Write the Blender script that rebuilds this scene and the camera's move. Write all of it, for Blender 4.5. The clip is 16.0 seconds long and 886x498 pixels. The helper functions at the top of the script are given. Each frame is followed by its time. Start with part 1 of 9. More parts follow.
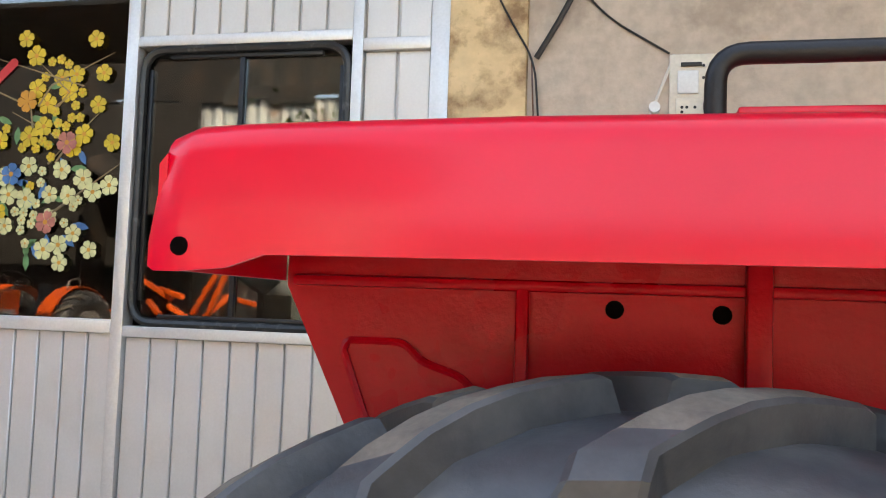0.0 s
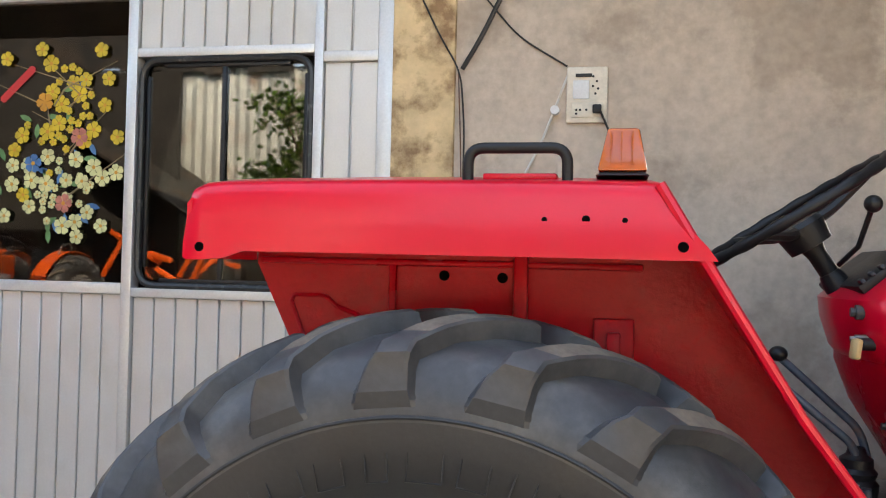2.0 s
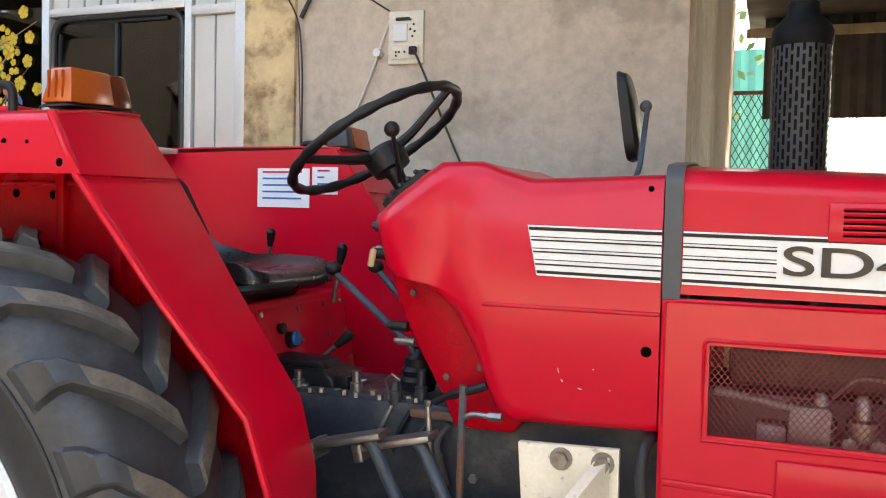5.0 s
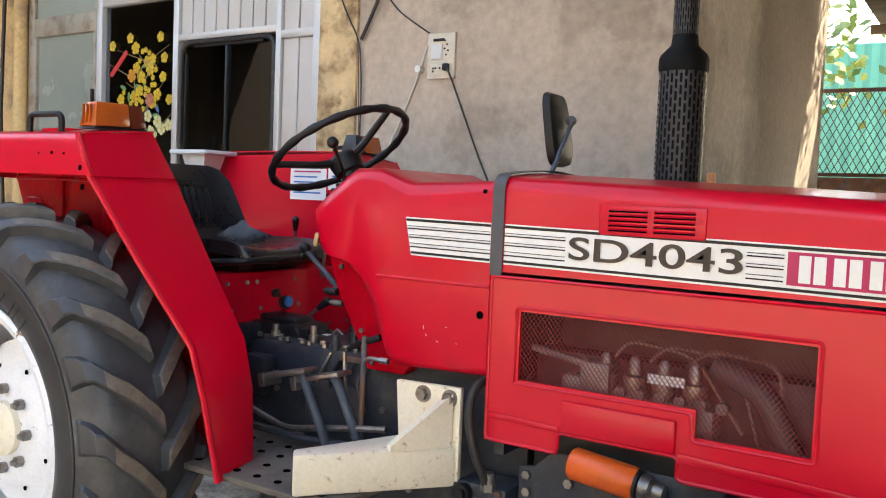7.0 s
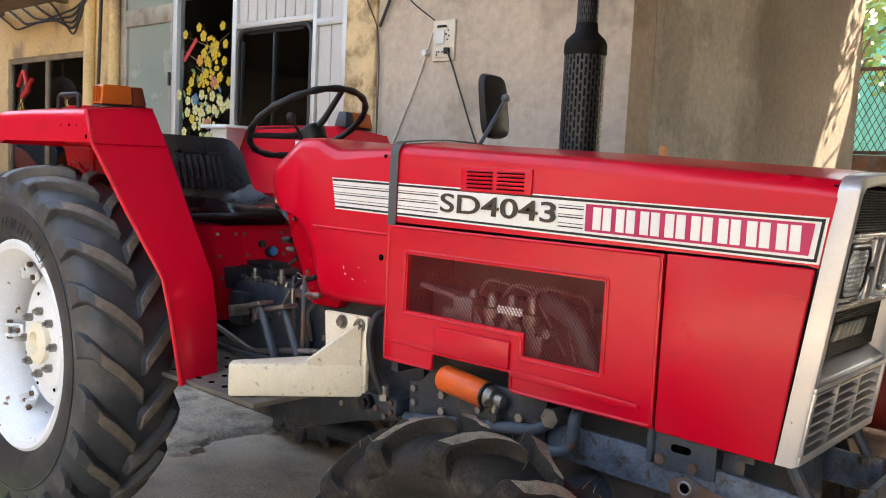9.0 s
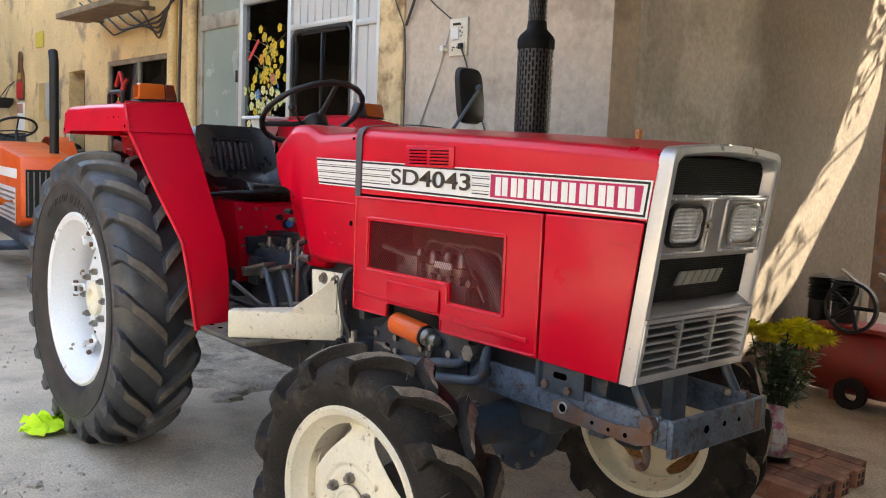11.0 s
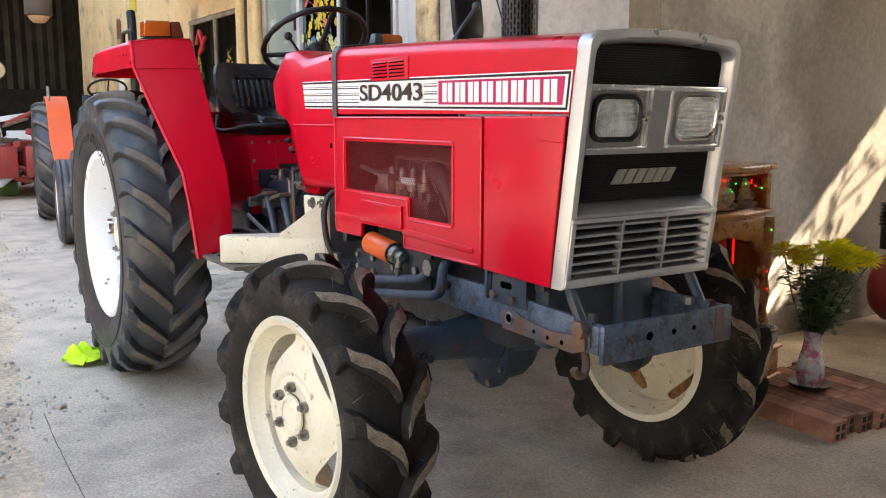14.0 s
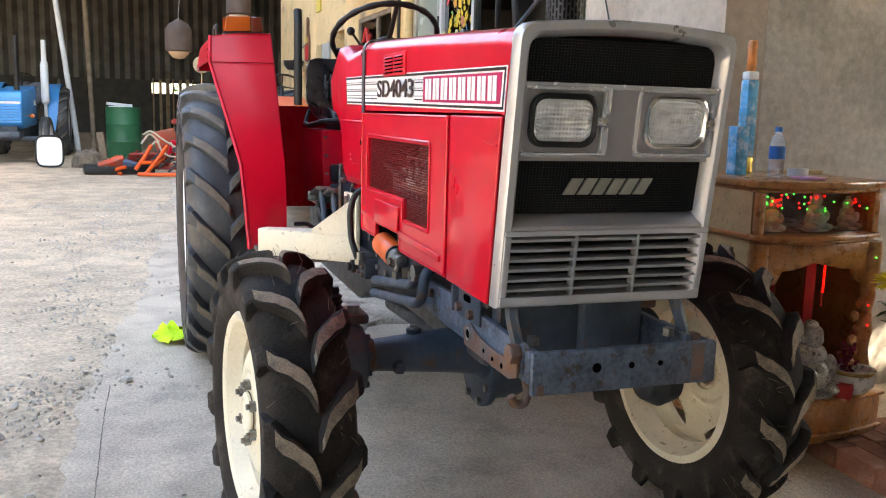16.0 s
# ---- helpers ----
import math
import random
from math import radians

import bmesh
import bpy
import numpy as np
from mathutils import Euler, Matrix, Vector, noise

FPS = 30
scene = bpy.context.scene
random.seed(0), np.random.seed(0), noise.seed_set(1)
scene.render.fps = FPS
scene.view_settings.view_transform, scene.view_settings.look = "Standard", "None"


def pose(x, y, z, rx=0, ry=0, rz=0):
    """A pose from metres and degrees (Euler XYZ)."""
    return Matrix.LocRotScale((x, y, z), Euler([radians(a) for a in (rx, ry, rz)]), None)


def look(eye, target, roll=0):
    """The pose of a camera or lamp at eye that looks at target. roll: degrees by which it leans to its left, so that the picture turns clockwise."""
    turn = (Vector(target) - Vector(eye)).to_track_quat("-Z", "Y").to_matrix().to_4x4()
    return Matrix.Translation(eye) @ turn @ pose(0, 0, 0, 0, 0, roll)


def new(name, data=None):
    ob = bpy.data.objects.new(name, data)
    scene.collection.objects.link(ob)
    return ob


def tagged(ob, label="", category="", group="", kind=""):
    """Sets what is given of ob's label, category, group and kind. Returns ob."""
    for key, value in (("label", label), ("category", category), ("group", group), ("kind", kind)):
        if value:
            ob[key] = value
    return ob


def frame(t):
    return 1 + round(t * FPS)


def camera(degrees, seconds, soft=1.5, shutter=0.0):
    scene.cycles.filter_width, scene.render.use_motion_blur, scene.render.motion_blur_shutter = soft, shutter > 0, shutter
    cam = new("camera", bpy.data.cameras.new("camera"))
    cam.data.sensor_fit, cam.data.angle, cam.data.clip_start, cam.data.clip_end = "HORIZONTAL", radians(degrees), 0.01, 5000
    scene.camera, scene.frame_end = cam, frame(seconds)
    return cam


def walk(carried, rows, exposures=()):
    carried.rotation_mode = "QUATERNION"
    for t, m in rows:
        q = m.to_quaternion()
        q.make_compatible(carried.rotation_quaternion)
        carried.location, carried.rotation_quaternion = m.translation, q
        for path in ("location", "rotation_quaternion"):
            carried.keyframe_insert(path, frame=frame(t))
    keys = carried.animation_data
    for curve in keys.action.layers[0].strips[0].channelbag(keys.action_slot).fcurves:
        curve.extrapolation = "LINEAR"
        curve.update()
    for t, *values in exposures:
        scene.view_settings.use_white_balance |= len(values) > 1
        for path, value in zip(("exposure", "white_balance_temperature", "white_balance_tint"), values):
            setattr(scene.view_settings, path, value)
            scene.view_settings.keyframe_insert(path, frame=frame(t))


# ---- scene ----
cam = camera(54.3, 16.0, soft=1.1)
METRES, EYE, TILT, LEAN, TURN = 6.3, 1.455, 0.0, 0.0, 12.5
ROWS = [
    (0.0, 0.0, 0.0, 0.0, -0.13, 3.81, -1.98),
    (0.5, -0.0075, -0.0411, 0.0015, 0.78, 3.15, -2.1),
    (1.0, -0.0114, -0.0745, 0.0033, -0.17, 2.33, -1.34),
    (1.5, 0.0011, -0.0964, 0.0034, -1.14, 1.89, -1.51),
    (2.0, 0.0248, -0.1156, 0.0035, -1.16, 1.11, -1.36),
    (2.5, 0.0472, -0.1204, 0.0006, -1.44, 0.09, -0.38),
    (3.0, 0.0796, -0.1113, -0.0005, -1.1, -0.71, -1.09),
    (3.5, 0.1113, -0.1098, 0.0009, 0.42, -0.54, -0.88),
    (4.0, 0.1557, -0.1284, 0.0007, 3.7, -1.08, -1.73),
    (4.5, 0.2015, -0.1362, -0.0036, 6.21, -1.95, -1.7),
    (7.0, 0.3776, -0.2113, 0.0023, 20.95, -3.36, -2.34),
    (7.5, 0.4169, -0.2142, 0.0017, 24.71, -3.57, -3.26),
    (8.0, 0.4463, -0.2302, -0.0014, 26.65, -3.93, -2.18),
    (8.5, 0.4754, -0.2404, 0.0005, 27.58, -4.71, -2.05),
    (9.0, 0.5072, -0.2402, -0.001, 29.25, -5.05, -2.86),
    (11.5, 0.6476, -0.267, -0.0079, 38.37, -7.04, -2.25),
    (12.0, 0.6662, -0.2639, -0.0145, 40.4, -8.98, -2.46),
    (12.5, 0.6718, -0.2604, -0.0205, 41.75, -10.38, -2.58),
    (13.0, 0.676, -0.2493, -0.026, 42.92, -10.54, -0.94),
    (13.5, 0.6819, -0.2299, -0.0272, 43.25, -9.56, -0.04),
    (14.0, 0.6862, -0.2017, -0.0282, 44.32, -8.74, 0.01),
    (14.5, 0.7002, -0.1789, -0.0298, 47.69, -8.56, 0.24),
    (15.0, 0.724, -0.1529, -0.0274, 53.69, -8.93, -0.67),
    (15.5, 0.737, -0.1298, -0.0272, 57.08, -9.15, -0.67),
    (16.0, 0.7359, -0.0993, -0.0276, 58.53, -8.92, -1.47),
]
walk(cam, [(t, pose(0, 0, EYE, TILT, LEAN, TURN) @ pose(METRES * x, METRES * y, METRES * z, 90 + pitch, roll, yaw)) for t, x, y, z, yaw, pitch, roll in ROWS], [(0.0, 3.08, 8350, 10), (0.5, 2.56, 8350, 10), (1.0, 2.88, 8300, 10), (1.5, 2.95, 8300, 10), (2.0, 2.97, 8300, 10), (3.0, 3.32, 8350, 10), (4.5, 3.16, 8300, 10), (7.0, 3.03, 8350, 12), (9.0, 3.08, 8400, 12), (11.5, 3.07, 8200, 10), (13.0, 3.25, 8050, 10), (16.0, 3.60, 7950, 10)])

# ---- light ----
world = bpy.data.worlds.new("sky")
scene.world = world
world.use_nodes = True
wn = world.node_tree
SUN_AZ, SUN_EL = 60.0, 46.1          # degrees: azimuth from +x towards +y, height
sky = wn.nodes.new("ShaderNodeTexSky")
sky.sky_type = "NISHITA"
sky.sun_disc = False
sky.sun_elevation = radians(SUN_EL)
sky.sun_rotation = radians(90 - SUN_AZ)
sky.air_density, sky.dust_density, sky.ozone_density = 1.0, 2.0, 1.0
wn.links.new(sky.outputs[0], wn.nodes["Background"].inputs[0])
wn.nodes["Background"].inputs[1].default_value = 0.15
sun_data = bpy.data.lights.new("sun", "SUN")
sun_data.energy, sun_data.angle, sun_data.color = 3.0, radians(0.5), (1.0, 0.93, 0.82)
sun = new("sun", sun_data)
sdir = Vector((math.cos(radians(SUN_EL)) * math.cos(radians(SUN_AZ)), math.cos(radians(SUN_EL)) * math.sin(radians(SUN_AZ)), math.sin(radians(SUN_EL))))
sun.matrix_basis = look(sdir * 60, (0, 0, 0))


# ---- materials ----
def mat(name, col, rough=0.5, metal=0.0, var=0.12, vscale=2.0, bump=0.0, bscale=60.0, coat=0.0, col2=None, patch=0.5, soft=0.12, pscale=4.0, emit=0.0, grain=0.05, trans=0.0, alpha=1.0, spec=0.5, island=0.0):
    """A painted or raw surface: base colour with slow variation and fine grain, patches of a second colour, uneven gloss and relief."""
    m = bpy.data.materials.new(name)
    m.use_nodes = True
    nt = m.node_tree
    n, l = nt.nodes, nt.links
    b = n["Principled BSDF"]
    tc = n.new("ShaderNodeTexCoord")
    def noise_tex(scale, detail=4.0, rough_=0.55):
        x = n.new("ShaderNodeTexNoise")
        x.inputs["Scale"].default_value, x.inputs["Detail"].default_value, x.inputs["Roughness"].default_value = scale, detail, rough_
        l.new(tc.outputs["Object"], x.inputs["Vector"])
        return x.outputs["Fac"]
    def ramp(src, lo, hi, a, b_):
        x = n.new("ShaderNodeMapRange")
        x.inputs[1].default_value, x.inputs[2].default_value, x.inputs[3].default_value, x.inputs[4].default_value = lo, hi, a, b_
        l.new(src, x.inputs[0])
        return x.outputs[0]
    rgb = n.new("ShaderNodeRGB")
    rgb.outputs[0].default_value = (*col, 1)
    out = rgb.outputs[0]
    if col2:
        mx = n.new("ShaderNodeMix")
        mx.data_type = "RGBA"
        l.new(ramp(noise_tex(pscale, 8.0, 0.62), patch - soft, patch + soft, 0, 1), mx.inputs[0])
        l.new(out, mx.inputs[6])
        mx.inputs[7].default_value = (*col2, 1)
        out = mx.outputs[2]
    hs = n.new("ShaderNodeHueSaturation")
    l.new(out, hs.inputs["Color"])
    add = n.new("ShaderNodeMath")
    l.new(ramp(noise_tex(vscale), 0.3, 0.7, 1 - var, 1 + var), add.inputs[0])
    l.new(ramp(noise_tex(bscale * 1.7, 3.0), 0.3, 0.7, -grain, grain), add.inputs[1])
    val = add.outputs[0]
    if island:
        oi = n.new("ShaderNodeObjectInfo")
        a2 = n.new("ShaderNodeMath")
        l.new(ramp(oi.outputs["Random"], 0, 1, -island, island), a2.inputs[0])
        l.new(val, a2.inputs[1])
        val = a2.outputs[0]
    l.new(val, hs.inputs["Value"])
    l.new(hs.outputs[0], b.inputs["Base Color"])
    l.new(ramp(noise_tex(vscale * 2.3), 0.3, 0.7, max(0.02, rough * 0.8), min(1, rough * 1.2)), b.inputs["Roughness"])
    b.inputs["Metallic"].default_value = metal
    b.inputs["Specular IOR Level"].default_value = spec
    b.inputs["Coat Weight"].default_value, b.inputs["Coat Roughness"].default_value = coat, 0.16
    b.inputs["Transmission Weight"].default_value = trans
    b.inputs["Alpha"].default_value = alpha
    if emit:
        b.inputs["Emission Color"].default_value, b.inputs["Emission Strength"].default_value = (*col, 1), emit
    if bump:
        bp = n.new("ShaderNodeBump")
        bp.inputs["Strength"].default_value, bp.inputs["Distance"].default_value = 1.0, bump
        l.new(noise_tex(bscale, 6.0, 0.6), bp.inputs["Height"])
        l.new(bp.outputs[0], b.inputs["Normal"])
    return m


RED = mat("red_paint", (0.68, 0.0028, 0.025), 0.34, var=0.06, vscale=1.5, coat=0.35, spec=0.25, grain=0.02, bump=0.0003, bscale=9)
# darker copy of RED: shade inside fenders and dash put into the colour
RED_SHADED = mat("red_paint_dull", (0.42, 0.002, 0.012), 0.28, spec=0.15, var=0.16, grain=0.05, bump=0.0016, bscale=48)
SILVER = mat("silver_plastic", (0.56, 0.56, 0.575), 0.34, 0.55, var=0.04, vscale=6, grain=0.03, spec=0.6)
SILVER_DARK = mat("dull_silver_plastic", (0.42, 0.405, 0.405), 0.38, 0.5, var=0.06, grain=0.03, spec=0.6)
LOUVRE = mat("grey_louvre_plastic", (0.40, 0.405, 0.415), 0.34, 0.5, var=0.08, grain=0.03, spec=0.6)
TRIM_BRIGHT = mat("worn_bright_silver", (0.72, 0.72, 0.73), 0.24, 0.6, var=0.15, vscale=20, grain=0.05, spec=0.6)
CHROME = mat("chrome", (0.86, 0.86, 0.84), 0.12, 1.0, var=0.04)
BLACK = mat("black_plastic", (0.012, 0.012, 0.013), 0.42, var=0.2, spec=0.3, bump=0.0004, bscale=300)
GUARD = mat("sooty_guard_paint", (0.030, 0.030, 0.033), 0.45, var=0.25, spec=0.4, bump=0.0004, bscale=200)
MESHBLACK = mat("black_mesh", (0.006, 0.006, 0.006), 0.7, var=0.2, spec=0.15)
HOLE = mat("dark_hole", (0.004, 0.003, 0.003), 1.0, var=0.1, spec=0.0)
VINYL = mat("black_vinyl", (0.011, 0.012, 0.014), 0.30, var=0.25, vscale=7, spec=0.5, bump=0.0006, bscale=120)
RUBBER = mat("tyre_rubber", (0.049, 0.050, 0.053), 0.44, var=0.35, vscale=3, bump=0.0010, bscale=40, col2=(0.125, 0.122, 0.116), patch=0.62, soft=0.14, pscale=4.5, grain=0.12)
RUBBER_WALL = mat("dark_tyre_sidewall", (0.022, 0.0225, 0.024), 0.5, var=0.3, vscale=3, bump=0.0008, bscale=60, grain=0.1)
RUBBER_NEW = mat("dark_rubber", (0.027, 0.0232, 0.0208), 0.70, var=0.35, vscale=5, bump=0.0012, bscale=90, col2=(0.080, 0.066, 0.053), patch=0.62, soft=0.08, pscale=9, spec=0.18, grain=0.3)
LUGTOP = mat("worn_lug_top", (0.225, 0.178, 0.130), 0.85, var=0.35, vscale=12, bump=0.002, bscale=130, col2=(0.090, 0.073, 0.058), patch=0.60, soft=0.08, pscale=18, grain=0.35)
LUGTOP_GREY = mat("worn_lug_grey", (0.185, 0.152, 0.116), 0.68, var=0.3, vscale=6, bump=0.0012, bscale=60, col2=(0.085, 0.074, 0.064), patch=0.60, soft=0.12, pscale=10, grain=0.15)
RIMWHITE = mat("white_rim_paint", (0.84, 0.86, 0.87), 0.42, var=0.06, col2=(0.26, 0.15, 0.08), patch=0.675, soft=0.02, pscale=17)
CREAM = mat("cream_paint", (0.84, 0.77, 0.60), 0.42, var=0.10, vscale=5, col2=(0.40, 0.29, 0.17), patch=0.655, soft=0.05, pscale=34)
BLUEGREY = mat("blue_grey_paint", (0.058, 0.078, 0.105), 0.42, var=0.4, vscale=6, bump=0.002, bscale=45, col2=(0.11, 0.065, 0.042), patch=0.63, soft=0.06, pscale=13, spec=0.4, grain=0.12)
BEAM_BLUE = mat("worn_blue_steel", (0.080, 0.108, 0.150), 0.46, var=0.45, vscale=14, bump=0.003, bscale=50, col2=(0.060, 0.042, 0.034), patch=0.60, soft=0.03, pscale=34, grain=0.3)
RUST = mat("rusty_steel", (0.17, 0.085, 0.05), 0.8, 0.2, var=0.3, vscale=8, bump=0.002, bscale=70, col2=(0.10, 0.11, 0.13), patch=0.55, pscale=10)
GEARBOX = mat("dark_gearbox", (0.027, 0.034, 0.045), 0.45, spec=0.4, var=0.4, vscale=6, bump=0.002, bscale=40, col2=(0.075, 0.066, 0.052), patch=0.63, pscale=12, grain=0.18)
STEEL = mat("dull_steel", (0.30, 0.29, 0.27), 0.42, 0.85, var=0.2, col2=(0.16, 0.10, 0.06), patch=0.62, pscale=30)
ENGINE = mat("engine_metal", (0.085, 0.08, 0.08), 0.5, 0.4, var=0.3, vscale=8, bump=0.002)
ENGINE_PALE = mat("pale_engine_metal", (0.22, 0.20, 0.195), 0.45, 0.3, var=0.3, vscale=14, bump=0.002)
BADGE = mat("pale_badge_metal", (0.36, 0.35, 0.30), 0.35, 0.5)
ORANGE = mat("orange_paint", (0.76, 0.10, 0.012), 0.42, var=0.1, bump=0.0006, bscale=30)
ORANGE_FILTER = mat("orange_filter_paint", (0.85, 0.13, 0.02), 0.4, var=0.06)
STRAP = mat("grey_rubber_strap", (0.075, 0.077, 0.082), 0.5, var=0.15)
LENS_O = mat("orange_lens", (0.50, 0.10, 0.014), 0.22, var=0.05, coat=0.4, emit=0.0)
LENS_B = mat("brown_lens", (0.13, 0.025, 0.012), 0.22, var=0.05, coat=0.4)
LENS_D = mat("dusty_dark_lens", (0.045, 0.045, 0.05), 0.4, var=0.2)
WHITE = mat("white_decal", (0.86, 0.86, 0.84), 0.42, var=0.03, grain=0.02)
MODEL_BROWN = mat("dark_brown_decal", (0.040, 0.028, 0.022), 0.45, var=0.05)
CRACK_DIRT = mat("crack_dirt", (0.17, 0.145, 0.12), 0.95, var=0.4, vscale=20)
DECAL_BLACK = mat("black_decal", (0.014, 0.014, 0.014), 0.45, var=0.05, spec=0.3)
MAGENTA = mat("magenta_decal", (0.54, 0.010, 0.10), 0.4, var=0.05, grain=0.02)
BLUE = mat("blue_paint", (0.02, 0.16, 0.48), 0.42, var=0.12)
GREEN = mat("green_barrel_paint", (0.018, 0.13, 0.055), 0.5, var=0.2, bump=0.001, col2=(0.10, 0.06, 0.035), patch=0.70, pscale=8)
PLASTER = mat("grey_cement_plaster", (0.47, 0.395, 0.32), 0.9, var=0.12, vscale=1.5, bump=0.005, bscale=14, col2=(0.385, 0.315, 0.25), patch=0.54, soft=0.03, pscale=1.9, grain=0.12)
GABLE = mat("grey_gable_plaster", (0.54, 0.51, 0.46), 0.9, var=0.2, vscale=0.9, bump=0.004, bscale=18, col2=(0.42, 0.39, 0.345), patch=0.54, soft=0.035, pscale=1.4, grain=0.14)
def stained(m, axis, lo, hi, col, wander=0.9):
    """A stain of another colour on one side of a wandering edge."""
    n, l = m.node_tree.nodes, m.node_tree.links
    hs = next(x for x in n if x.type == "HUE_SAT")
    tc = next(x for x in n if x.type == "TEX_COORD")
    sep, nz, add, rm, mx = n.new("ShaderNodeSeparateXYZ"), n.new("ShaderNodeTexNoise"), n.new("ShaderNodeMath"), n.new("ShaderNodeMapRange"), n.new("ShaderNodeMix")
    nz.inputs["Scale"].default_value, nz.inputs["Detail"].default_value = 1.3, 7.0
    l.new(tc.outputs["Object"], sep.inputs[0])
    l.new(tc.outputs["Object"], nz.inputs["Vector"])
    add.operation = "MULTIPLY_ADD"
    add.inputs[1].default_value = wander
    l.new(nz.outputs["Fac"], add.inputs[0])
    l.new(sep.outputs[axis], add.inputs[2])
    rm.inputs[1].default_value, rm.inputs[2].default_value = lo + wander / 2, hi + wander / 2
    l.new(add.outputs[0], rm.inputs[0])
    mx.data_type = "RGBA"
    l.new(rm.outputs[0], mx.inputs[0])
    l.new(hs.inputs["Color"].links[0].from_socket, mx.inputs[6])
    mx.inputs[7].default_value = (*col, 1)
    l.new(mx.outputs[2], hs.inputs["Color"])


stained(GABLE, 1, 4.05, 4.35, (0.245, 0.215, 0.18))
PIER = mat("weathered_yellow_plaster", (0.62, 0.46, 0.26), 0.9, var=0.22, vscale=5, bump=0.006, bscale=22, col2=(0.25, 0.15, 0.075), patch=0.55, soft=0.08, pscale=6)
FACADE = mat("cream_facade_plaster", (0.60, 0.415, 0.20), 0.9, var=0.16, vscale=1.6, bump=0.003, bscale=20, col2=(0.32, 0.22, 0.13), patch=0.595, soft=0.06, pscale=3, grain=0.12)
ALU = mat("aluminium_panel", (0.55, 0.54, 0.525), 0.40, 0.3, var=0.06, vscale=1.2, grain=0.03, col2=(0.50, 0.48, 0.45), patch=0.62, pscale=2.5)
# door frame: grime, plus shade painted in as a darker brown-grey
DIRTY_SHADED_FRAME = mat("soiled_aluminium", (0.36, 0.325, 0.27), 0.5, 0.3, var=0.15, vscale=5, col2=(0.20, 0.155, 0.11), patch=0.58, soft=0.1, pscale=7)
ALU_FRAME = mat("aluminium_frame", (0.58, 0.57, 0.555), 0.38, 0.4, var=0.05)
RUBBER_SEAL = mat("black_rubber_seal", (0.015, 0.015, 0.015), 0.45, var=0.3, col2=(0.16, 0.15, 0.14), patch=0.68, pscale=25)
# darker take on GABLE, so the added passage wall bounces less light
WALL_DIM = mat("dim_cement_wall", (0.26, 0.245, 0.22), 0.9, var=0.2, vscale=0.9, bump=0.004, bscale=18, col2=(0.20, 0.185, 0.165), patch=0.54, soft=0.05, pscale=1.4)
CONCRETE = mat("concrete_floor", (0.60, 0.50, 0.385), 0.85, var=0.16, vscale=0.9, bump=0.0022, bscale=55, col2=(0.43, 0.355, 0.275), patch=0.55, soft=0.10, pscale=3.2, grain=0.26)
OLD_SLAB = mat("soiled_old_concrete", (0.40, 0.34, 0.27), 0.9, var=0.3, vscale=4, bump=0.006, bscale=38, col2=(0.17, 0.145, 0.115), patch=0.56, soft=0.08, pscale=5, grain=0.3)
GRAVEL = mat("dirt_and_gravel", (0.60, 0.475, 0.335), 0.95, var=0.22, vscale=0.8, bump=0.014, bscale=24, col2=(0.45, 0.36, 0.26), patch=0.52, soft=0.08, pscale=3.5, grain=0.28)
STONE = mat("gravel_stone", (0.47, 0.43, 0.37), 0.9, var=0.4, vscale=14)
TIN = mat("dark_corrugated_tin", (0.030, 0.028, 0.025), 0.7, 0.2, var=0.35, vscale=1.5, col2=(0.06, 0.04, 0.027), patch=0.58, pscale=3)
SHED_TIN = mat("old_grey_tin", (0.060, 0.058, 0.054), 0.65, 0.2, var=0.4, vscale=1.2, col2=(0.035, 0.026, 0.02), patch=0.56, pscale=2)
# paler than TIN, so the added passage roof bounces light down
ROOF_TIN = mat("dull_galvanised_roof", (0.17, 0.165, 0.155), 0.6, 0.2, var=0.3, vscale=1.2, col2=(0.10, 0.07, 0.05), patch=0.6, pscale=2)
TIN_LIGHT = mat("grey_corrugated_tin", (0.50, 0.52, 0.50), 0.5, 0.3, var=0.15, vscale=1.5, col2=(0.26, 0.13, 0.07), patch=0.64, pscale=2.2)
TURQ = mat("turquoise_corrugated_tin", (0.10, 0.46, 0.42), 0.5, 0.0, var=0.1)
BRICK = mat("red_clay_brick", (0.28, 0.12, 0.08), 0.85, var=0.25, vscale=9, bump=0.002, bscale=80, col2=(0.36, 0.20, 0.145), patch=0.58, pscale=12, island=0.35, grain=0.15)
WOOD = mat("varnished_wood", (0.42, 0.185, 0.060), 0.3, var=0.25, vscale=9, bump=0.0008, bscale=45, coat=0.3, col2=(0.25, 0.10, 0.03), patch=0.60, soft=0.05, pscale=26, grain=0.12)
WOOD_PALE = mat("pale_plywood", (0.52, 0.37, 0.17), 0.45, var=0.12, vscale=14, col2=(0.22, 0.14, 0.05), patch=0.64, soft=0.03, pscale=60)
YELLOW = mat("yellow_petals", (0.88, 0.78, 0.05), 0.6, var=0.2, vscale=30)
LEAF = mat("dark_green_leaves", (0.035, 0.085, 0.022), 0.5, var=0.3, vscale=30)
TREELEAF = mat("sunlit_tree_leaves", (0.10, 0.20, 0.03), 0.5, var=0.3, vscale=10)
BARK = mat("tree_bark", (0.14, 0.10, 0.07), 0.9, var=0.3, bump=0.006)
LIME = mat("lime_cloth", (0.62, 0.95, 0.03), 0.8, var=0.1)
# near-black base stands in for the gloom inside rooms and sheds
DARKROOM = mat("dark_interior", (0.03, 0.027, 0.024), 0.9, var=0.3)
SOCKET = mat("ivory_switch_plate", (0.62, 0.57, 0.47), 0.5, var=0.1, vscale=20)
CABLE = mat("black_cable", (0.02, 0.02, 0.02), 0.5)
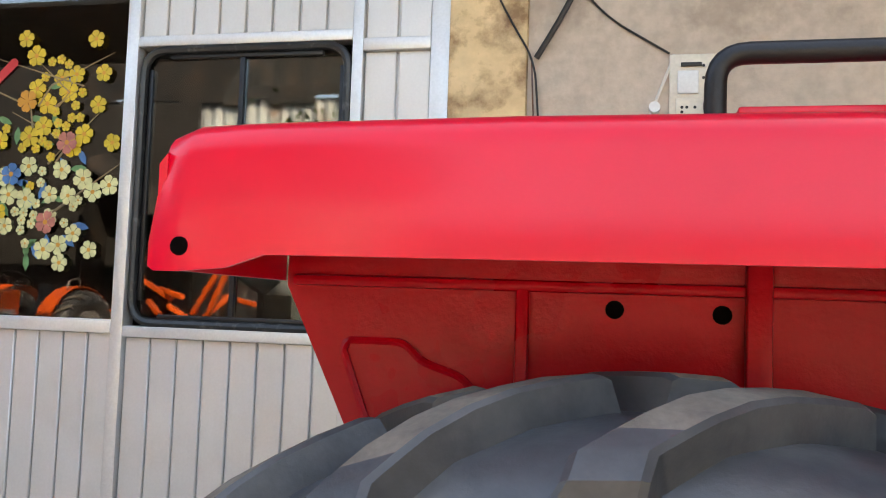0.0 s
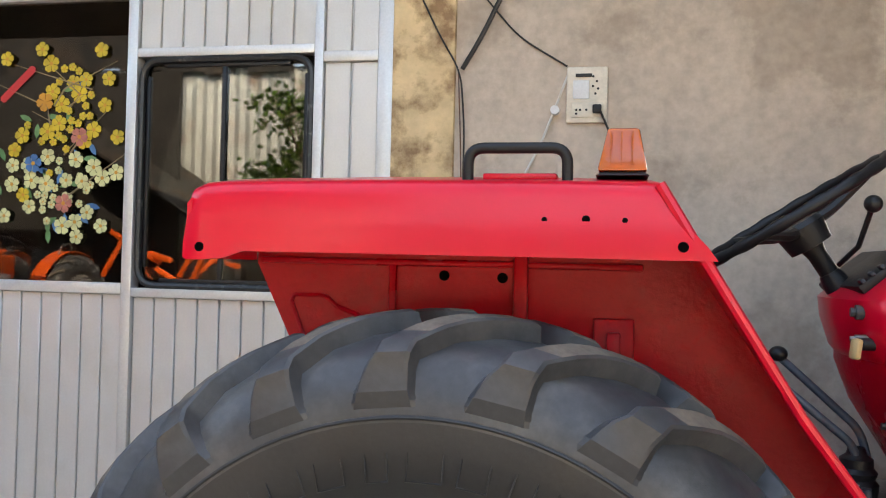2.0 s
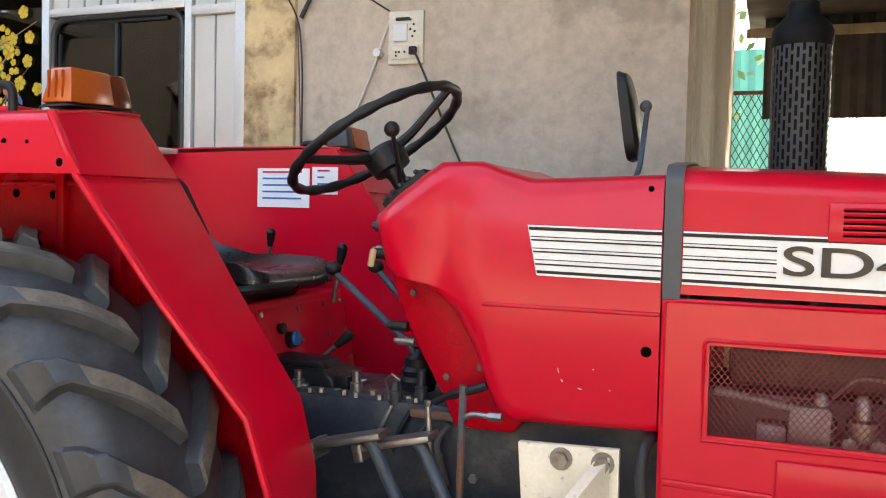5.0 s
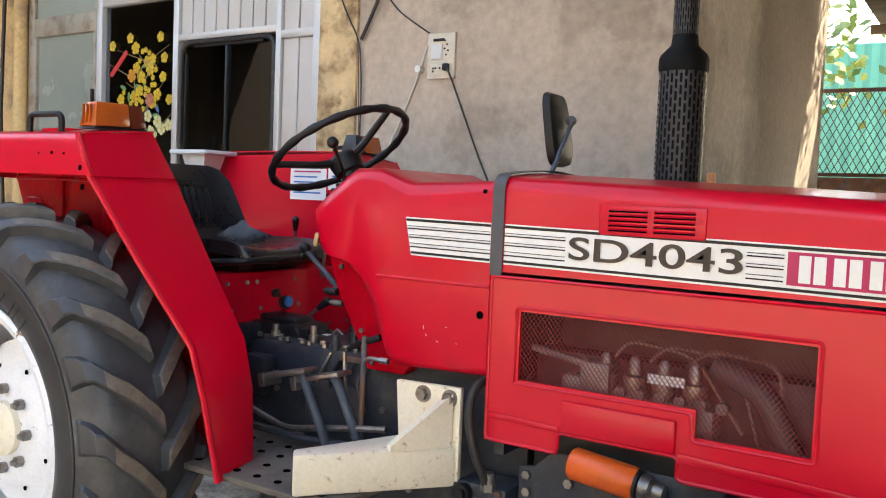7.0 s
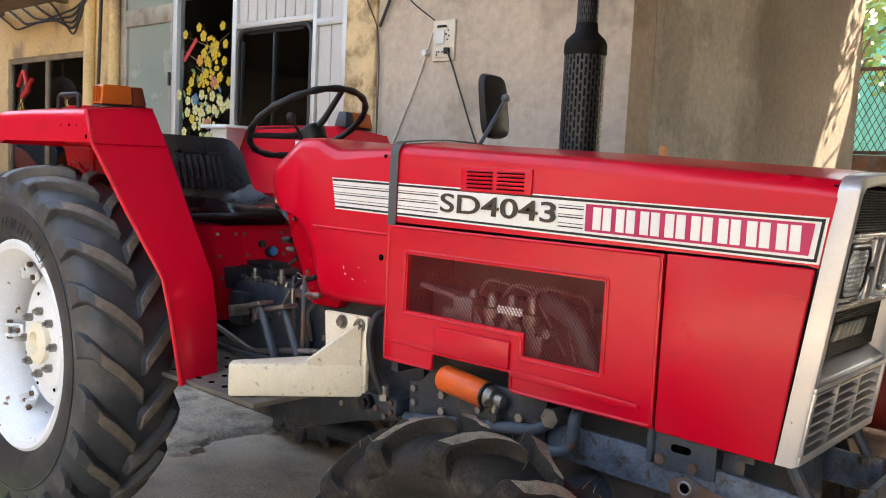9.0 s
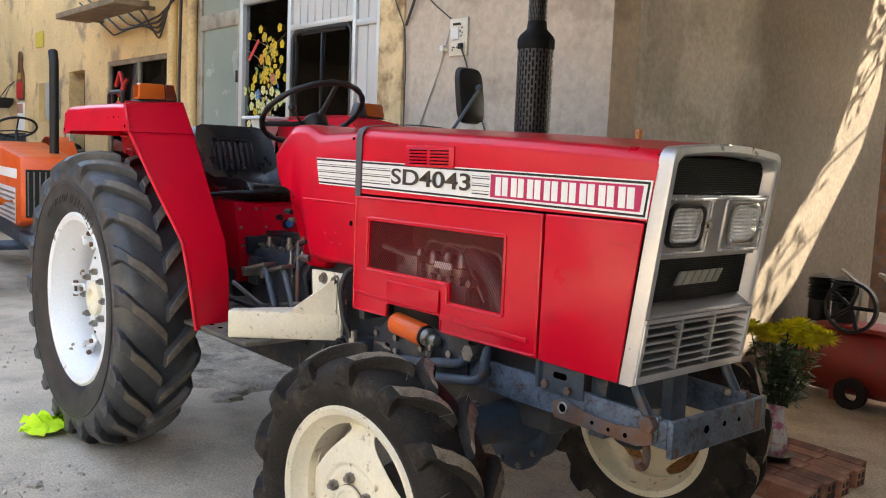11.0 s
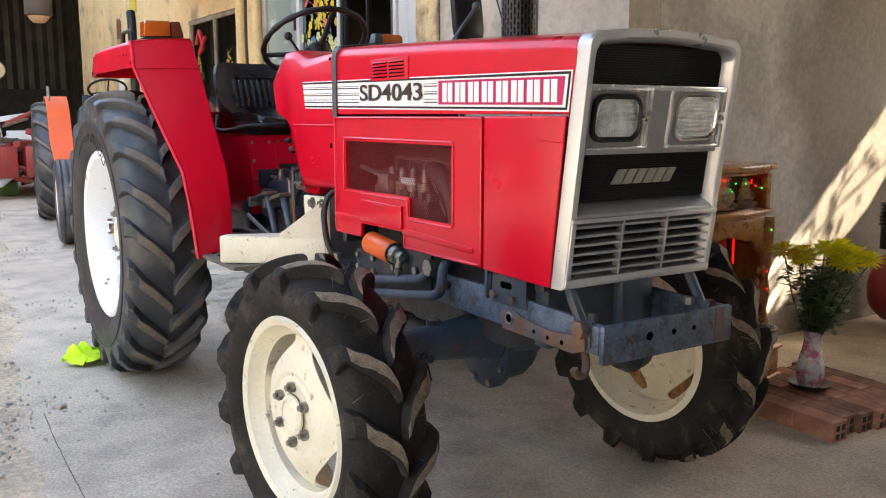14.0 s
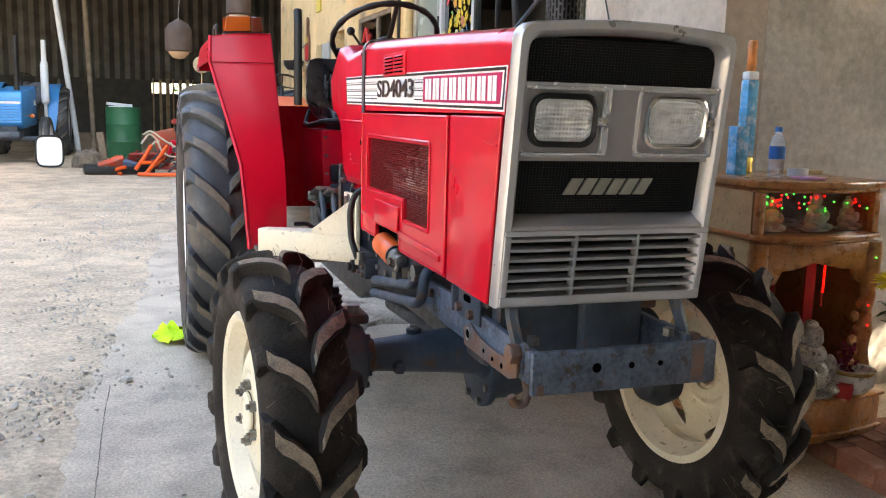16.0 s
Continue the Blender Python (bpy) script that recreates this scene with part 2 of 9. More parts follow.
CABLE_W = mat("white_cable", (0.62, 0.60, 0.55), 0.5)
TIMBER = mat("old_timber", (0.20, 0.15, 0.10), 0.85, var=0.3, vscale=6, bump=0.003)
CAGE = mat("brown_cage_cloth", (0.065, 0.04, 0.028), 0.8, var=0.2)
PALEBLUE = mat("faded_white_paint", (0.66, 0.68, 0.68), 0.5, var=0.1)


def glass(name, tint=(0.9, 0.95, 0.95), rough=0.02, clear=0.5):
    """A pane: it mirrors by its Fresnel gloss and lets the rest straight through."""
    m = bpy.data.materials.new(name)
    m.use_nodes = True
    n, l = m.node_tree.nodes, m.node_tree.links
    n.remove(n["Principled BSDF"])
    t, g, f, mx = n.new("ShaderNodeBsdfTransparent"), n.new("ShaderNodeBsdfGlossy"), n.new("ShaderNodeFresnel"), n.new("ShaderNodeMixShader")
    t.inputs[0].default_value = tuple(c * clear for c in tint) + (1,)
    g.inputs["Roughness"].default_value = rough
    f.inputs[0].default_value = 2.0
    l.new(f.outputs[0], mx.inputs[0])
    l.new(t.outputs[0], mx.inputs[1])
    l.new(g.outputs[0], mx.inputs[2])
    l.new(mx.outputs[0], n["Material Output"].inputs[0])
    return m


DUSTY_STEEL = mat("dusty_brown_steel", (0.15, 0.128, 0.105), 0.75, var=0.25, vscale=8, bump=0.001, col2=(0.07, 0.065, 0.06), patch=0.6, pscale=6)
GLASS = glass("window_glass", clear=0.55)
GLASS_THIN = glass("cabinet_glass", clear=0.92)
GLASS_GREEN = mat("frosted_greenish_glass", (0.25, 0.285, 0.25), 0.25, var=0.08, coat=0.3)
LENS_CLEAR = mat("ribbed_lamp_glass", (0.86, 0.87, 0.85), 0.08, var=0.3, vscale=30, alpha=0.48, coat=0.9)
CLEAR = mat("clear_plastic", (0.75, 0.80, 0.84), 0.12, alpha=0.30, coat=0.5, var=0.05)
REFLECTOR = mat("lamp_reflector", (0.96, 0.97, 0.96), 0.34, 0.45, var=0.06, vscale=40)


RED_MESH = mat("red_expanded_mesh", (0.24, 0.005, 0.010), 0.5, var=0.1)


# ---- building helpers ----
def thing(name, at, label, category, group="", kind=""):
    ob = new(name)
    ob.empty_display_size = 0.1
    ob.matrix_basis = Matrix.Translation(at)
    return tagged(ob, label, category, group, kind)


def part(name, bm, mats, parent=None, label="", bevel=0.0, seg=2, smooth=40.0, m=None):
    """Links a bmesh as one mesh object, in world places, or at the pose m in its parent's frame."""
    bmesh.ops.recalc_face_normals(bm, faces=bm.faces)
    if bevel:
        es = [e for e in bm.edges if len(e.link_faces) == 2 and e.calc_face_angle(0) > radians(28)]
        bmesh.ops.bevel(bm, geom=es, offset=bevel, segments=seg, profile=0.5, affect="EDGES", clamp_overlap=True)
    me = bpy.data.meshes.new(name)
    bm.to_mesh(me)
    bm.free()
    for x in (mats if isinstance(mats, (list, tuple)) else [mats]):
        me.materials.append(x)
    if smooth:
        me.polygons.foreach_set("use_smooth", [True] * len(me.polygons))
        me.set_sharp_from_angle(angle=radians(smooth))
    ob = new(name, me)
    if parent:
        ob.parent = parent
        if m is None and parent.type == "EMPTY":
            ob.matrix_parent_inverse = parent.matrix_basis.inverted()
    if m is not None:
        ob.matrix_basis = m
    return tagged(ob, label)


def again(ob, parent, m):
    """Another object on the same mesh, at the pose m in its parent's frame."""
    o = new(ob.name.split(".")[0], ob.data)
    o.parent = parent
    o.matrix_basis = m
    return o


def solo(name, bm, mats, label, category, group="", kind="", **kw):
    return tagged(part(name, bm, mats, **kw), label, category, group, kind)


def B():
    return bmesh.new()


def quadbox(bm, c, mi=0):
    v = [bm.verts.new(p) for p in c]
    fs = [bm.faces.new([v[i] for i in q]) for q in ((0, 1, 2, 3), (7, 6, 5, 4), (0, 4, 5, 1), (1, 5, 6, 2), (2, 6, 7, 3), (3, 7, 4, 0))]
    for f in fs:
        f.material_index = mi
    return fs


def box(bm, x0, x1, y0, y1, z0, z1, mi=0, m=None):
    c = [(x0, y0, z0), (x1, y0, z0), (x1, y1, z0), (x0, y1, z0), (x0, y0, z1), (x1, y0, z1), (x1, y1, z1), (x0, y1, z1)]
    if m:
        c = [m @ Vector(p) for p in c]
    return quadbox(bm, c, mi)


def prism(bm, pts, axis, a, b, mi=0):
    """A flat outline pushed from a to b along an axis."""
    def at(p, d):
        return {"x": (d, p[0], p[1]), "y": (p[0], d, p[1]), "z": (p[0], p[1], d)}[axis]
    lo, hi = [bm.verts.new(at(p, a)) for p in pts], [bm.verts.new(at(p, b)) for p in pts]
    n = len(pts)
    fs = [bm.faces.new(lo), bm.faces.new(hi[::-1])] + [bm.faces.new((lo[i], lo[(i + 1) % n], hi[(i + 1) % n], hi[i])) for i in range(n)]
    for f in fs:
        f.material_index = mi
    return fs


def ring_at(bm, p, x, y, r, seg):
    return [bm.verts.new(p + r * (math.cos(2 * math.pi * i / seg) * x + math.sin(2 * math.pi * i / seg) * y)) for i in range(seg)]


def sweep(bm, pts, radii, seg=10, closed=False, mi=0):
    """A round tube along a line of points."""
    pts = [Vector(p) for p in pts]
    if not isinstance(radii, (list, tuple)):
        radii = [radii] * len(pts)
    n, rings = len(pts), []
    up = None
    for i, p in enumerate(pts):
        d = (pts[(i + 1) % n] - pts[i - 1]) if closed or 0 < i < n - 1 else (pts[min(i + 1, n - 1)] - pts[max(i - 1, 0)])
        d.normalize()
        if up is None:
            up = Vector((0, 0, 1)) if abs(d.z) < 0.9 else Vector((1, 0, 0))
        x = d.cross(up).normalized()
        up = x.cross(d).normalized()
        rings.append(ring_at(bm, p, x, up, radii[i], seg))
    pairs = list(zip(rings, rings[1:])) + ([(rings[-1], rings[0])] if closed else [])
    for a, b in pairs:
        for i in range(seg):
            f = bm.faces.new((a[i], a[(i + 1) % seg], b[(i + 1) % seg], b[i]))
            f.material_index = mi
    if not closed:
        bm.faces.new(rings[0][::-1]).material_index = mi
        bm.faces.new(rings[-1]).material_index = mi


def rod(bm, p0, p1, r, r1=None, seg=14, mi=0):
    sweep(bm, [p0, p1], [r, r if r1 is None else r1], seg, mi=mi)


def lathe(bm, prof, seg=48, axis="y", at=(0, 0, 0), mi=0, cap=False):
    """A profile of (along, radius) turned about an axis through at."""
    o = Vector(at)
    ax, ex, ey = {"x": ((1, 0, 0), (0, 1, 0), (0, 0, 1)), "y": ((0, 1, 0), (1, 0, 0), (0, 0, 1)), "z": ((0, 0, 1), (1, 0, 0), (0, 1, 0))}[axis]
    ax, ex, ey = Vector(ax), Vector(ex), Vector(ey)
    rings = [ring_at(bm, o + ax * a, ex, ey, max(r, 1e-4), seg) for a, r in prof]
    for a, b in zip(rings, rings[1:]):
        for i in range(seg):
            bm.faces.new((a[i], a[(i + 1) % seg], b[(i + 1) % seg], b[i])).material_index = mi
    if cap:
        bm.faces.new(rings[0][::-1]).material_index = mi
        bm.faces.new(rings[-1]).material_index = mi


def rounded(pts, r, n=5):
    """A line of points with its inner corners rounded."""
    pts = [Vector(p) for p in pts]
    out = [pts[0]]
    for a, b, c in zip(pts, pts[1:], pts[2:]):
        u, v = (a - b), (c - b)
        k = min(r, u.length * 0.45, v.length * 0.45)
        p, q = b + u.normalized() * k, b + v.normalized() * k
        out += [p.lerp(b, t).lerp(b.lerp(q, t), t) for t in [i / n for i in range(n + 1)]]
    return out + [pts[-1]]


def loft(bm, rows, closed=False, mi=0):
    vs = [[bm.verts.new(p) for p in r] for r in rows]
    for a, b in zip(vs, vs[1:]):
        for i in range(len(a) if closed else len(a) - 1):
            j = (i + 1) % len(a)
            bm.faces.new((a[i], a[j], b[j], b[i])).material_index = mi
    return vs


def sheet(bm, rows, t, closed=False):
    """A lofted sheet of thickness t."""
    loft(bm, rows, closed)
    bmesh.ops.recalc_face_normals(bm, faces=bm.faces)
    bmesh.ops.solidify(bm, geom=bm.faces[:], thickness=t)


def bolt(bm, p, axis, r=0.012, h=0.012, mi=0):
    """A hexagonal bolt head."""
    d = Vector(axis)
    sweep(bm, [Vector(p), Vector(p) + d * h], r, 6, mi=mi)


def text_mesh(name, words, size, length, material, parent, m, depth=0.001, shear=0.0):
    cu = bpy.data.curves.new(name, "FONT")
    cu.body, cu.size, cu.extrude, cu.shear, cu.align_x = words, size, depth, shear, "LEFT"
    cu.offset = size * 0.010
    tmp = new(name + "_line", cu)
    dg = bpy.context.evaluated_depsgraph_get()
    me = bpy.data.meshes.new_from_object(tmp.evaluated_get(dg))
    bpy.data.objects.remove(tmp)
    xs_ = [v.co.x for v in me.vertices]
    me.transform(Matrix.Diagonal((length / (max(xs_) - min(xs_)), 1, 1, 1)) @ Matrix.Translation((-min(xs_), 0, 0)))
    me.materials.clear()
    me.materials.append(material)
    ob = new(name, me)
    ob.parent = parent
    if parent.type == "EMPTY":
        ob.matrix_parent_inverse = parent.matrix_basis.inverted()
    ob.matrix_basis = m
    return ob


# ---- ground and building ----
def structure(name, bm, mats, label, category, **kw):
    return solo(name, bm, mats, label, category, kind="structure", **kw)


def ground_z(x):
    """The yard climbs gently away from the tractor."""
    return max(-0.25, -0.03 * (x - 0.2)) if x > 0.2 else 0.0 if x > -5 else min(0.4, 0.02 * (-5 - x))


b = B()
xs = [60, 8.5, 0.2, -5, -25, -90]
loft(b, [[(x, y, ground_z(x) - 0.005) for y in (-70, 70)] for x in xs])
structure("ground", b, GRAVEL, "pale dirt yard with loose grey gravel", "ground", smooth=0)
b = B()
def apron_edge(x):
    """The apron's broken edge against the dirt."""
    y = 0.62 - 0.055 * (x + 4.5) if x < -2.3 else 0.50 - 0.1 * (x + 2.3) if x < 0.6 else 0.21 - 0.0375 * (x - 0.6) if x < 3 else 0.12 - 0.059 * (x - 3)
    return y - 0.08 + 0.07 * noise.noise(Vector((x * 1.7, 0.3, 1.0))) + 0.05 * noise.noise(Vector((x * 7.0, 4.3, 1.0)))


near_, far_ = [-4.5 + 4.7 * i / 60 for i in range(61)], [0.2 + 8.2 * i / 90 for i in range(91)]
prism(b, [(x, apron_edge(x)) for x in near_] + [(0.2, 2.9), (-4.5, 2.9)], "z", -0.1, 0.0)
prism(b, [(x, apron_edge(x)) for x in far_] + [(8.4, 11.0), (1.3, 11.0), (1.3, 2.9), (0.2, 2.9)], "z", -0.1, 0.0)
for v in b.verts:
    v.co.z += ground_z(v.co.x)
structure("floor", b, CONCRETE, "worn grey concrete apron beside the building", "floor", smooth=0)
# an older broken slab, darker than the apron and patched darker, shows under the tractor
b = B()
rows = []
for i in range(111):
    x = -2.45 + 2.35 * i / 110
    row_ = []
    for j in range(61):
        y = 1.36 + 1.44 * j / 60
        inside = min(x + 2.45, -0.10 - x, y - 1.36, 2.80 - y) + 0.16 * noise.noise(Vector((x * 3.1, y * 3.1, 2.0))) + 0.05 * noise.noise(Vector((x * 13, y * 13, 5.0)))
        crust = max(0.0, min(1.0, (inside - 0.14) / 0.025))
        crumb = noise.noise(Vector((x * 17, y * 17, 1.0))) + 0.6 * noise.noise(Vector((x * 41, y * 41, 3.0)))
        broken = max(0.0, min(1.0, (noise.noise(Vector((x * 2.3 + 4, y * 4.0, 8.0))) - 0.02) / 0.06))
        row_.append((x, y, ground_z(x) - 0.006 + crust * (0.020 + 0.003 * crumb + 0.011 * broken)))
    rows.append(row_)
loft(b, rows)
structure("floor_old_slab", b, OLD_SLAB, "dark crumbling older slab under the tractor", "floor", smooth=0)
# a dirt-filled shrinkage crack near the apron's edge
b = B()
rows = []
for i in range(50):
    x = 0.50 + 1.7 * i / 49
    y = 0.205 + 0.012 * math.exp(-(i / 8) ** 2) + 0.004 * noise.noise(Vector((x * 14, 0, 5)))
    w = 0.0022 + 0.0016 * noise.noise(Vector((x * 9, 3, 5)))
    rows.append([(x, y - w, ground_z(x) + 0.002), (x, y + w, ground_z(x) + 0.002)])
loft(b, rows)
structure("floor_crack", b, CRACK_DIRT, "thin dirt-filled crack in the concrete apron", "crack", smooth=0)
b = B()
loft(b, [[(x, y, ground_z(x) - 0.001) for y in (0.7 - 0.02 * (x + 4.5), 2.95)] for x in (-4.53, -8, -12, -16)])
structure("floor_far", b, CONCRETE, "dusty grey concrete slab beside the far house front", "floor", smooth=0)

# main wall beside the tractor, its corner and the end wall
b = B()
box(b, -0.36, 1.35, 2.84, 3.06, -0.1, 4.4)
structure("wall_front", b, PLASTER, "grey cement-plastered wall with damp patches", "wall", smooth=0)
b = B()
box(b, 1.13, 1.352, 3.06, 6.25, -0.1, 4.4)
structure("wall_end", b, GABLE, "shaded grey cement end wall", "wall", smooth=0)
b = B()
box(b, -0.63, -0.36, 2.82, 3.06, 0, 4.4)
structure("pier", b, PIER, "weathered yellow plaster pier with dark stains", "wall", bevel=0.012)
# house front further along, with its window and doorway
b = B()
for x0, x1, z0, z1 in ((-12, -7.10, 0, 4.4), (-6.55, -5.80, 0, 4.4), (-5.80, -4.05, 2.37, 4.4), (-5.80, -4.05, 0, 1.0), (-4.05, -3.50, 0, 4.4), (-7.10, -6.55, 2.32, 4.4), (-3.50, -0.63, 2.95, 4.4)):
    box(b, x0, x1, 2.88, 3.06, z0, z1)
structure("wall_house", b, FACADE, "cream plastered house front with water stains", "wall", smooth=0)
b = B()
for x in (-3.56, -4.0):
    sweep(b, [(x, 2.84, 0), (x + 0.02, 2.84, 4.0)], 0.05, 10)
structure("trim", b, FACADE, "stained cream drain pipes on the house front", "pipe")
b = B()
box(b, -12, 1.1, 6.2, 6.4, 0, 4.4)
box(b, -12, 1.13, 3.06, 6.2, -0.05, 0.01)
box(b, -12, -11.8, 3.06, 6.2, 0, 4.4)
structure("wall_inside", b, DARKROOM, "room behind the house windows, its gloom put into the colour", "wall", smooth=0)
# unseen solid block added up to the roof to keep light out
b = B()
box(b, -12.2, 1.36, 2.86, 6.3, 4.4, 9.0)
structure("ceiling", b, DARKROOM, "unseen block added over the house to keep light out", "ceiling", smooth=0)


def corrugated(bm, p0, p1, z0, z1, pitch=0.2, depth=0.03, t=0.004):
    """A corrugated sheet standing between two points of the plan."""
    p0, p1 = Vector((*p0, 0)), Vector((*p1, 0))
    d = (p1 - p0)
    n = max(2, int(d.length / pitch) * 4)
    side = Vector((-d.y, d.x, 0)).normalized()
    lo = [p0 + d * (i / n) + side * depth * (0, 1, 0, -1)[i % 4] * 0.5 for i in range(n + 1)]
    loft(bm, [[(p.x, p.y, z0) for p in lo], [(p.x, p.y, z1) for p in lo]])
    bmesh.ops.recalc_face_normals(bm, faces=bm.faces)


# roofs added to block light: an eave along the house and two sheets over the passage, with a gap between them
b = B()
box(b, -13, 7.0, 1.7, 6.6, 9.0, 9.1)
structure("house_roof", b, TIN, "unseen roof with a front eave, added to block the sun", "roof", smooth=0)
b = B()
box(b, -6.2, 1.36, 1.75, 2.86, 3.42, 3.46)
structure("eave", b, TIN, "unseen low eave added to dim the shop front", "roof", smooth=0)
# the gap is outlined to throw a sun strip on the end wall
GAP_NEAR = [(1.36, 6.10), (1.60, 6.36), (2.02, 6.78), (2.25, 6.90), (2.49, 6.77), (2.68, 6.66), (2.80, 6.56), (2.98, 6.42)]
GAP_FAR = [(1.36, 6.46), (1.60, 6.72), (1.80, 6.92), (2.00, 7.22), (2.23, 7.38), (2.45, 7.34), (2.67, 7.32), (2.85, 7.14), (2.98, 6.80)]
b = B()
prism(b, [(1.36, -0.9), (2.6, -1.2), (4.4, -1.9), (7.0, -1.9), (7.0, 6.42), *GAP_NEAR[::-1]], "z", 3.4, 3.45)
structure("passage_roof", b, ROOF_TIN, "unseen sheet roof added to shade the passage", "roof", smooth=0)
b = B()
prism(b, [*GAP_FAR, (2.98, 6.44), (7.0, 6.44), (7.0, 9.2), (1.36, 9.2)], "z", 3.4, 3.45)
structure("rear_roof", b, TIN, "lean-to roof added behind the passage to block the sun", "roof", smooth=0)
# unseen wall added to block side light and to be mirrored
b = B()
box(b, 6.0, 6.05, -3.2, 9.2, -0.3, 3.4)
structure("passage_wall", b, WALL_DIM, "unseen grey wall added to block light into the passage", "wall", smooth=0)

# aluminium front: posts, rails, ribbed sheets
front = thing("aluminium_front", (-1.6, 2.88, 0), "silvery aluminium shop front with ribbed panels", "shop front", kind="structure")
def frame_bar(x0, x1, z0, z1, y0=2.85, y1=2.92, name="frame_bar"):
    bb = B()
    box(bb, x0, x1, y0, y1, z0, z1)
    part(name, bb, ALU_FRAME, front, bevel=0.004)
def ribbed(x0, x1, z0, z1, step):
    n = max(1, round((x1 - x0) / step))
    w = (x1 - x0) / n
    for i in range(n):
        bb = B()
        box(bb, x0 + i * w + 0.0035, x0 + (i + 1) * w - 0.0035, 2.872, 2.895, z0, z1)
        part("panel_slat", bb, ALU, front, bevel=0.004, seg=1)
    bb = B()
    box(bb, x0, x1, 2.885, 2.91, z0, z1)
    part("backing_sheet", bb, ALU_FRAME, front, smooth=0)
for x0, x1 in ((-2.66, -2.60), (-1.875, -1.825), (-0.985, -0.945), (-0.70, -0.63)):
    frame_bar(x0, x1, 0, 2.95)
frame_bar(-2.60, -1.875, 1.315, 1.365)
frame_bar(-1.825, -0.985, 1.305, 1.345)
frame_bar(-1.825, -0.985, 2.385, 2.425)
frame_bar(-0.945, -0.70, 2.345, 2.39)
frame_bar(-2.60, -1.875, 2.66, 2.71)
ribbed(-2.60, -1.875, 0.02, 1.315, 0.108)
ribbed(-1.825, -0.985, 0.02, 1.305, 0.108)
ribbed(-1.825, -0.985, 2.425, 2.95, 0.108)
ribbed(-0.945, -0.70, 0.02, 2.345, 0.12)
ribbed(-0.945, -0.70, 2.39, 2.95, 0.12)
ribbed(-2.60, -1.875, 2.71, 2.95, 0.12)


def pane(name, x0, x1, z0, z1, y, m_, label, parent=None):
    bb = B()
    box(bb, x0, x1, y, y + 0.005, z0, z1)
    o = part(name, bb, m_, parent, smooth=0)
    o.visible_shadow = False
    if not parent:
        tagged(o, label, "window", kind="structure")
    return o


# fixed window with a flower decal
window_1 = thing("window_1", (-2.24, 2.88, 1.365), "dark shop window with a yellow blossom decal", "window", kind="structure")
pane("pane", -2.60, -1.875, 1.365, 2.66, 2.885, GLASS, "", window_1)
# sliding window in a black rubber seal
window_2 = thing("window_2", (-1.42, 2.88, 1.35), "black-sealed sliding vehicle window in the aluminium front", "window", kind="structure")
bb = B()
loop = rounded([(-1.80, 2.862, 1.85), (-1.80, 2.862, 2.372), (-1.00, 2.862, 2.372), (-1.00, 2.862, 1.358), (-1.80, 2.862, 1.358), (-1.80, 2.862, 1.80)], 0.095, 7)
sweep(bb, loop, 0.0165, 8, closed=True)
part("rubber_seal", bb, RUBBER_SEAL, window_2)
bb = B()
for x0, x1, z0, z1 in ((-1.785, -1.767, 1.44, 2.30), (-1.033, -1.015, 1.44, 2.30), (-1.70, -1.10, 2.340, 2.358), (-1.70, -1.10, 1.372, 1.39), (-1.42, -1.40, 1.39, 2.34)):
    box(bb, x0, x1, 2.868, 2.89, z0, z1)
part("sash", bb, BLACK, window_2, bevel=0.004)
pane("pane", -1.775, -1.42, 1.382, 2.345, 2.876, GLASS, "", window_2)
pane("pane", -1.40, -1.022, 1.382, 2.345, 2.886, GLASS, "", window_2)
# scalloped dark strip inside, standing in for the roof edge mirrored in the pane
bb = B()
top = [(-1.78 + 0.76 * i / 60, 2.93) for i in range(61)]
loft(bb, [[(x, y + 0.01 * math.sin(i * 0.9), 2.40) for i, (x, y) in enumerate(top)], [(x, y + 0.01 * math.sin(i * 0.9), 2.26 - 0.014 * abs(math.sin(i * 0.42))) for i, (x, y) in enumerate(top)]])
solo("curtain", bb, DARKROOM, "short dark scalloped strip standing in for a mirrored roof edge", "curtain")
# glazed door
door_1 = thing("door_1", (-3.05, 2.9, 0), "closed aluminium door with greenish glass", "door", kind="structure")
bb = B()
for x0, x1, z0, z1 in ((-3.50, -3.43, 0, 2.95), (-2.70, -2.66, 0, 2.95), (-3.43, -2.70, 2.515, 2.65), (-3.43, -3.405, 0.02, 2.515), (-2.73, -2.70, 0.02, 2.515), (-3.405, -2.73, 0.02, 0.12)):
    box(bb, x0, x1, 2.87, 2.93, z0, z1)
part("door_frame", bb, DIRTY_SHADED_FRAME, door_1, "soiled aluminium door frame, darkened for shade", bevel=0.004)
pane("pane", -3.405, -2.73, 0.12, 2.515, 2.895, GLASS_GREEN, "", door_1)
pane("pane", -3.43, -2.70, 2.65, 2.95, 2.895, GLASS_GREEN, "", door_1)
bb = B()
rod(bb, (-2.715, 2.86, 2.02), (-2.715, 2.86, 2.12), 0.012)
part("door_handle", bb, BLACK, door_1)
# house window and dark doorway
window_3 = thing("window_3", (-4.92, 2.9, 1.0), "dark two-leaf house window with flower decals", "window", kind="structure")
bb = B()
for x0, x1, z0, z1 in ((-5.80, -5.75, 1.0, 2.37), (-4.10, -4.05, 1.0, 2.37), (-5.75, -4.10, 2.32, 2.37), (-5.75, -4.10, 1.0, 1.05), (-4.97, -4.92, 1.05, 2.32)):
    box(bb, x0, x1, 2.89, 2.94, z0, z1)
part("window_frame", bb, TIMBER, window_3, bevel=0.004)
pane("pane", -5.75, -4.97, 1.05, 2.32, 2.91, GLASS, "", window_3)
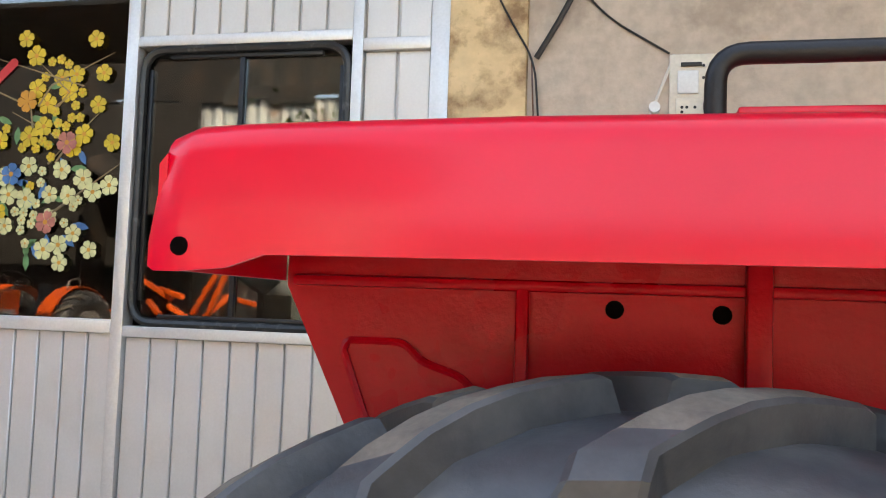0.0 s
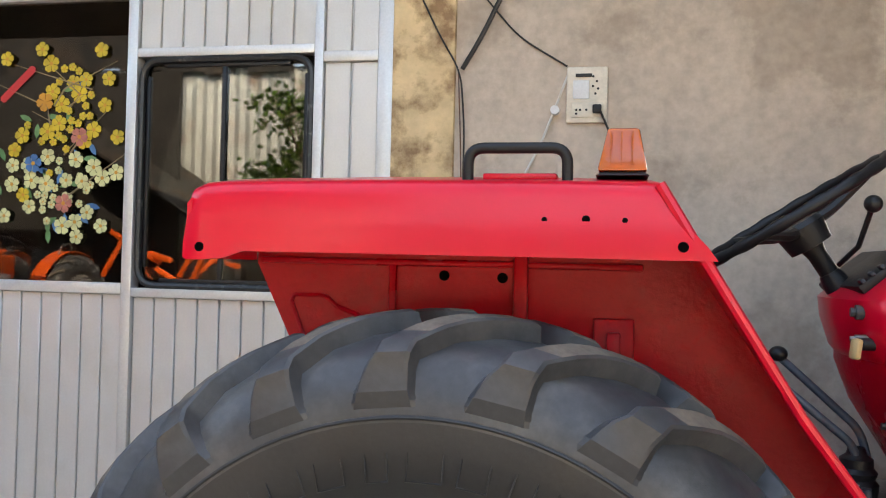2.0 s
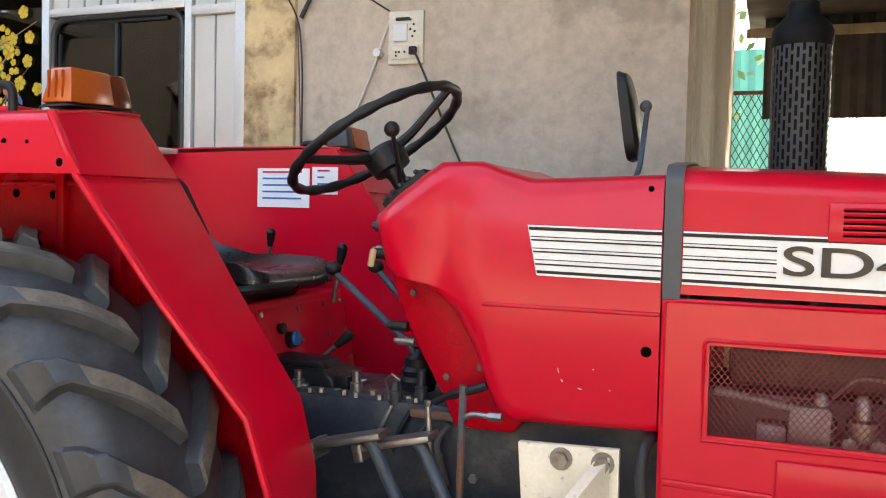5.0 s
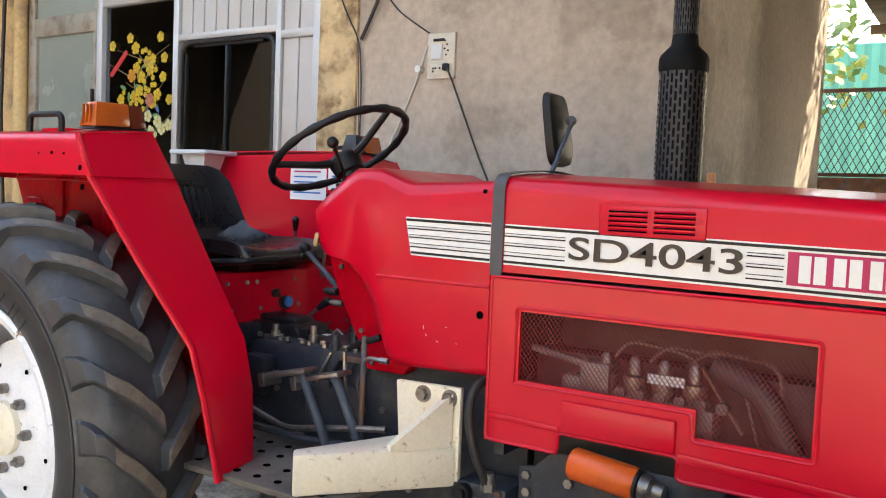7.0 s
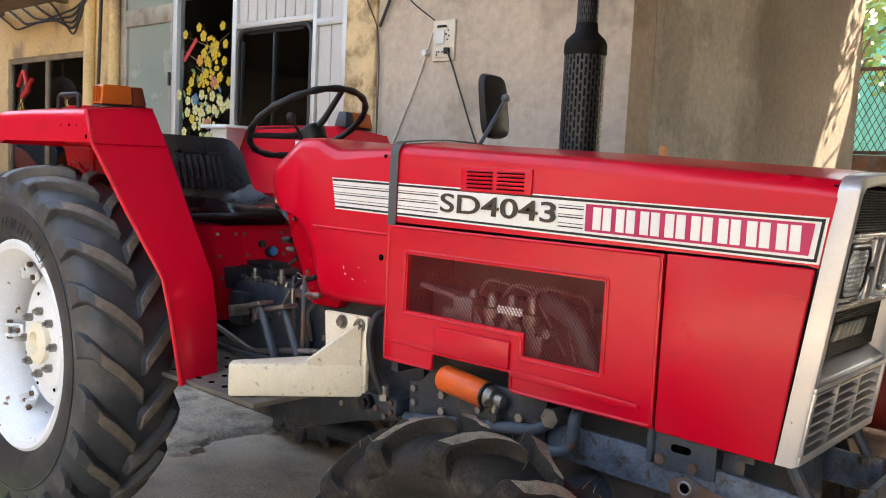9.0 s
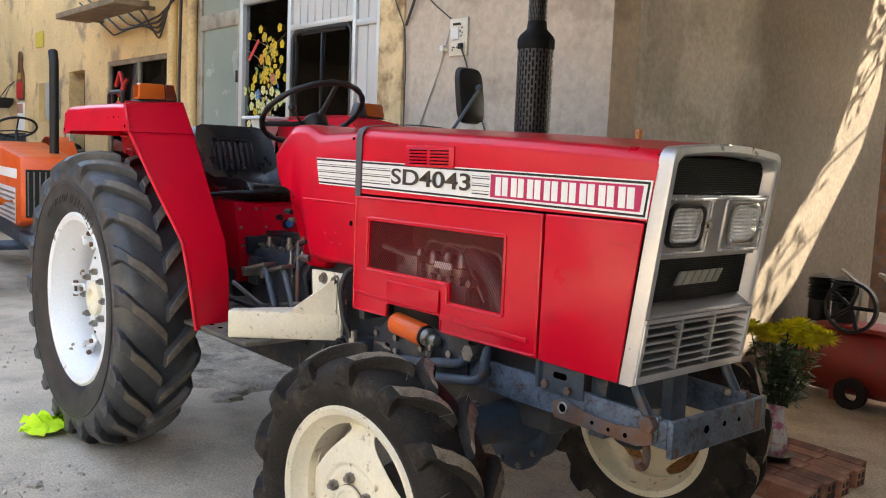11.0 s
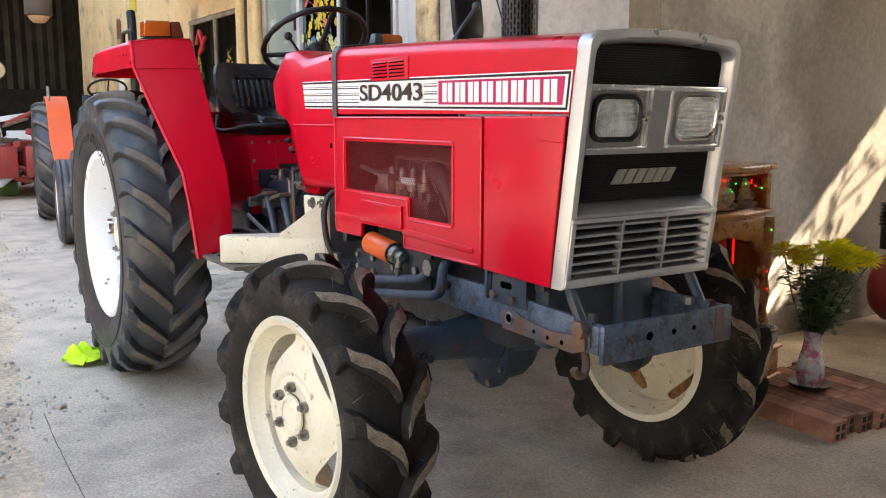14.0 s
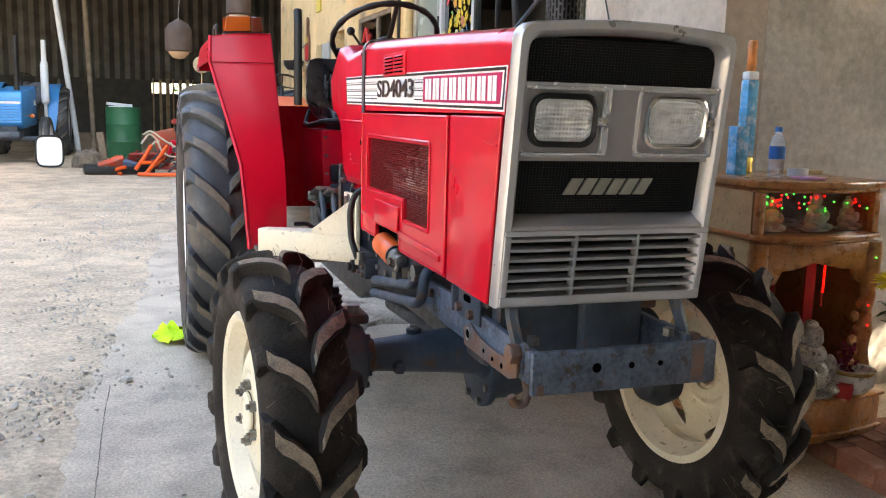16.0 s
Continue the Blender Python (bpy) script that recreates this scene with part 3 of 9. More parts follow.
pane("pane", -4.92, -4.10, 1.05, 2.32, 2.91, GLASS, "", window_3)

# ---- the red tractor ----
YC = 1.46
tractor = thing("tractor", (1.1, YC, 0), "red four-wheel-drive farm tractor with white striped hood", "tractor")


def carcass(bm, prof):
    lathe(bm, [(-u, r) for u, r in prof[::-1]] + prof[1:], 80, "y")


def lug_mesh(bm, prof, side, h, width, drift, s_end, path):
    """One slanting lug at the top of the tyre, leading at the crown and fading down the sidewall."""
    def on(s):
        s = max(0.0, min(len(prof) - 1.001, s))
        i = int(s)
        f = s - i
        u, r = prof[i][0] * (1 - f) + prof[i + 1][0] * f, prof[i][1] * (1 - f) + prof[i + 1][1] * f
        du, dr = prof[i + 1][0] - prof[i][0], prof[i + 1][1] - prof[i][1]
        k = math.hypot(du, dr)
        return u, r, -dr / k, du / k
    fine = []
    for (s0, *a), (s1, *c) in zip(path, path[1:]):
        fine += [(s0 + (s1 - s0) * k, *[p + (q - p) * k for p, q in zip(a, c)]) for k in (0, 0.5)]
    fine.append(path[-1])
    rows = []
    for s, lead, hk, wk in fine:
        u, r, nu, nr = on(s)
        row = []
        for off, hh in ((-0.5 * width * wk * 1.32 - 0.003, -0.003), (-0.5 * width * wk - 0.003, h * hk * 0.88), (-0.5 * width * wk + 0.003, h * hk), (0.5 * width * wk - 0.003, h * hk), (0.5 * width * wk + 0.003, h * hk * 0.88), (0.5 * width * wk * 1.32 + 0.003, -0.003)):
            a = drift * lead + off / r
            row.append((( r + nr * hh) * math.sin(a), side * (u + nu * hh), (r + nr * hh) * math.cos(a)))
        rows.append([bm.verts.new(p) for p in row])
    for i, (a, c) in enumerate(zip(rows, rows[1:])):
        for k in range(5):
            f = bm.faces.new((a[k], a[k + 1], c[k + 1], c[k]))
            f.material_index = 1 if k == 2 and fine[i + 1][0] <= s_end else 0
    bm.faces.new(rows[0])
    bm.faces.new(rows[-1][::-1])


def add_lugs(w, prof, n, mats, *shape, phase=0.0):
    for side in (-1, 1):
        bm = B()
        lug_mesh(bm, prof, side, *shape)
        first = part("lug", bm, mats, w, m=pose(0, 0, 0, 0, phase + (180 / n if side > 0 else 0), 0), smooth=22)
        for j in range(1, n):
            again(first, w, pose(0, 0, 0, 0, phase + 360 * (j + (0.5 if side > 0 else 0)) / n, 0))


REAR_PROF = [(0, 0.672), (0.06, 0.669), (0.115, 0.658), (0.155, 0.634), (0.178, 0.59), (0.187, 0.545), (0.180, 0.47), (0.160, 0.425), (0.135, 0.40), (0.125, 0.385)]
REAR_PATH = [(0.0, 1.05, 0.9, 0.96), (0.10, 1.0, 1.0, 0.98), (1.0, 0.66, 1.0, 1.0), (2.0, 0.345, 1.0, 1.0), (2.75, 0.14, 1.0, 1.03), (3.0, 0.07, 1.0, 1.06), (3.35, 0.015, 0.72, 1.25), (4.0, -0.03, 0.36, 1.50), (4.6, -0.05, -0.06, 1.75)]
FRONT_PROF = [(0, 0.434), (0.038, 0.432), (0.076, 0.424), (0.104, 0.406), (0.122, 0.376), (0.124, 0.336), (0.105, 0.305), (0.09, 0.285), (0.082, 0.278)]
FRONT_PATH = [(0.0, 1.30, 0.85, 0.72), (0.12, 1.18, 1.0, 0.80), (0.42, 0.92, 1.0, 0.94), (0.62, 0.80, 1.0, 1.0), (1.2, 0.585, 1.0, 1.0), (2.0, 0.315, 1.0, 1.0), (2.55, 0.13, 1.0, 1.0), (2.85, 0.055, 1.0, 1.0), (3.15, 0.03, 0.86, 1.10), (3.7, 0.0, 0.52, 1.35), (4.4, -0.03, -0.05, 1.6)]


def wheel(at, mirror, rear, steer=0.0):
    """Rim and disc with tyre, hub and nuts; the outside faces -y before mirroring."""
    bm = B()
    if rear:
        # flange, barrel and inner flange
        lathe(bm, [(-0.150, 0.375), (-0.158, 0.400), (-0.150, 0.412), (-0.138, 0.405), (-0.132, 0.375), (-0.110, 0.368), (-0.060, 0.345), (0.08, 0.345), (0.128, 0.375), (0.138, 0.405), (0.150, 0.410), (0.155, 0.375), (0.13, 0.36), (0.08, 0.335), (-0.06, 0.335), (-0.11, 0.356), (-0.150, 0.375)], 72)
        w = part("wheel", bm, RIMWHITE, tractor, "white-painted steel rim with rust specks", m=None)
        bm = B()
        lathe(bm, [(-0.055, 0.06), (-0.055, 0.10), (-0.050, 0.16), (-0.040, 0.185), (-0.015, 0.215), (0.0, 0.26), (0.0, 0.27), (0.012, 0.27), (0.012, 0.21), (-0.02, 0.17), (-0.03, 0.06)], 64)
        part("disc", bm, RIMWHITE, w, m=Matrix.Identity(4))
    else:
        lathe(bm, [(-0.098, 0.268), (-0.106, 0.286), (-0.098, 0.296), (-0.088, 0.288), (-0.084, 0.262), (-0.062, 0.258), (-0.050, 0.244), (0.020, 0.240), (0.034, 0.256), (0.060, 0.262), (0.074, 0.268), (0.09, 0.288), (0.098, 0.294), (0.102, 0.268), (0.062, 0.254), (0.040, 0.248), (0.026, 0.232), (-0.054, 0.236), (-0.066, 0.250), (-0.098, 0.268)], 64)
        w = part("wheel", bm, CREAM, tractor, "cream-painted steel rim with chipped edges")
        bm = B()
        # dished disc with four crescent openings at its edge
        prof = [(-0.074, 0.045), (-0.080, 0.10), (-0.074, 0.115), (-0.080, 0.125), (-0.076, 0.145), (-0.070, 0.165), (-0.060, 0.185), (-0.048, 0.205), (-0.034, 0.225), (-0.016, 0.243), (0.0, 0.252)]
        radii, depths = [r for _, r in prof], [d for d, _ in prof]
        def dish(r, a):
            return (r * math.sin(a), float(np.interp(r, radii, depths)), r * math.cos(a))
        def half_gap(a):
            return 0.035 * max(0.0, 1 - (abs(math.degrees(a) % 90 - 45) / 31) ** 2) ** 0.6
        turns = [2 * math.pi * i / 240 for i in range(241)]
        loft(bm, [[dish(0.045 + (0.215 - half_gap(a) - 0.045) * k / 26, a) for k in range(27)] for a in turns])
        loft(bm, [[dish(0.215 + half_gap(a) + (0.252 - 0.215 - half_gap(a)) * k / 6, a) for k in range(7)] for a in turns])
        bmesh.ops.remove_doubles(bm, verts=bm.verts, dist=0.0002)
        bmesh.ops.recalc_face_normals(bm, faces=bm.faces)
        bmesh.ops.solidify(bm, geom=bm.faces[:], thickness=0.005)
        part("disc", bm, CREAM, w, m=Matrix.Identity(4))
    w.matrix_parent_inverse = tractor.matrix_basis.inverted()
    w.matrix_basis = pose(*at, 0, 0, steer) @ Matrix.Diagonal((1, -1 if mirror else 1, 1, 1))
    I = Matrix.Identity(4)
    bm = B()
    if rear:
        carcass(bm, REAR_PROF)
        for f_ in bm.faces:
            c_ = f_.calc_center_median()
            f_.material_index = 1 if math.hypot(c_.x, c_.z) < 0.545 else 0
        part("tyre", bm, [RUBBER, RUBBER_WALL], w, "worn black lugged rear tyre, dusty", m=I, smooth=42)
        bm = B()
        sweep(bm, [(0.552 * math.sin(a), -0.1865, 0.552 * math.cos(a)) for a in [2 * math.pi * i / 96 for i in range(96)]], 0.0035, 6, closed=True)
        part("shoulder_ring", bm, RUBBER_WALL, w, "raised ring round the tyre sidewall", m=I)
        add_lugs(w, REAR_PROF, 21, [RUBBER, LUGTOP_GREY], 0.034, 0.048, 0.27, 2.4, REAR_PATH, phase=12.0)
        bm = B()
        lathe(bm, [(-0.03, 0.085), (-0.075, 0.085), (-0.082, 0.07), (-0.085, 0.045), (-0.060, 0.04), (-0.060, 0.001)], 32)
        part("hub", bm, CREAM, w, "cream wheel hub", m=I)
        n, rr, y0, nr = 8, 0.125, -0.055, 0.017
        bm = B()
        bolt(bm, (0, 0, 0), (0, -1, 0), nr, 0.022)
        rod(bm, (0, -0.02, 0), (0, -0.034, 0), 0.009, seg=8)
        nut = part("nut", bm, STEEL, w, m=Matrix.Translation((0, y0, rr)))
        for k in range(1, n):
            a = 2 * math.pi * k / n
            again(nut, w, Matrix.Translation((rr * math.sin(a), y0, rr * math.cos(a))))
        for k in range(8):
            bm = B()
            rod(bm, (0, -0.0235, 0), (0, -0.0205, 0), 0.0075, seg=12)
            a = 2 * math.pi * (k + 0.5) / 8
            part("disc_hole", bm, HOLE, w, m=pose(0.197 * math.sin(a), -0.013, 0.197 * math.cos(a)), smooth=0)
        bm = B()
        box(bm, -0.028, 0.028, -0.026, -0.014, 0.258, 0.325)
        box(bm, -0.028, -0.016, -0.062, -0.014, 0.285, 0.347)
        box(bm, 0.016, 0.028, -0.062, -0.014, 0.285, 0.347)
        clip = part("rim_clip", bm, [RIMWHITE], w, "chipped white rim lug with rusty bolts", bevel=0.005, m=pose(0, 0, 0, 0, 30, 0))
        bm = B()
        rod(bm, (-0.034, -0.045, 0.322), (0.034, -0.045, 0.322), 0.007, seg=10)
        bolt(bm, (0.028, -0.045, 0.322), (1, 0, 0), 0.013, 0.011)
        bolt(bm, (-0.028, -0.045, 0.322), (-1, 0, 0), 0.013, 0.011)
        bolt(bm, (0, -0.026, 0.278), (0, -1, 0), 0.012, 0.012)
        pin = part("clip_bolt", bm, RUST, clip, "rusty clip bolts", m=I)
        for k in range(1, 6):
            c_ = again(clip, w, pose(0, 0, 0, 0, 30 + 60 * k, 0))
            again(pin, c_, I)
        # faint raised outlines where the maker's letters stand on the sidewall
        for k in range(9):
            bm = B()
            q = Matrix.Rotation(-0.60 + 0.155 * k, 4, "Y") @ Matrix.Translation((0, -0.1850, 0.482))
            hw = 0.017 + 0.005 * ((k * 5) % 3)
            line = ((-hw, -0.024), (-hw, 0.024), (hw, 0.024), (hw, -0.024))
            sweep(bm, [q @ Vector((x, 0.004 * z / 0.02, z)) for x, z in line], 0.0018, 6, closed=True)
            part("sidewall_mark", bm, RUBBER_WALL, w, "faint raised block on the tyre sidewall", m=I)
    else:
        carcass(bm, FRONT_PROF)
        part("tyre", bm, RUBBER_NEW, w, "black deep-lugged front tyre with dusty lugs", m=I, smooth=42)
        add_lugs(w, FRONT_PROF, 14, [RUBBER_NEW, LUGTOP], 0.036, 0.044, 0.25, 2.6, FRONT_PATH)
        # fine moulding hairs left on the rubber
        bm = B()
        rh = random.Random(3)
        for k in range(110):
            a, u = rh.uniform(0, 6.283), rh.choice((-1, 1)) * rh.uniform(0.03, 0.125)
            r0 = 0.46 if abs(u) < 0.09 else 0.42
            p0 = Vector((r0 * math.sin(a), u, r0 * math.cos(a)))
            d = Vector((math.sin(a + rh.uniform(-0.5, 0.5)), rh.uniform(-0.5, 0.5), math.cos(a + rh.uniform(-0.5, 0.5)))) * rh.uniform(0.012, 0.03)
            sweep(bm, [p0 - d * 0.6, p0 + d], [0.0011, 0.0006], 3)
        tagged(part("moulding_hairs", bm, LUGTOP, w, "fine rubber hairs on the tread", smooth=0, m=I), kind="stuff")
        bm = B()
        lathe(bm, [(-0.060, 0.062), (-0.090, 0.060), (-0.096, 0.050), (-0.096, 0.046), (-0.092, 0.044), (-0.092, 0.001)], 32)
        hub_ = part("hub", bm, CREAM, w, "cream hub cap", m=I)
        bm = B()
        sweep(bm, [(0.0605 * math.sin(a), -0.0815, 0.0605 * math.cos(a)) for a in [2 * math.pi * i / 48 for i in range(48)]], 0.0022, 6, closed=True)
        part("hub_seal", bm, RUST, hub_, "dark greasy ring round the hub cap", m=I)
        bm = B()
        bolt(bm, (0, 0, 0), (0, -1, 0), 0.016, 0.02)
        rod(bm, (0, -0.018, 0), (0, -0.03, 0), 0.009, seg=8)
        nut = part("nut", bm, STEEL, w, m=Matrix.Translation((0, -0.076, 0.084)))
        for k in range(1, 6):
            a = 2 * math.pi * k / 6
            again(nut, w, Matrix.Translation((0.084 * math.sin(a), -0.076, 0.084 * math.cos(a))))
    return w


wheel((0.03, 0.755, 0.700), False, True)
wheel((0.03, 2 * YC - 0.755, 0.700), True, True)
wheel((2.20, 0.745, 0.408), False, False, 5.5)
wheel((2.20, 2 * YC - 0.745, 0.408), True, False, 5.5)


# hood: skin with rounded shoulders, lofted along x
def hood_section(x, z_bot, z_side, z_top, half, r=0.045):
    pts = [(x, YC - half, z_bot)]
    for i in range(7):
        a = math.pi / 2 * i / 6
        pts.append((x, YC - half + r - r * math.cos(a), z_side - r + r * math.sin(a)))
    for i in range(1, 8):
        k = i / 8
        pts.append((x, YC - half + r + (2 * half - 2 * r) * k, z_side + (z_top - z_side) * math.sin(math.pi * k)))
    for i in range(7):
        a = math.pi / 2 * (1 - i / 6)
        pts.append((x, YC + half - r + r * math.cos(a), z_side - r + r * math.sin(a)))
    pts.append((x, YC + half, z_bot))
    return pts


bm = B()
sheet(bm, [hood_section(1.492, 1.285, 1.535, 1.552, 0.288), hood_section(2.2, 1.284, 1.510, 1.530, 0.287), hood_section(2.79, 1.284, 1.482, 1.505, 0.283)], 0.006)
hood = part("hood", bm, RED, tractor, "glossy red hood with white stripes", bevel=0.0)
# slanted front end of the hood
bm = B()
loft(bm, [hood_section(2.79, 1.284, 1.482, 1.505, 0.283), [(p[0] + 0.024 + 0.034 * (p[2] - 1.284) / 0.2, p[1], p[2] - 0.005) for p in hood_section(2.79, 1.284, 1.480, 1.503, 0.283)]])
part("hood_nose", bm, RED, tractor)
# decal bands on both sides of the hood: white ground, fine lines, magenta field
def fall(x):
    """The band rides higher at the cowl than at the nose."""
    return 0.0150 - 0.0128 * (x - 1.5)
def band(name, x0, x1, v0, v1, m_, lift, parent, side, slant0=0.0, slant1=0.0, yb=0.288):
    """A strip of the decal band between the shares v0 and v1 of its height."""
    bb = B()
    def at(x, v, k):
        return (x, YC + side * (yb - 0.005 * max(0.0, (x - 1.5) / 1.3) + k), 1.290 + fall(x) + 0.105 * v)
    c = [(x0 + slant0 * (1 - v0), v0), (x1 + slant1 * (1 - v0), v0), (x1 + slant1 * (1 - v1), v1), (x0 + slant0 * (1 - v1), v1)]
    quadbox(bb, [at(x, v, lift) for x, v in c] + [at(x, v, lift - 0.001) for x, v in c])
    return part(name, bb, m_, parent, smooth=0)
FINE_LINES = ((0.765, 0.782), (0.690, 0.722), (0.535, 0.552), (0.462, 0.492), (0.312, 0.329), (0.212, 0.244))
for side in (-1, 1):
    band("decal_band", 1.515, 2.828, 0.0, 1.0, WHITE, 0.002, hood, side, slant1=-0.014)
    for v0, v1 in ((0.90, 0.965), (0.045, 0.105)):
        band("decal_line", 1.515, 2.822, v0, v1, DECAL_BLACK, 0.0035, hood, side, slant1=-0.014)
    band("decal_line", 2.815, 2.822, 0.045, 0.965, DECAL_BLACK, 0.0035, hood, side, -0.014, -0.014)
    for x0, x1 in ((1.515, 1.688), (2.126, 2.205)):
        for v0, v1 in FINE_LINES:
            band("decal_line", x0, x1, v0, v1, DECAL_BLACK, 0.0035, hood, side)
    band("decal_field", 2.212, 2.802, 0.165, 0.855, MAGENTA, 0.0035, hood, side, slant1=-0.014)
    # maker's name as eight pairs of plain white bars
    for k in range(8):
        for x0 in (2.236 + 0.0688 * k, 2.266 + 0.0688 * k):
            band("decal_bar", x0, x0 + 0.024, 0.23, 0.79, WHITE, 0.005, hood, side)
text_mesh("model_number", "SD4043", 0.0790, 0.420, MODEL_BROWN, hood, pose(1.699, YC - 0.2925, 1.3325, 90, 0.6, 0))
text_mesh("model_number", "SD4043", 0.0790, 0.420, MODEL_BROWN, hood, pose(2.119, YC + 0.2925, 1.3275, 90, -0.6, 180))
# louvred vent in the hood side
bm = B()
box(bm, 1.775, 2.035, YC - 0.2935, YC - 0.280, 1.397, 1.471)
vent = part("vent", bm, RED, hood, "raised louvred vent panel", bevel=0.004)
for x0, x1 in ((1.80, 1.897), (1.913, 2.01)):
    for k in range(5):
        z = 1.407 + k * 0.0115
        bm = B()
        box(bm, x0, x1, YC - 0.2941, YC - 0.288, z, z + 0.005)
        part("louvre", bm, HOLE, vent, smooth=0)
        bm = B()
        prism(bm, [(YC - 0.2995, z + 0.004), (YC - 0.2915, z + 0.0095), (YC - 0.2915, z + 0.004)], "x", x0, x1)
        part("louvre", bm, RED, vent, smooth=0)
# rubber strap between cowl and hood
bm = B()
sec = hood_section(0, 1.275, 1.543, 1.560, 0.2945)
loft(bm, [[(x, p[1], p[2]) for p in sec] for x in (1.478, 1.513)])
bmesh.ops.recalc_face_normals(bm, faces=bm.faces)
bmesh.ops.solidify(bm, geom=bm.faces[:], thickness=0.003)
part("hood_strap", bm, STRAP, tractor, "black rubber strap over the hood joint")

# cowl round the dashboard: a side outline lofted across the tractor
def cowl_outline():
    return [(1.475, 0.996), (1.17, 0.985), (1.135, 1.005), (1.105, 1.07), (1.072, 1.155), (1.025, 1.228), (0.975, 1.266), (0.925, 1.282), (0.892, 1.287), (0.872, 1.31), (0.850, 1.38), (0.845, 1.425), (0.90, 1.475), (0.965, 1.525), (1.00, 1.548), (1.09, 1.550), (1.135, 1.532), (1.20, 1.512), (1.475, 1.523)]
def plan_bow(x, y):
    """The back of the cowl bows towards the seat in plan."""
    return -0.062 * (1 - ((y - YC) / 0.288) ** 2) * max(0.0, min(1.0, (1.2 - x) / 0.28))
def rounded_side(bm, pts, y0, y1, r, mid=0.02):
    """An outline in x and z pushed across, its rim rounded inwards by r at both flanks."""
    c = Vector((1.22, 1.26))
    rows = []
    for y, k in [(y0, 1), (y0 + r * 0.3, 0.25), (y0 + r, 0)] + [(y0 + r + (y1 - y0 - 2 * r) * i / 8, 0) for i in range(1, 8)] + [(y1 - r, 0), (y1 - r * 0.3, 0.25), (y1, 1)]:
        rows.append([(p[0] + plan_bow(p[0], y) + (c.x - p[0]) / max(0.15, (c - Vector(p)).length) * r * k * (0 if p[0] > 1.47 else 1), y, p[1] + (c.y - p[1]) / max(0.15, (c - Vector(p)).length) * r * k) for p in pts])
    vs = loft(bm, rows, closed=True)
    bm.faces.new(vs[0])
    bm.faces.new(vs[-1][::-1])
bm = B()
rounded_side(bm, cowl_outline(), YC - 0.288, YC + 0.288, 0.045)
cowl = part("cowl", bm, RED, tractor, "red dashboard cowl with white striped decal", smooth=50)
for side in (-1, 1):
    band("decal_band", 1.198, 1.474, 0.0, 1.0, WHITE, 0.0025, cowl, side, 0.022)
    for v0, v1 in ((0.90, 0.965), (0.045, 0.105), *FINE_LINES):
        band("decal_line", 1.200, 1.474, v0, v1, DECAL_BLACK, 0.004, cowl, side, 0.022)
bm = B()
box(bm, 1.10, 1.475, YC - 0.2935, YC - 0.284, 1.237, 1.246)
part("crease", bm, RED, cowl, bevel=0.004, seg=3)
for z, r in ((1.165, 0.011), (1.492, 0.006)):
    bm = B()
    rod(bm, (1.450, YC - 0.2895, z), (1.450, YC - 0.285, z), r)
    part("bolt_hole", bm, HOLE, cowl, smooth=0)
# paint scratches and chips on the cowl's flank
for x, z, l_, a in ((1.272, 1.112, 0.010, 75), (1.280, 1.092, 0.006, 50), (1.318, 1.078, 0.008, 20), (1.345, 1.120, 0.004, 0), (1.380, 1.080, 0.003, 30)):
    bm = B()
    box(bm, -l_ / 2, l_ / 2, -0.0006, 0.0006, -0.0007, 0.0007, m=pose(x, YC - 0.2892, z, 0, a, 0))
    part("paint_chip", bm, WHITE, cowl, "small pale paint scratch", smooth=0)
# inset dash panel behind the cowl
bm = B()
dash_pts = [(0.885, 1.40), (0.885, 1.275), (0.92, 1.18), (1.00, 1.03), (1.035, 0.948), (1.16, 0.948), (1.20, 1.00), (1.20, 1.40)]
vs = loft(bm, [[(x + plan_bow(x, y), y, z) for x, z in dash_pts] for y in [YC - 0.215 + 0.43 * i / 10 for i in range(11)]], closed=True)
bm.faces.new(vs[0])
bm.faces.new(vs[-1][::-1])
dash = part("dash_panel", bm, RED_SHADED, tractor, "red panel under the dashboard", bevel=0.008)
for x, z in ((0.912, 1.25), (0.998, 1.062), (1.078, 1.09), (1.042, 0.972)):
    bm = B()
    bolt(bm, (x, YC - 0.214, z), (0, -1, 0), 0.0085, 0.009)
    part("bolt", bm, RUST, dash, smooth=0)
# dark instrument panel on the sloping back of the cowl, with key and switches at its edge
bm = B()
q = pose(0.862, YC, 1.482, 0, -39, 0)
box(bm, -0.06, 0.075, -0.185, 0.185, -0.01, 0.012, m=q)
inst = part("instrument_panel", bm, BLACK, tractor, "black instrument panel with switches", bevel=0.006)
for k in range(5):
    bm = B()
    box(bm, -0.05 + 0.025 * k, -0.04 + 0.025 * k, -0.19, -0.16, 0.010, 0.020, m=q)
    part("rocker", bm, GEARBOX, inst, bevel=0.003)
for z, y, m_, r in ((1.40, 1.27, GEARBOX, 0.016), (1.345, 1.27, STEEL, 0.009), (1.335, 1.26, BLACK, 0.014), (1.135, 1.25, STEEL, 0.010), (1.17, 1.24, BLACK, 0.012)):
    bm = B()
    x = 0.815 + max(0, 1.30 - z) * 0.42
    rod(bm, (x + 0.03, y, z), (x - 0.012, y, z), r, seg=10)
    rod(bm, (x - 0.010, y, z), (x - 0.022, y, z), r * 0.6, seg=8)
    part("edge_switch", bm, m_, inst)
bm = B()
box(bm, -0.008, 0.008, -0.012, 0.012, -0.022, 0.022, m=pose(0.80, 1.25, 1.325, 0, 10, 30))
part("key_tag", bm, WOOD_PALE, inst, "worn tan key tag", bevel=0.006)
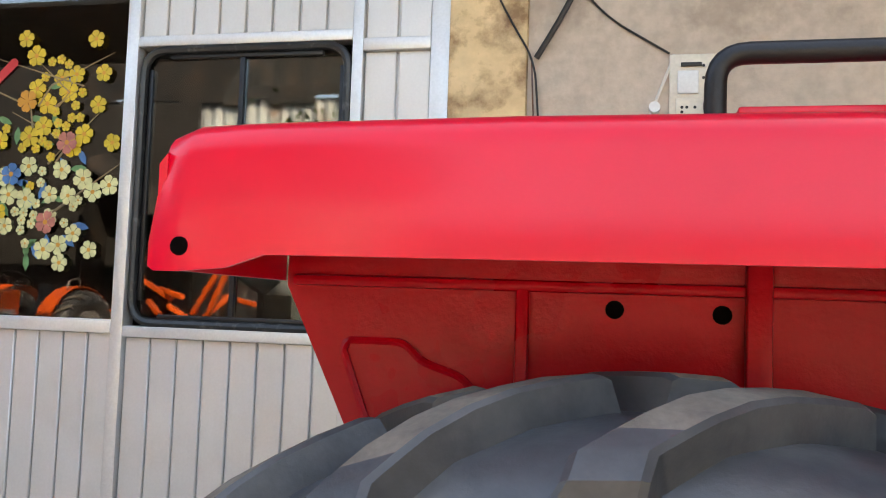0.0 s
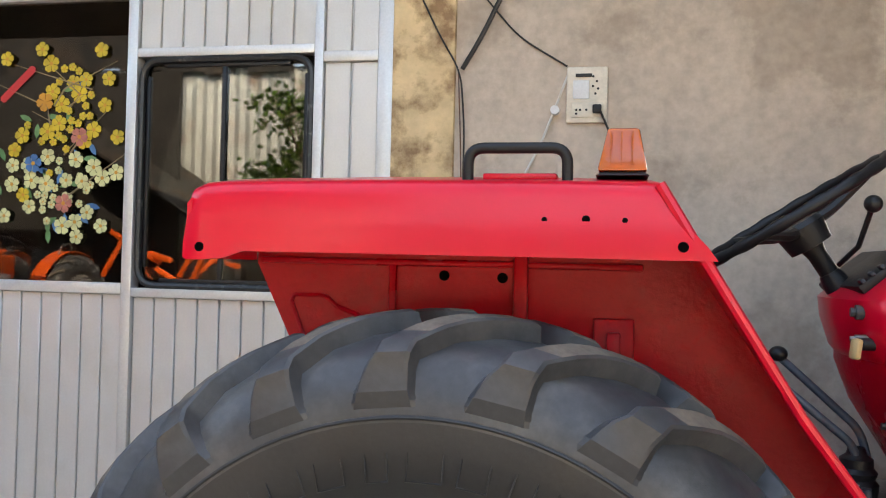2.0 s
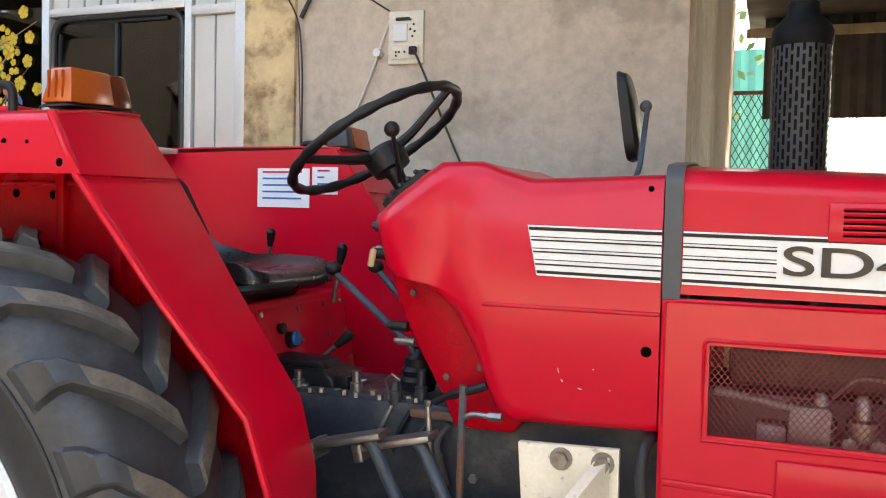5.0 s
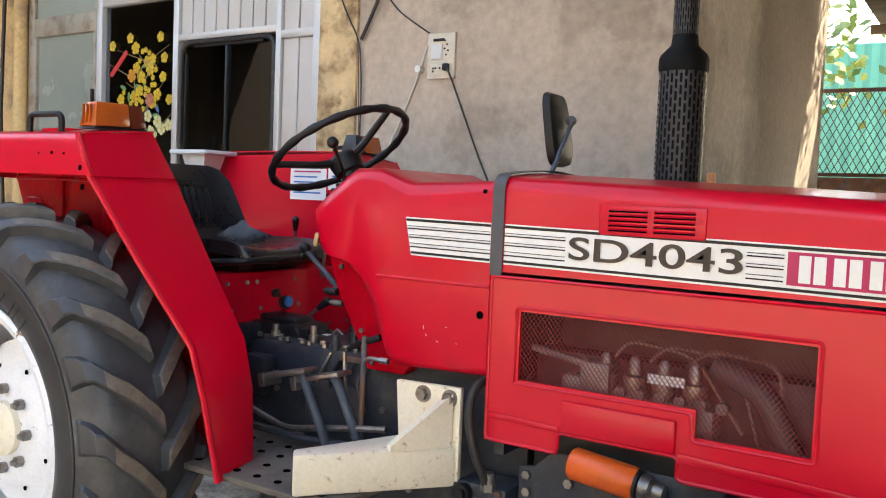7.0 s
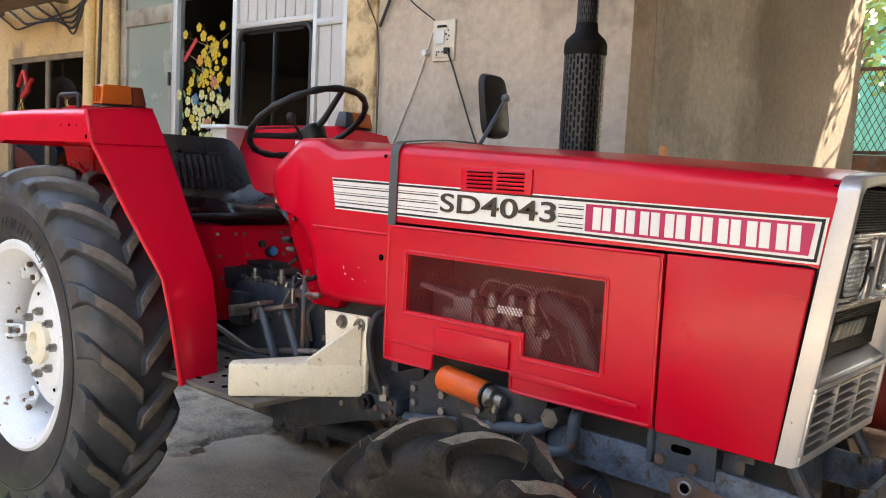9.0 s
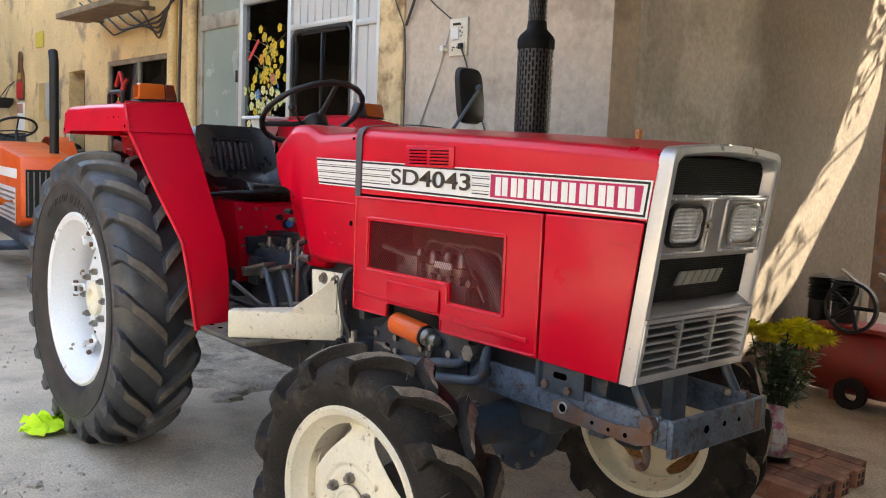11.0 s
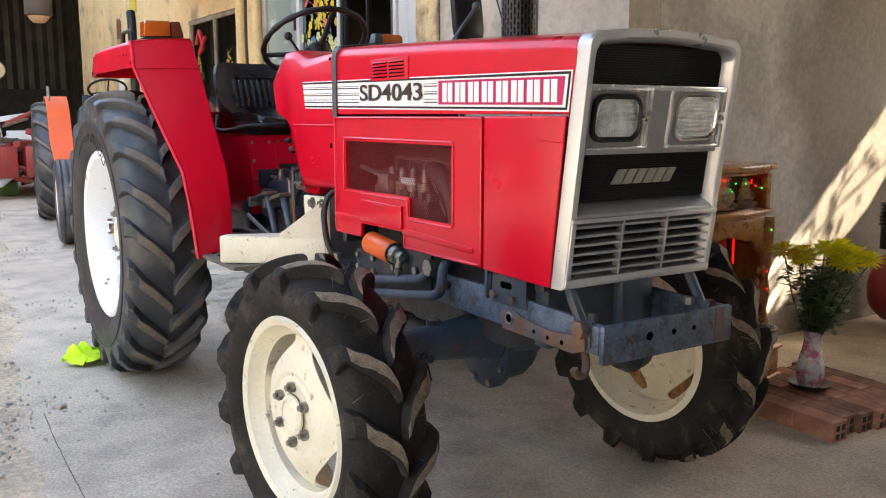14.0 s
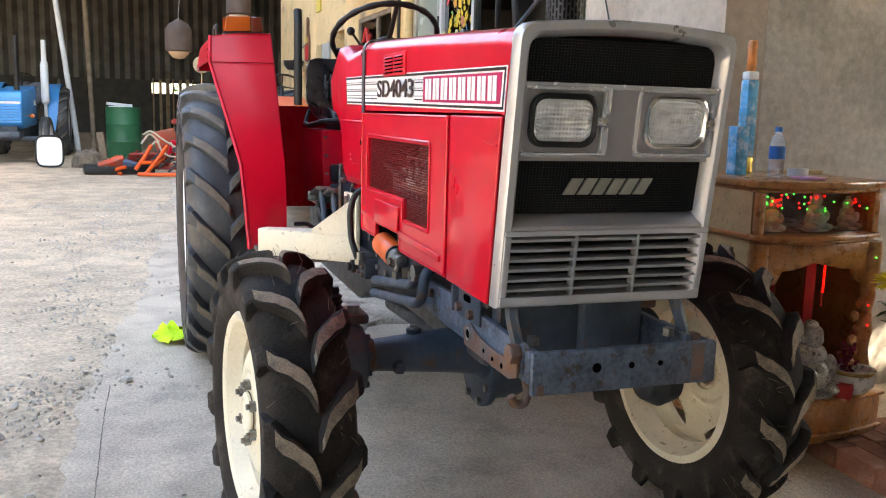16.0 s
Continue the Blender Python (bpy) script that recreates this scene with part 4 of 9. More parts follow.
# shift linkage at the foot of the cowl
bm = B()
sweep(bm, rounded([(0.985, 1.20, 1.010), (1.02, 1.19, 1.03), (1.06, 1.185, 1.045), (1.085, 1.185, 1.052), (1.11, 1.19, 1.062)], 0.01, 2), [0.008] * 3 + [0.010] * 8, 8)
link = part("shift_linkage", bm, BLACK, tractor, "black clutch lever with a rusty rod")
bm = B()
sweep(bm, [(1.060, 1.18, 1.06), (1.058, 1.18, 0.90), (1.055, 1.185, 0.76)], 0.0085, 8)
part("linkage_rod", bm, RUST, link, "rusty upright rod")
bm = B()
sweep(bm, rounded([(1.062, 1.178, 0.985), (1.08, 1.176, 1.000), (1.125, 1.178, 0.998), (1.135, 1.185, 0.998)], 0.01, 2), 0.0065, 8)
rod(bm, (1.120, 1.178, 0.998), (1.150, 1.178, 0.998), 0.010, seg=6)
part("clevis_pin", bm, STEEL, link)

# side panel under the hood with its perforated window
bm = B()
Y0 = YC - 0.289
def side_panel(y0, y1, name, mesh_y):
    bb = B()
    # the window outline splits the panel in strips
    box(bb, 1.479, 1.572, y0, y1, 0.838, 1.276)
    box(bb, 1.572, 2.285, y0, y1, 1.188, 1.276)
    box(bb, 2.285, 2.446, y0, y1, 0.832, 1.276)
    box(bb, 1.572, 1.690, y0, y1, 0.838, 1.010)
    box(bb, 1.690, 2.000, y0, y1, 0.892, 1.010)
    box(bb, 2.000, 2.035, y0, y1, 0.835, 1.010)
    box(bb, 2.035, 2.285, y0, y1, 0.835, 0.945)
    bmesh.ops.remove_doubles(bb, verts=bb.verts, dist=0.0005)
    p_ = part(name, bb, RED, tractor, "red engine side panel with a perforated window", smooth=0)
    bb = B()
    px, pz = 0.0122, 0.0078
    for r_ in range(int(0.262 / pz) + 1):
        zc = 0.936 + r_ * pz
        x0 = 2.026 if zc < 1.002 else 1.565
        n_ = int((2.292 - x0) / (px / 2))
        line = [(x0 + i_ * px / 2, zc + (0.5 * pz - 0.0005) * (1 if (i_ + r_) % 2 else -1)) for i_ in range(n_ + 1)]
        ends = [[(x, y_, z + h_) for x, z in line] for y_, h_ in ((mesh_y, -0.0011), (mesh_y, 0.0011), (mesh_y + 0.0018, 0.0011))]
        loft(bb, ends)
    tagged(part("expanded_mesh", bb, RED_MESH, p_, "dark red expanded metal mesh", smooth=0), kind="stuff")
    s = -1 if y0 < YC else 1
    ye = y0 if s < 0 else y1
    # pressed ridge under the window, and the raised rim round it
    for pts, k in (([(1.70, 0.898), (1.70, 0.978), (1.992, 0.978), (1.992, 0.898)], 0.010), ([(2.00, 0.905), (2.405, 0.888), (2.405, 0.868), (2.00, 0.880)], 0.007), ([(1.49, 0.915), (1.695, 0.910), (1.695, 0.895), (1.49, 0.900)], 0.005)):
        bb = B()
        prism(bb, pts, "y", ye, ye + s * k)
        part("pressed_ridge", bb, RED, p_, bevel=0.006, seg=3)
    rim = [(1.562, ye + s * 0.001, 1.000), (1.562, ye + s * 0.001, 1.198), (2.295, ye + s * 0.001, 1.198), (2.295, ye + s * 0.001, 0.935), (2.028, ye + s * 0.001, 0.935), (2.025, ye + s * 0.001, 1.000)]
    bb = B()
    sweep(bb, rounded(rim + [rim[0]], 0.012, 3)[:-1], 0.0045, 6, closed=True)
    part("window_rim", bb, RED, p_)
    fold = [(1.483, ye, 1.05), (1.483, ye, 1.272), (2.442, ye, 1.272), (2.442, ye, 0.838), (1.998, ye, 0.838), (1.998, ye, 0.894), (1.692, ye, 0.894), (1.692, ye, 0.842), (1.483, ye, 0.842), (1.483, ye, 1.04)]
    bb = B()
    sweep(bb, rounded(fold, 0.014, 3), 0.0048, 6, closed=True)
    part("folded_edge", bb, RED, p_)
    return p_
panel = side_panel(Y0, Y0 + 0.012, "side_panel", Y0 + 0.007)
side_panel(YC + 0.277, YC + 0.289, "side_panel", YC + 0.282)
for side in (-1, 1):
    ya, yb_ = sorted((YC + side * 0.289, YC + side * 0.277))
    bm = B()
    prism(bm, [(2.452, 0.828), (2.752, 0.822), (2.808, 1.278), (2.452, 1.278)], "y", ya, yb_)
    p_ = part("nose_panel", bm, RED, tractor, "plain red panel behind the grille", bevel=0.007, seg=3)
    bm = B()
    prism(bm, [(2.70, 1.218), (2.79, 1.212), (2.79, 1.208), (2.70, 1.214)], "y", YC + side * 0.289, YC + side * 0.2925)
    part("crease", bm, RED, p_, smooth=0)
# dark filling that closes the engine bay
bm = B()
box(bm, 1.49, 2.75, YC - 0.26, YC + 0.26, 1.20, 1.24)
box(bm, 2.66, 2.70, YC - 0.26, YC + 0.26, 0.80, 1.22)
box(bm, 1.50, 1.53, YC - 0.27, YC + 0.27, 0.80, 1.22)
part("engine_bay_tray", bm, GEARBOX, tractor, smooth=0)

# engine behind the perforated sheet and below
bm = B()
box(bm, 1.55, 2.40, YC - 0.15, YC + 0.15, 0.55, 1.08)
engine = part("engine_block", bm, ENGINE, tractor, "dark grey engine block", bevel=0.02)
bm = B()
box(bm, 1.60, 2.30, YC - 0.11, YC + 0.11, 1.08, 1.17)
part("valve_cover", bm, ENGINE, engine, bevel=0.02)
for k in range(4):
    bm = B()
    lathe(bm, [(0, 0.025), (0.03, 0.03), (0.05, 0.03), (0.055, 0.018), (0.09, 0.016), (0.10, 0.01)], 14, "z", (1.78 + k * 0.075, YC - 0.205, 1.00), cap=True)
    part("pump_valve", bm, STEEL, engine)
bm = B()
box(bm, 1.74, 2.06, YC - 0.235, YC - 0.15, 0.90, 1.00)
part("injection_pump", bm, ENGINE_PALE, engine, "pale grey injection pump", bevel=0.012)
bm = B()
box(bm, 1.90, 1.99, YC - 0.242, YC - 0.236, 1.045, 1.068)
part("maker_plate", bm, PALEBLUE, engine, "small bright metal plate", smooth=0)
for k in range(3):
    bm = B()
    sweep(bm, rounded([(1.80 + 0.09 * k, YC - 0.2, 1.09), (1.84 + 0.1 * k, YC - 0.22, 1.14), (2.0 + 0.1 * k, YC - 0.2, 1.12), (2.12 + 0.04 * k, YC - 0.2, 0.95 - 0.03 * k)], 0.05), 0.006, 6)
    part("fuel_line", bm, STEEL, engine)
bm = B()
sweep(bm, rounded([(2.05, YC - 0.2, 1.10), (2.17, YC - 0.22, 1.06), (2.24, YC - 0.215, 0.90)], 0.1), 0.032, 12)
part("radiator_hose", bm, ENGINE, engine)
bm = B()
box(bm, 1.72, 1.80, YC - 0.24, YC - 0.16, 0.98, 1.075)
box(bm, 1.66, 1.72, YC - 0.22, YC - 0.16, 0.96, 1.03)
part("governor_housing", bm, ENGINE_PALE, engine, "pale grey governor housing", bevel=0.01)
for k in range(6):
    bm = B()
    rod(bm, (1.83 + 0.05 * k, YC - 0.245, 1.01), (1.83 + 0.05 * k, YC - 0.21, 1.01), 0.014, seg=8)
    part("pump_plug", bm, ENGINE_PALE, engine)
bm = B()
rod(bm, (1.58, YC - 0.225, 1.09), (1.74, YC - 0.225, 1.065), 0.010)
part("governor_rod", bm, ENGINE_PALE, engine)

# grille: drawn flat, then raked; u across, v up, d forward of the raked plane
GX0, GZ0, RAKE = 2.800, 0.825, 0.135
def gp(u, v, d):
    return (GX0 + RAKE * (v - GZ0) + d, u, v)
def gbox(bm, u0, u1, v0, v1, d0, d1, mi=0):
    quadbox(bm, [gp(u0, v0, d0), gp(u0, v0, d1), gp(u1, v0, d1), gp(u1, v0, d0), gp(u0, v1, d0), gp(u0, v1, d1), gp(u1, v1, d1), gp(u1, v1, d0)], mi)
GL, GR = 1.178, 1.748
bm = B()
# outer shell: closed ring of front rim, lofted round the outline
def g_outline(inset, d, top):
    l_, r_, bt = GL + inset, GR - inset, 0.822 + inset
    pts = [gp(l_, bt, d), gp(l_, top - inset - 0.035, d)]
    for i in range(1, 5):
        a = math.pi / 2 * i / 4
        pts.append(gp(l_ + 0.035 - 0.035 * math.cos(a), top - inset - 0.035 + 0.035 * math.sin(a), d))
    for i in range(1, 6):
        pts.append(gp(l_ + 0.035 + (r_ - l_ - 0.07) * i / 6, top - inset + 0.014 * math.sin(math.pi * i / 6), d))
    for i in range(0, 5):
        a = math.pi / 2 * (1 - i / 4)
        pts.append(gp(r_ - 0.035 + 0.035 * math.cos(a), top - inset - 0.035 + 0.035 * math.sin(a), d))
    pts.append(gp(r_, bt, d))
    return pts
loft(bm, [g_outline(0, -0.045, 1.487), g_outline(0, -0.008, 1.487), g_outline(0.004, 0.0, 1.487), g_outline(0.020, 0.002, 1.487), g_outline(0.026, -0.004, 1.487), g_outline(0.034, -0.045, 1.489)], closed=True)
grille = part("grille", bm, SILVER, tractor, "silver plastic grille with black mesh and square lamps", smooth=35)
# back plate, cross bars, lamp panel and sill
bm = B()
gbox(bm, GL + 0.01, GR - 0.01, 0.83, 1.465, -0.060, -0.050)
part("back_plate", bm, MESHBLACK, grille, smooth=0)
bm = B()
for a, c, e, f in ((1.20, 1.726, 1.322, 1.352), (1.20, 1.726, 1.178, 1.222), (1.20, 1.236, 1.222, 1.322), (1.384, 1.537, 1.222, 1.322), (1.685, 1.726, 1.222, 1.322)):
    gbox(bm, a, c, e, f, -0.05, -0.018)
lamp_panel = part("lamp_panel", bm, SILVER_DARK, grille, "dull silver panel round the headlamps", smooth=0)
# the cross bar's highlight is put into its brighter silver
bm = B()
gbox(bm, 1.20, 1.726, 1.345, 1.358, -0.05, -0.006)
part("cross_bar", bm, TRIM_BRIGHT, grille, bevel=0.004)
bm = B()
quadbox(bm, [gp(1.188, 1.010, -0.05), gp(1.188, 1.010, -0.002), gp(1.738, 1.010, -0.002), gp(1.738, 1.010, -0.05), gp(1.205, 1.052, -0.05), gp(1.188, 1.022, -0.002), gp(1.738, 1.022, -0.002), gp(1.72, 1.052, -0.05)])
part("sill", bm, SILVER_DARK, grille, bevel=0.004)
for v0, v1 in ((1.360, 1.458), (1.052, 1.178)):
    bm = B()
    gbox(bm, 1.205, 1.722, v0, v1, -0.052, -0.040)
    p_ = part("black_mesh", bm, MESHBLACK, grille, "black mesh insert", smooth=0)
    bm = B()
    n = int((v1 - v0) / 0.0065)
    for i in range(n):
        v = v0 + 0.003 + i * 0.0065
        gbox(bm, 1.206, 1.721, v, v + 0.0022, -0.040, -0.0375)
    nu = 62
    for i in range(nu):
        u = 1.208 + i * 0.0083
        gbox(bm, u, u + 0.0022, v0, v1, -0.040, -0.038)
    tagged(part("wire_mesh", bm, BLACK, p_, smooth=0), kind="stuff")
# headlamps in black bezels with silver trim brackets
for u0, u1 in ((1.222, 1.398), (1.525, 1.697)):
    uc, vc = (u0 + u1) / 2, 1.272
    def rr_loop(hw, hh, d, r, n=5):
        pts = []
        for cx_, cz_, a0 in ((1, 1, 0), (-1, 1, 90), (-1, -1, 180), (1, -1, 270)):
            for i in range(n + 1):
                a = radians(a0 + 90 * i / n)
                pts.append(gp(uc + cx_ * (hw - r) + r * math.cos(a), vc + cz_ * (hh - r) + r * math.sin(a), d))
        return pts
    bm = B()
    loft(bm, [rr_loop(0.086, 0.062, -0.02, 0.036), rr_loop(0.086, 0.062, -0.006, 0.036), rr_loop(0.081, 0.057, -0.003, 0.034), rr_loop(0.074, 0.049, -0.010, 0.028), rr_loop(0.072, 0.047, -0.03, 0.026)], closed=True)
    lamp = part("headlamp", bm, BLACK if u0 < 1.4 else CHROME, grille, "rectangular headlamp with a black rubber bezel" if u0 < 1.4 else "rectangular headlamp with a bare chrome rim")
    bm = B()
    vs = loft(bm, [rr_loop(0.073, 0.048, -0.026, 0.026), rr_loop(0.066, 0.043, -0.034, 0.024), rr_loop(0.052, 0.034, -0.042, 0.022), rr_loop(0.032, 0.024, -0.048, 0.020), rr_loop(0.013, 0.013, -0.050, 0.0129), rr_loop(0.012, 0.012, -0.034, 0.0119)], closed=True)
    bm.faces.new(vs[-1])
    part("reflector", bm, REFLECTOR, lamp, "bright lamp reflector")
    bm = B()
    rows = []
    for i in range(33):
        u = -0.073 + 0.146 * i / 32
        k_ = max(0.0, abs(u) - 0.046) / 0.027
        hh_ = 0.022 + 0.026 * math.sqrt(max(0.0, 1 - k_ * k_))
        rows.append([gp(uc + u, vc - hh_ + 2 * hh_ * j / 18, -0.011 + 0.007 * (1 - (u / 0.073) ** 2) + 0.0010 * (i % 2) + 0.0030 * (j % 2)) for j in range(19)])
    loft(bm, rows)
    lens = part("lens", bm, LENS_CLEAR, lamp, "ribbed clear lens", smooth=0)
    lens.visible_shadow = False
    # raised rounded frame round the lamp
    bm = B()
    sweep(bm, [Vector(p) for p in rr_loop(0.104, 0.080, -0.014, 0.022)], 0.0048, 8, closed=True)
    part("lamp_frame", bm, SILVER, lamp, "raised silver frame round the headlamp")
    # trim: an open silver frame with a screw tab
    bm = B()
    t0, t1 = (u0 - 0.016, u1 + 0.028) if u0 < 1.4 else (u0 - 0.018, u1 + 0.022)
    for a, c, e, f in ((t0, t1, 1.341, 1.350), (t0, t1, 1.190, 1.199), (t1 - 0.013, t1, 1.288, 1.348), (t1 - 0.013, t1, 1.192, 1.256)):
        gbox(bm, a, c, e, f, -0.02, -0.003)
    part("lamp_trim", bm, TRIM_BRIGHT, lamp, "bright edge of the lamp bracket", bevel=0.003)
    bm = B()
    bolt(bm, gp(t1 - 0.014, 1.271, -0.01), (1, 0, 0.13), 0.008, 0.012)
    gbox(bm, t1 - 0.035, t1 - 0.006, 1.262, 1.281, -0.018, -0.008)
    part("lamp_screw", bm, CHROME, lamp)
# badge of plain slanted bars on the mesh
for k in range(6):
    bm = B()
    u = 1.338 + k * 0.0382
    v0, v1 = 1.096, 1.136
    quadbox(bm, [gp(u, v0, -0.037), gp(u, v0, -0.028), gp(u + 0.031, v0, -0.028), gp(u + 0.031, v0, -0.037), gp(u + 0.022, v1, -0.037), gp(u + 0.022, v1, -0.028), gp(u + 0.053, v1, -0.028), gp(u + 0.053, v1, -0.037)])
    part("badge_bar", bm, BADGE, grille, "slanted pale metal badge bar", bevel=0.002)
# louvres below
bm = B()
gbox(bm, 1.195, 1.735, 0.848, 1.008, -0.045, -0.036)
low = part("louvre_panel", bm, MESHBLACK, grille, "silver louvred lower grille", smooth=0)
for k in range(6):
    v = 0.862 + k * 0.0245
    bm = B()
    quadbox(bm, [gp(1.195, v + 0.004, -0.036), gp(1.195, v, -0.001), gp(1.735, v, -0.001), gp(1.735, v + 0.004, -0.036), gp(1.195, v + 0.013, -0.036), gp(1.195, v + 0.0075, -0.001), gp(1.735, v + 0.0075, -0.001), gp(1.735, v + 0.013, -0.036)])
    part("louvre", bm, LOUVRE, low, bevel=0.002)
for u in (1.375, 1.545):
    bm = B()
    gbox(bm, u - 0.004, u + 0.004, 0.85, 1.005, -0.024, 0.001)
    part("louvre_rib", bm, LOUVRE, low, bevel=0.002)
bm = B()
gbox(bm, 1.184, 1.742, 0.826, 0.850, -0.04, 0.006)
gbox(bm, 1.184, 1.742, 1.000, 1.013, -0.04, 0.007)
gbox(bm, 1.184, 1.200, 0.850, 1.000, -0.04, 0.006)
gbox(bm, 1.726, 1.742, 0.850, 1.000, -0.04, 0.006)
part("lower_frame", bm, SILVER, grille, bevel=0.003)
bm = B()
gbox(bm, 1.40, 1.45, 1.492, 1.500, -0.03, 0.0)
part("hood_catch", bm, CHROME, grille, bevel=0.002)

# fenders: cover, front band, inner wall, lamp and handle
def fender(s):
    """s: -1 on the near side, 1 mirrored."""
    def Y(y):
        return YC + s * (YC - y)
    def row(*pts):
        return [(x, Y(y), z) for x, y, z in pts]
    # outer skirt with a rounded top edge and a slanting front
    bb = B()
    rows = []
    for x, zt, zb, xo in ((-0.425, 1.585, 1.482, 0.010), (-0.415, 1.605, 1.478, 0.003), (-0.39, 1.614, 1.478, 0), (-0.345, 1.616, 1.482, 0), (-0.31, 1.617, 1.494, 0), (-0.1, 1.620, 1.494, 0), (0.2, 1.620, 1.494, 0), (0.36, 1.618, 1.493, 0), (0.380, 1.616, 1.493, 0)):
        r = [(x + (0.082 * (1.618 - zb) / 0.125 if x > 0.35 else 0.0), 0.687 + xo, zb), (x + (0.066 if x > 0.35 else 0), 0.687 + xo, zb + 0.022)]
        for i in range(6):
            a = math.pi / 2 * i / 5
            r.append((x, 0.700 + xo + 0.030 - 0.030 * math.cos(a), zt - 0.030 + 0.030 * math.sin(a)))
        r.append((x - (0.016 if x > 0.35 else 0), 0.84, zt + 0.016))
        r.append((x - (0.034 if x > 0.35 else 0), 0.985, zt + 0.024))
        rows.append(row(*r))
    sheet(bb, rows, 0.005)
    f = part("fender", bb, RED, tractor, "glossy red rear fender with bolt holes")
    # slanting front band
    bb = B()
    bands = [((0.378, 0.700, 1.612), (0.338, 0.985, 1.638)), ((0.450, 0.692, 1.490), (0.452, 0.985, 1.494)), ((0.602, 0.748, 1.252), (0.610, 0.985, 1.262)), ((0.765, 0.796, 1.035), (0.768, 0.988, 1.040)), ((0.806, 0.805, 0.90), (0.804, 0.99, 0.90)), ((0.858, 0.818, 0.672), (0.815, 0.99, 0.690))]
    sheet(bb, [row(*[tuple(Vector(a).lerp(Vector(c), k / 4) + Vector((0.006 * math.sin(math.pi * k / 4), 0, 0))) for k in range(5)]) for a, c in bands], 0.005)
    part("front_band", bb, RED, f, smooth=30)
    bb = B()
    sweep(bb, row((0.4545, 0.692, 1.490), (0.462, 0.80, 1.491), (0.463, 0.90, 1.493), (0.4575, 0.985, 1.494)), 0.0022, 6)
    part("seam", bb, RED_SHADED, f)
    bb = B()
    sweep(bb, row(*[(a[0] - 0.004, a[1] + 0.003, a[2]) for a, c in bands]), 0.009, 8)
    part("rolled_edge", bb, RED, f)
    # return of the skirt under the band and the inner wall
    bb = B()
    prism(bb, [(-0.41, 1.62), (0.332, 1.636), (0.448, 1.492), (0.606, 1.260), (0.764, 1.038), (0.802, 0.88), (0.812, 0.69), (0.62, 0.62), (0.10, 0.60), (-0.20, 1.00), (-0.33, 1.31), (-0.41, 1.475)], "y", Y(0.985), Y(0.991))
    # the near wall takes the darker red in place of shade
    wall = part("inner_wall", bb, RED_SHADED if s < 0 else RED, f, "inner fender wall in red darkened for shade" if s < 0 else "red inner fender wall", smooth=0)
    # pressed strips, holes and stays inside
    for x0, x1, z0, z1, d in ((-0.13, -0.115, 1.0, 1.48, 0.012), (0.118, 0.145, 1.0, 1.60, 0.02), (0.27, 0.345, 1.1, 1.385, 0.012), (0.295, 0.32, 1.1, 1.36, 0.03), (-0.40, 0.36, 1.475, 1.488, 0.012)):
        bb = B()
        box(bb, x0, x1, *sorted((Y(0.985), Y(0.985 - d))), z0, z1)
        part("stiffener", bb, RED_SHADED, f, bevel=0.004)
    for x, z in ((-0.020, 1.458), (0.095, 1.456)):
        bb = B()
        rod(bb, (x, Y(0.9835), z), (x, Y(0.986), z), 0.0105)
        part("wiring_hole", bb, HOLE, f, smooth=0)
    bb = B()
    outline = [(-0.335, 0.984, 1.40), (-0.33, 0.984, 1.412), (-0.26, 0.984, 1.412), (-0.24, 0.984, 1.39), (-0.19, 0.984, 1.375), (-0.17, 0.984, 1.35), (-0.20, 0.984, 1.30)]
    sweep(bb, rounded(row(*outline), 0.02, 4), 0.005, 6)
    sweep(bb, row((-0.335, 0.984, 1.40), (-0.25, 0.984, 1.18)), 0.005, 6)
    part("pressed_outline", bb, RED_SHADED, f)
    for x, z, r in ((0.410, 1.514, 0.0085), (-0.389, 1.500, 0.0085), (0.197, 1.554, 0.0045), (0.262, 1.555, 0.0065), (0.322, 1.554, 0.0045)):
        bb = B()
        rod(bb, (x, Y(0.6862 + max(0.0, z - 1.51) * 0.16), z), (x, Y(0.70), z), r)
        part("bolt_hole", bb, HOLE, f, smooth=0)
    bb = B()
    prism(bb, [(-0.42, 1.48), (-0.42, 1.575), (-0.412, 1.585), (-0.412, 1.48)], "y", *sorted((Y(0.70), Y(0.985))))
    part("rear_flange", bb, RED, f, smooth=0)
    # top plate lip and handle
    bb = B()
    sweep(bb, rounded(row((0.064, 0.746, 1.615), (0.064, 0.746, 1.675), (0.229, 0.746, 1.675), (0.229, 0.746, 1.615)), 0.028, 6), 0.0095, 10)
    part("grab_handle", bb, BLACK, f, "black tubular grab handle")
    bb = B()
    box(bb, 0.085, 0.21, *sorted((Y(0.77), Y(0.83))), 1.625, 1.636)
    part("handle_plate", bb, RED, f, bevel=0.003)
    # indicator lamp
    bb = B()
    quadbox(bb, row((0.272, 0.765, 1.632), (0.362, 0.765, 1.632), (0.362, 0.955, 1.640), (0.272, 0.955, 1.640), (0.285, 0.775, 1.640), (0.350, 0.775, 1.640), (0.350, 0.945, 1.646), (0.285, 0.945, 1.646)))
    lamp_ = part("indicator_lamp", bb, BLACK, f, "boxy indicator lamp with orange and brown lenses", bevel=0.003)
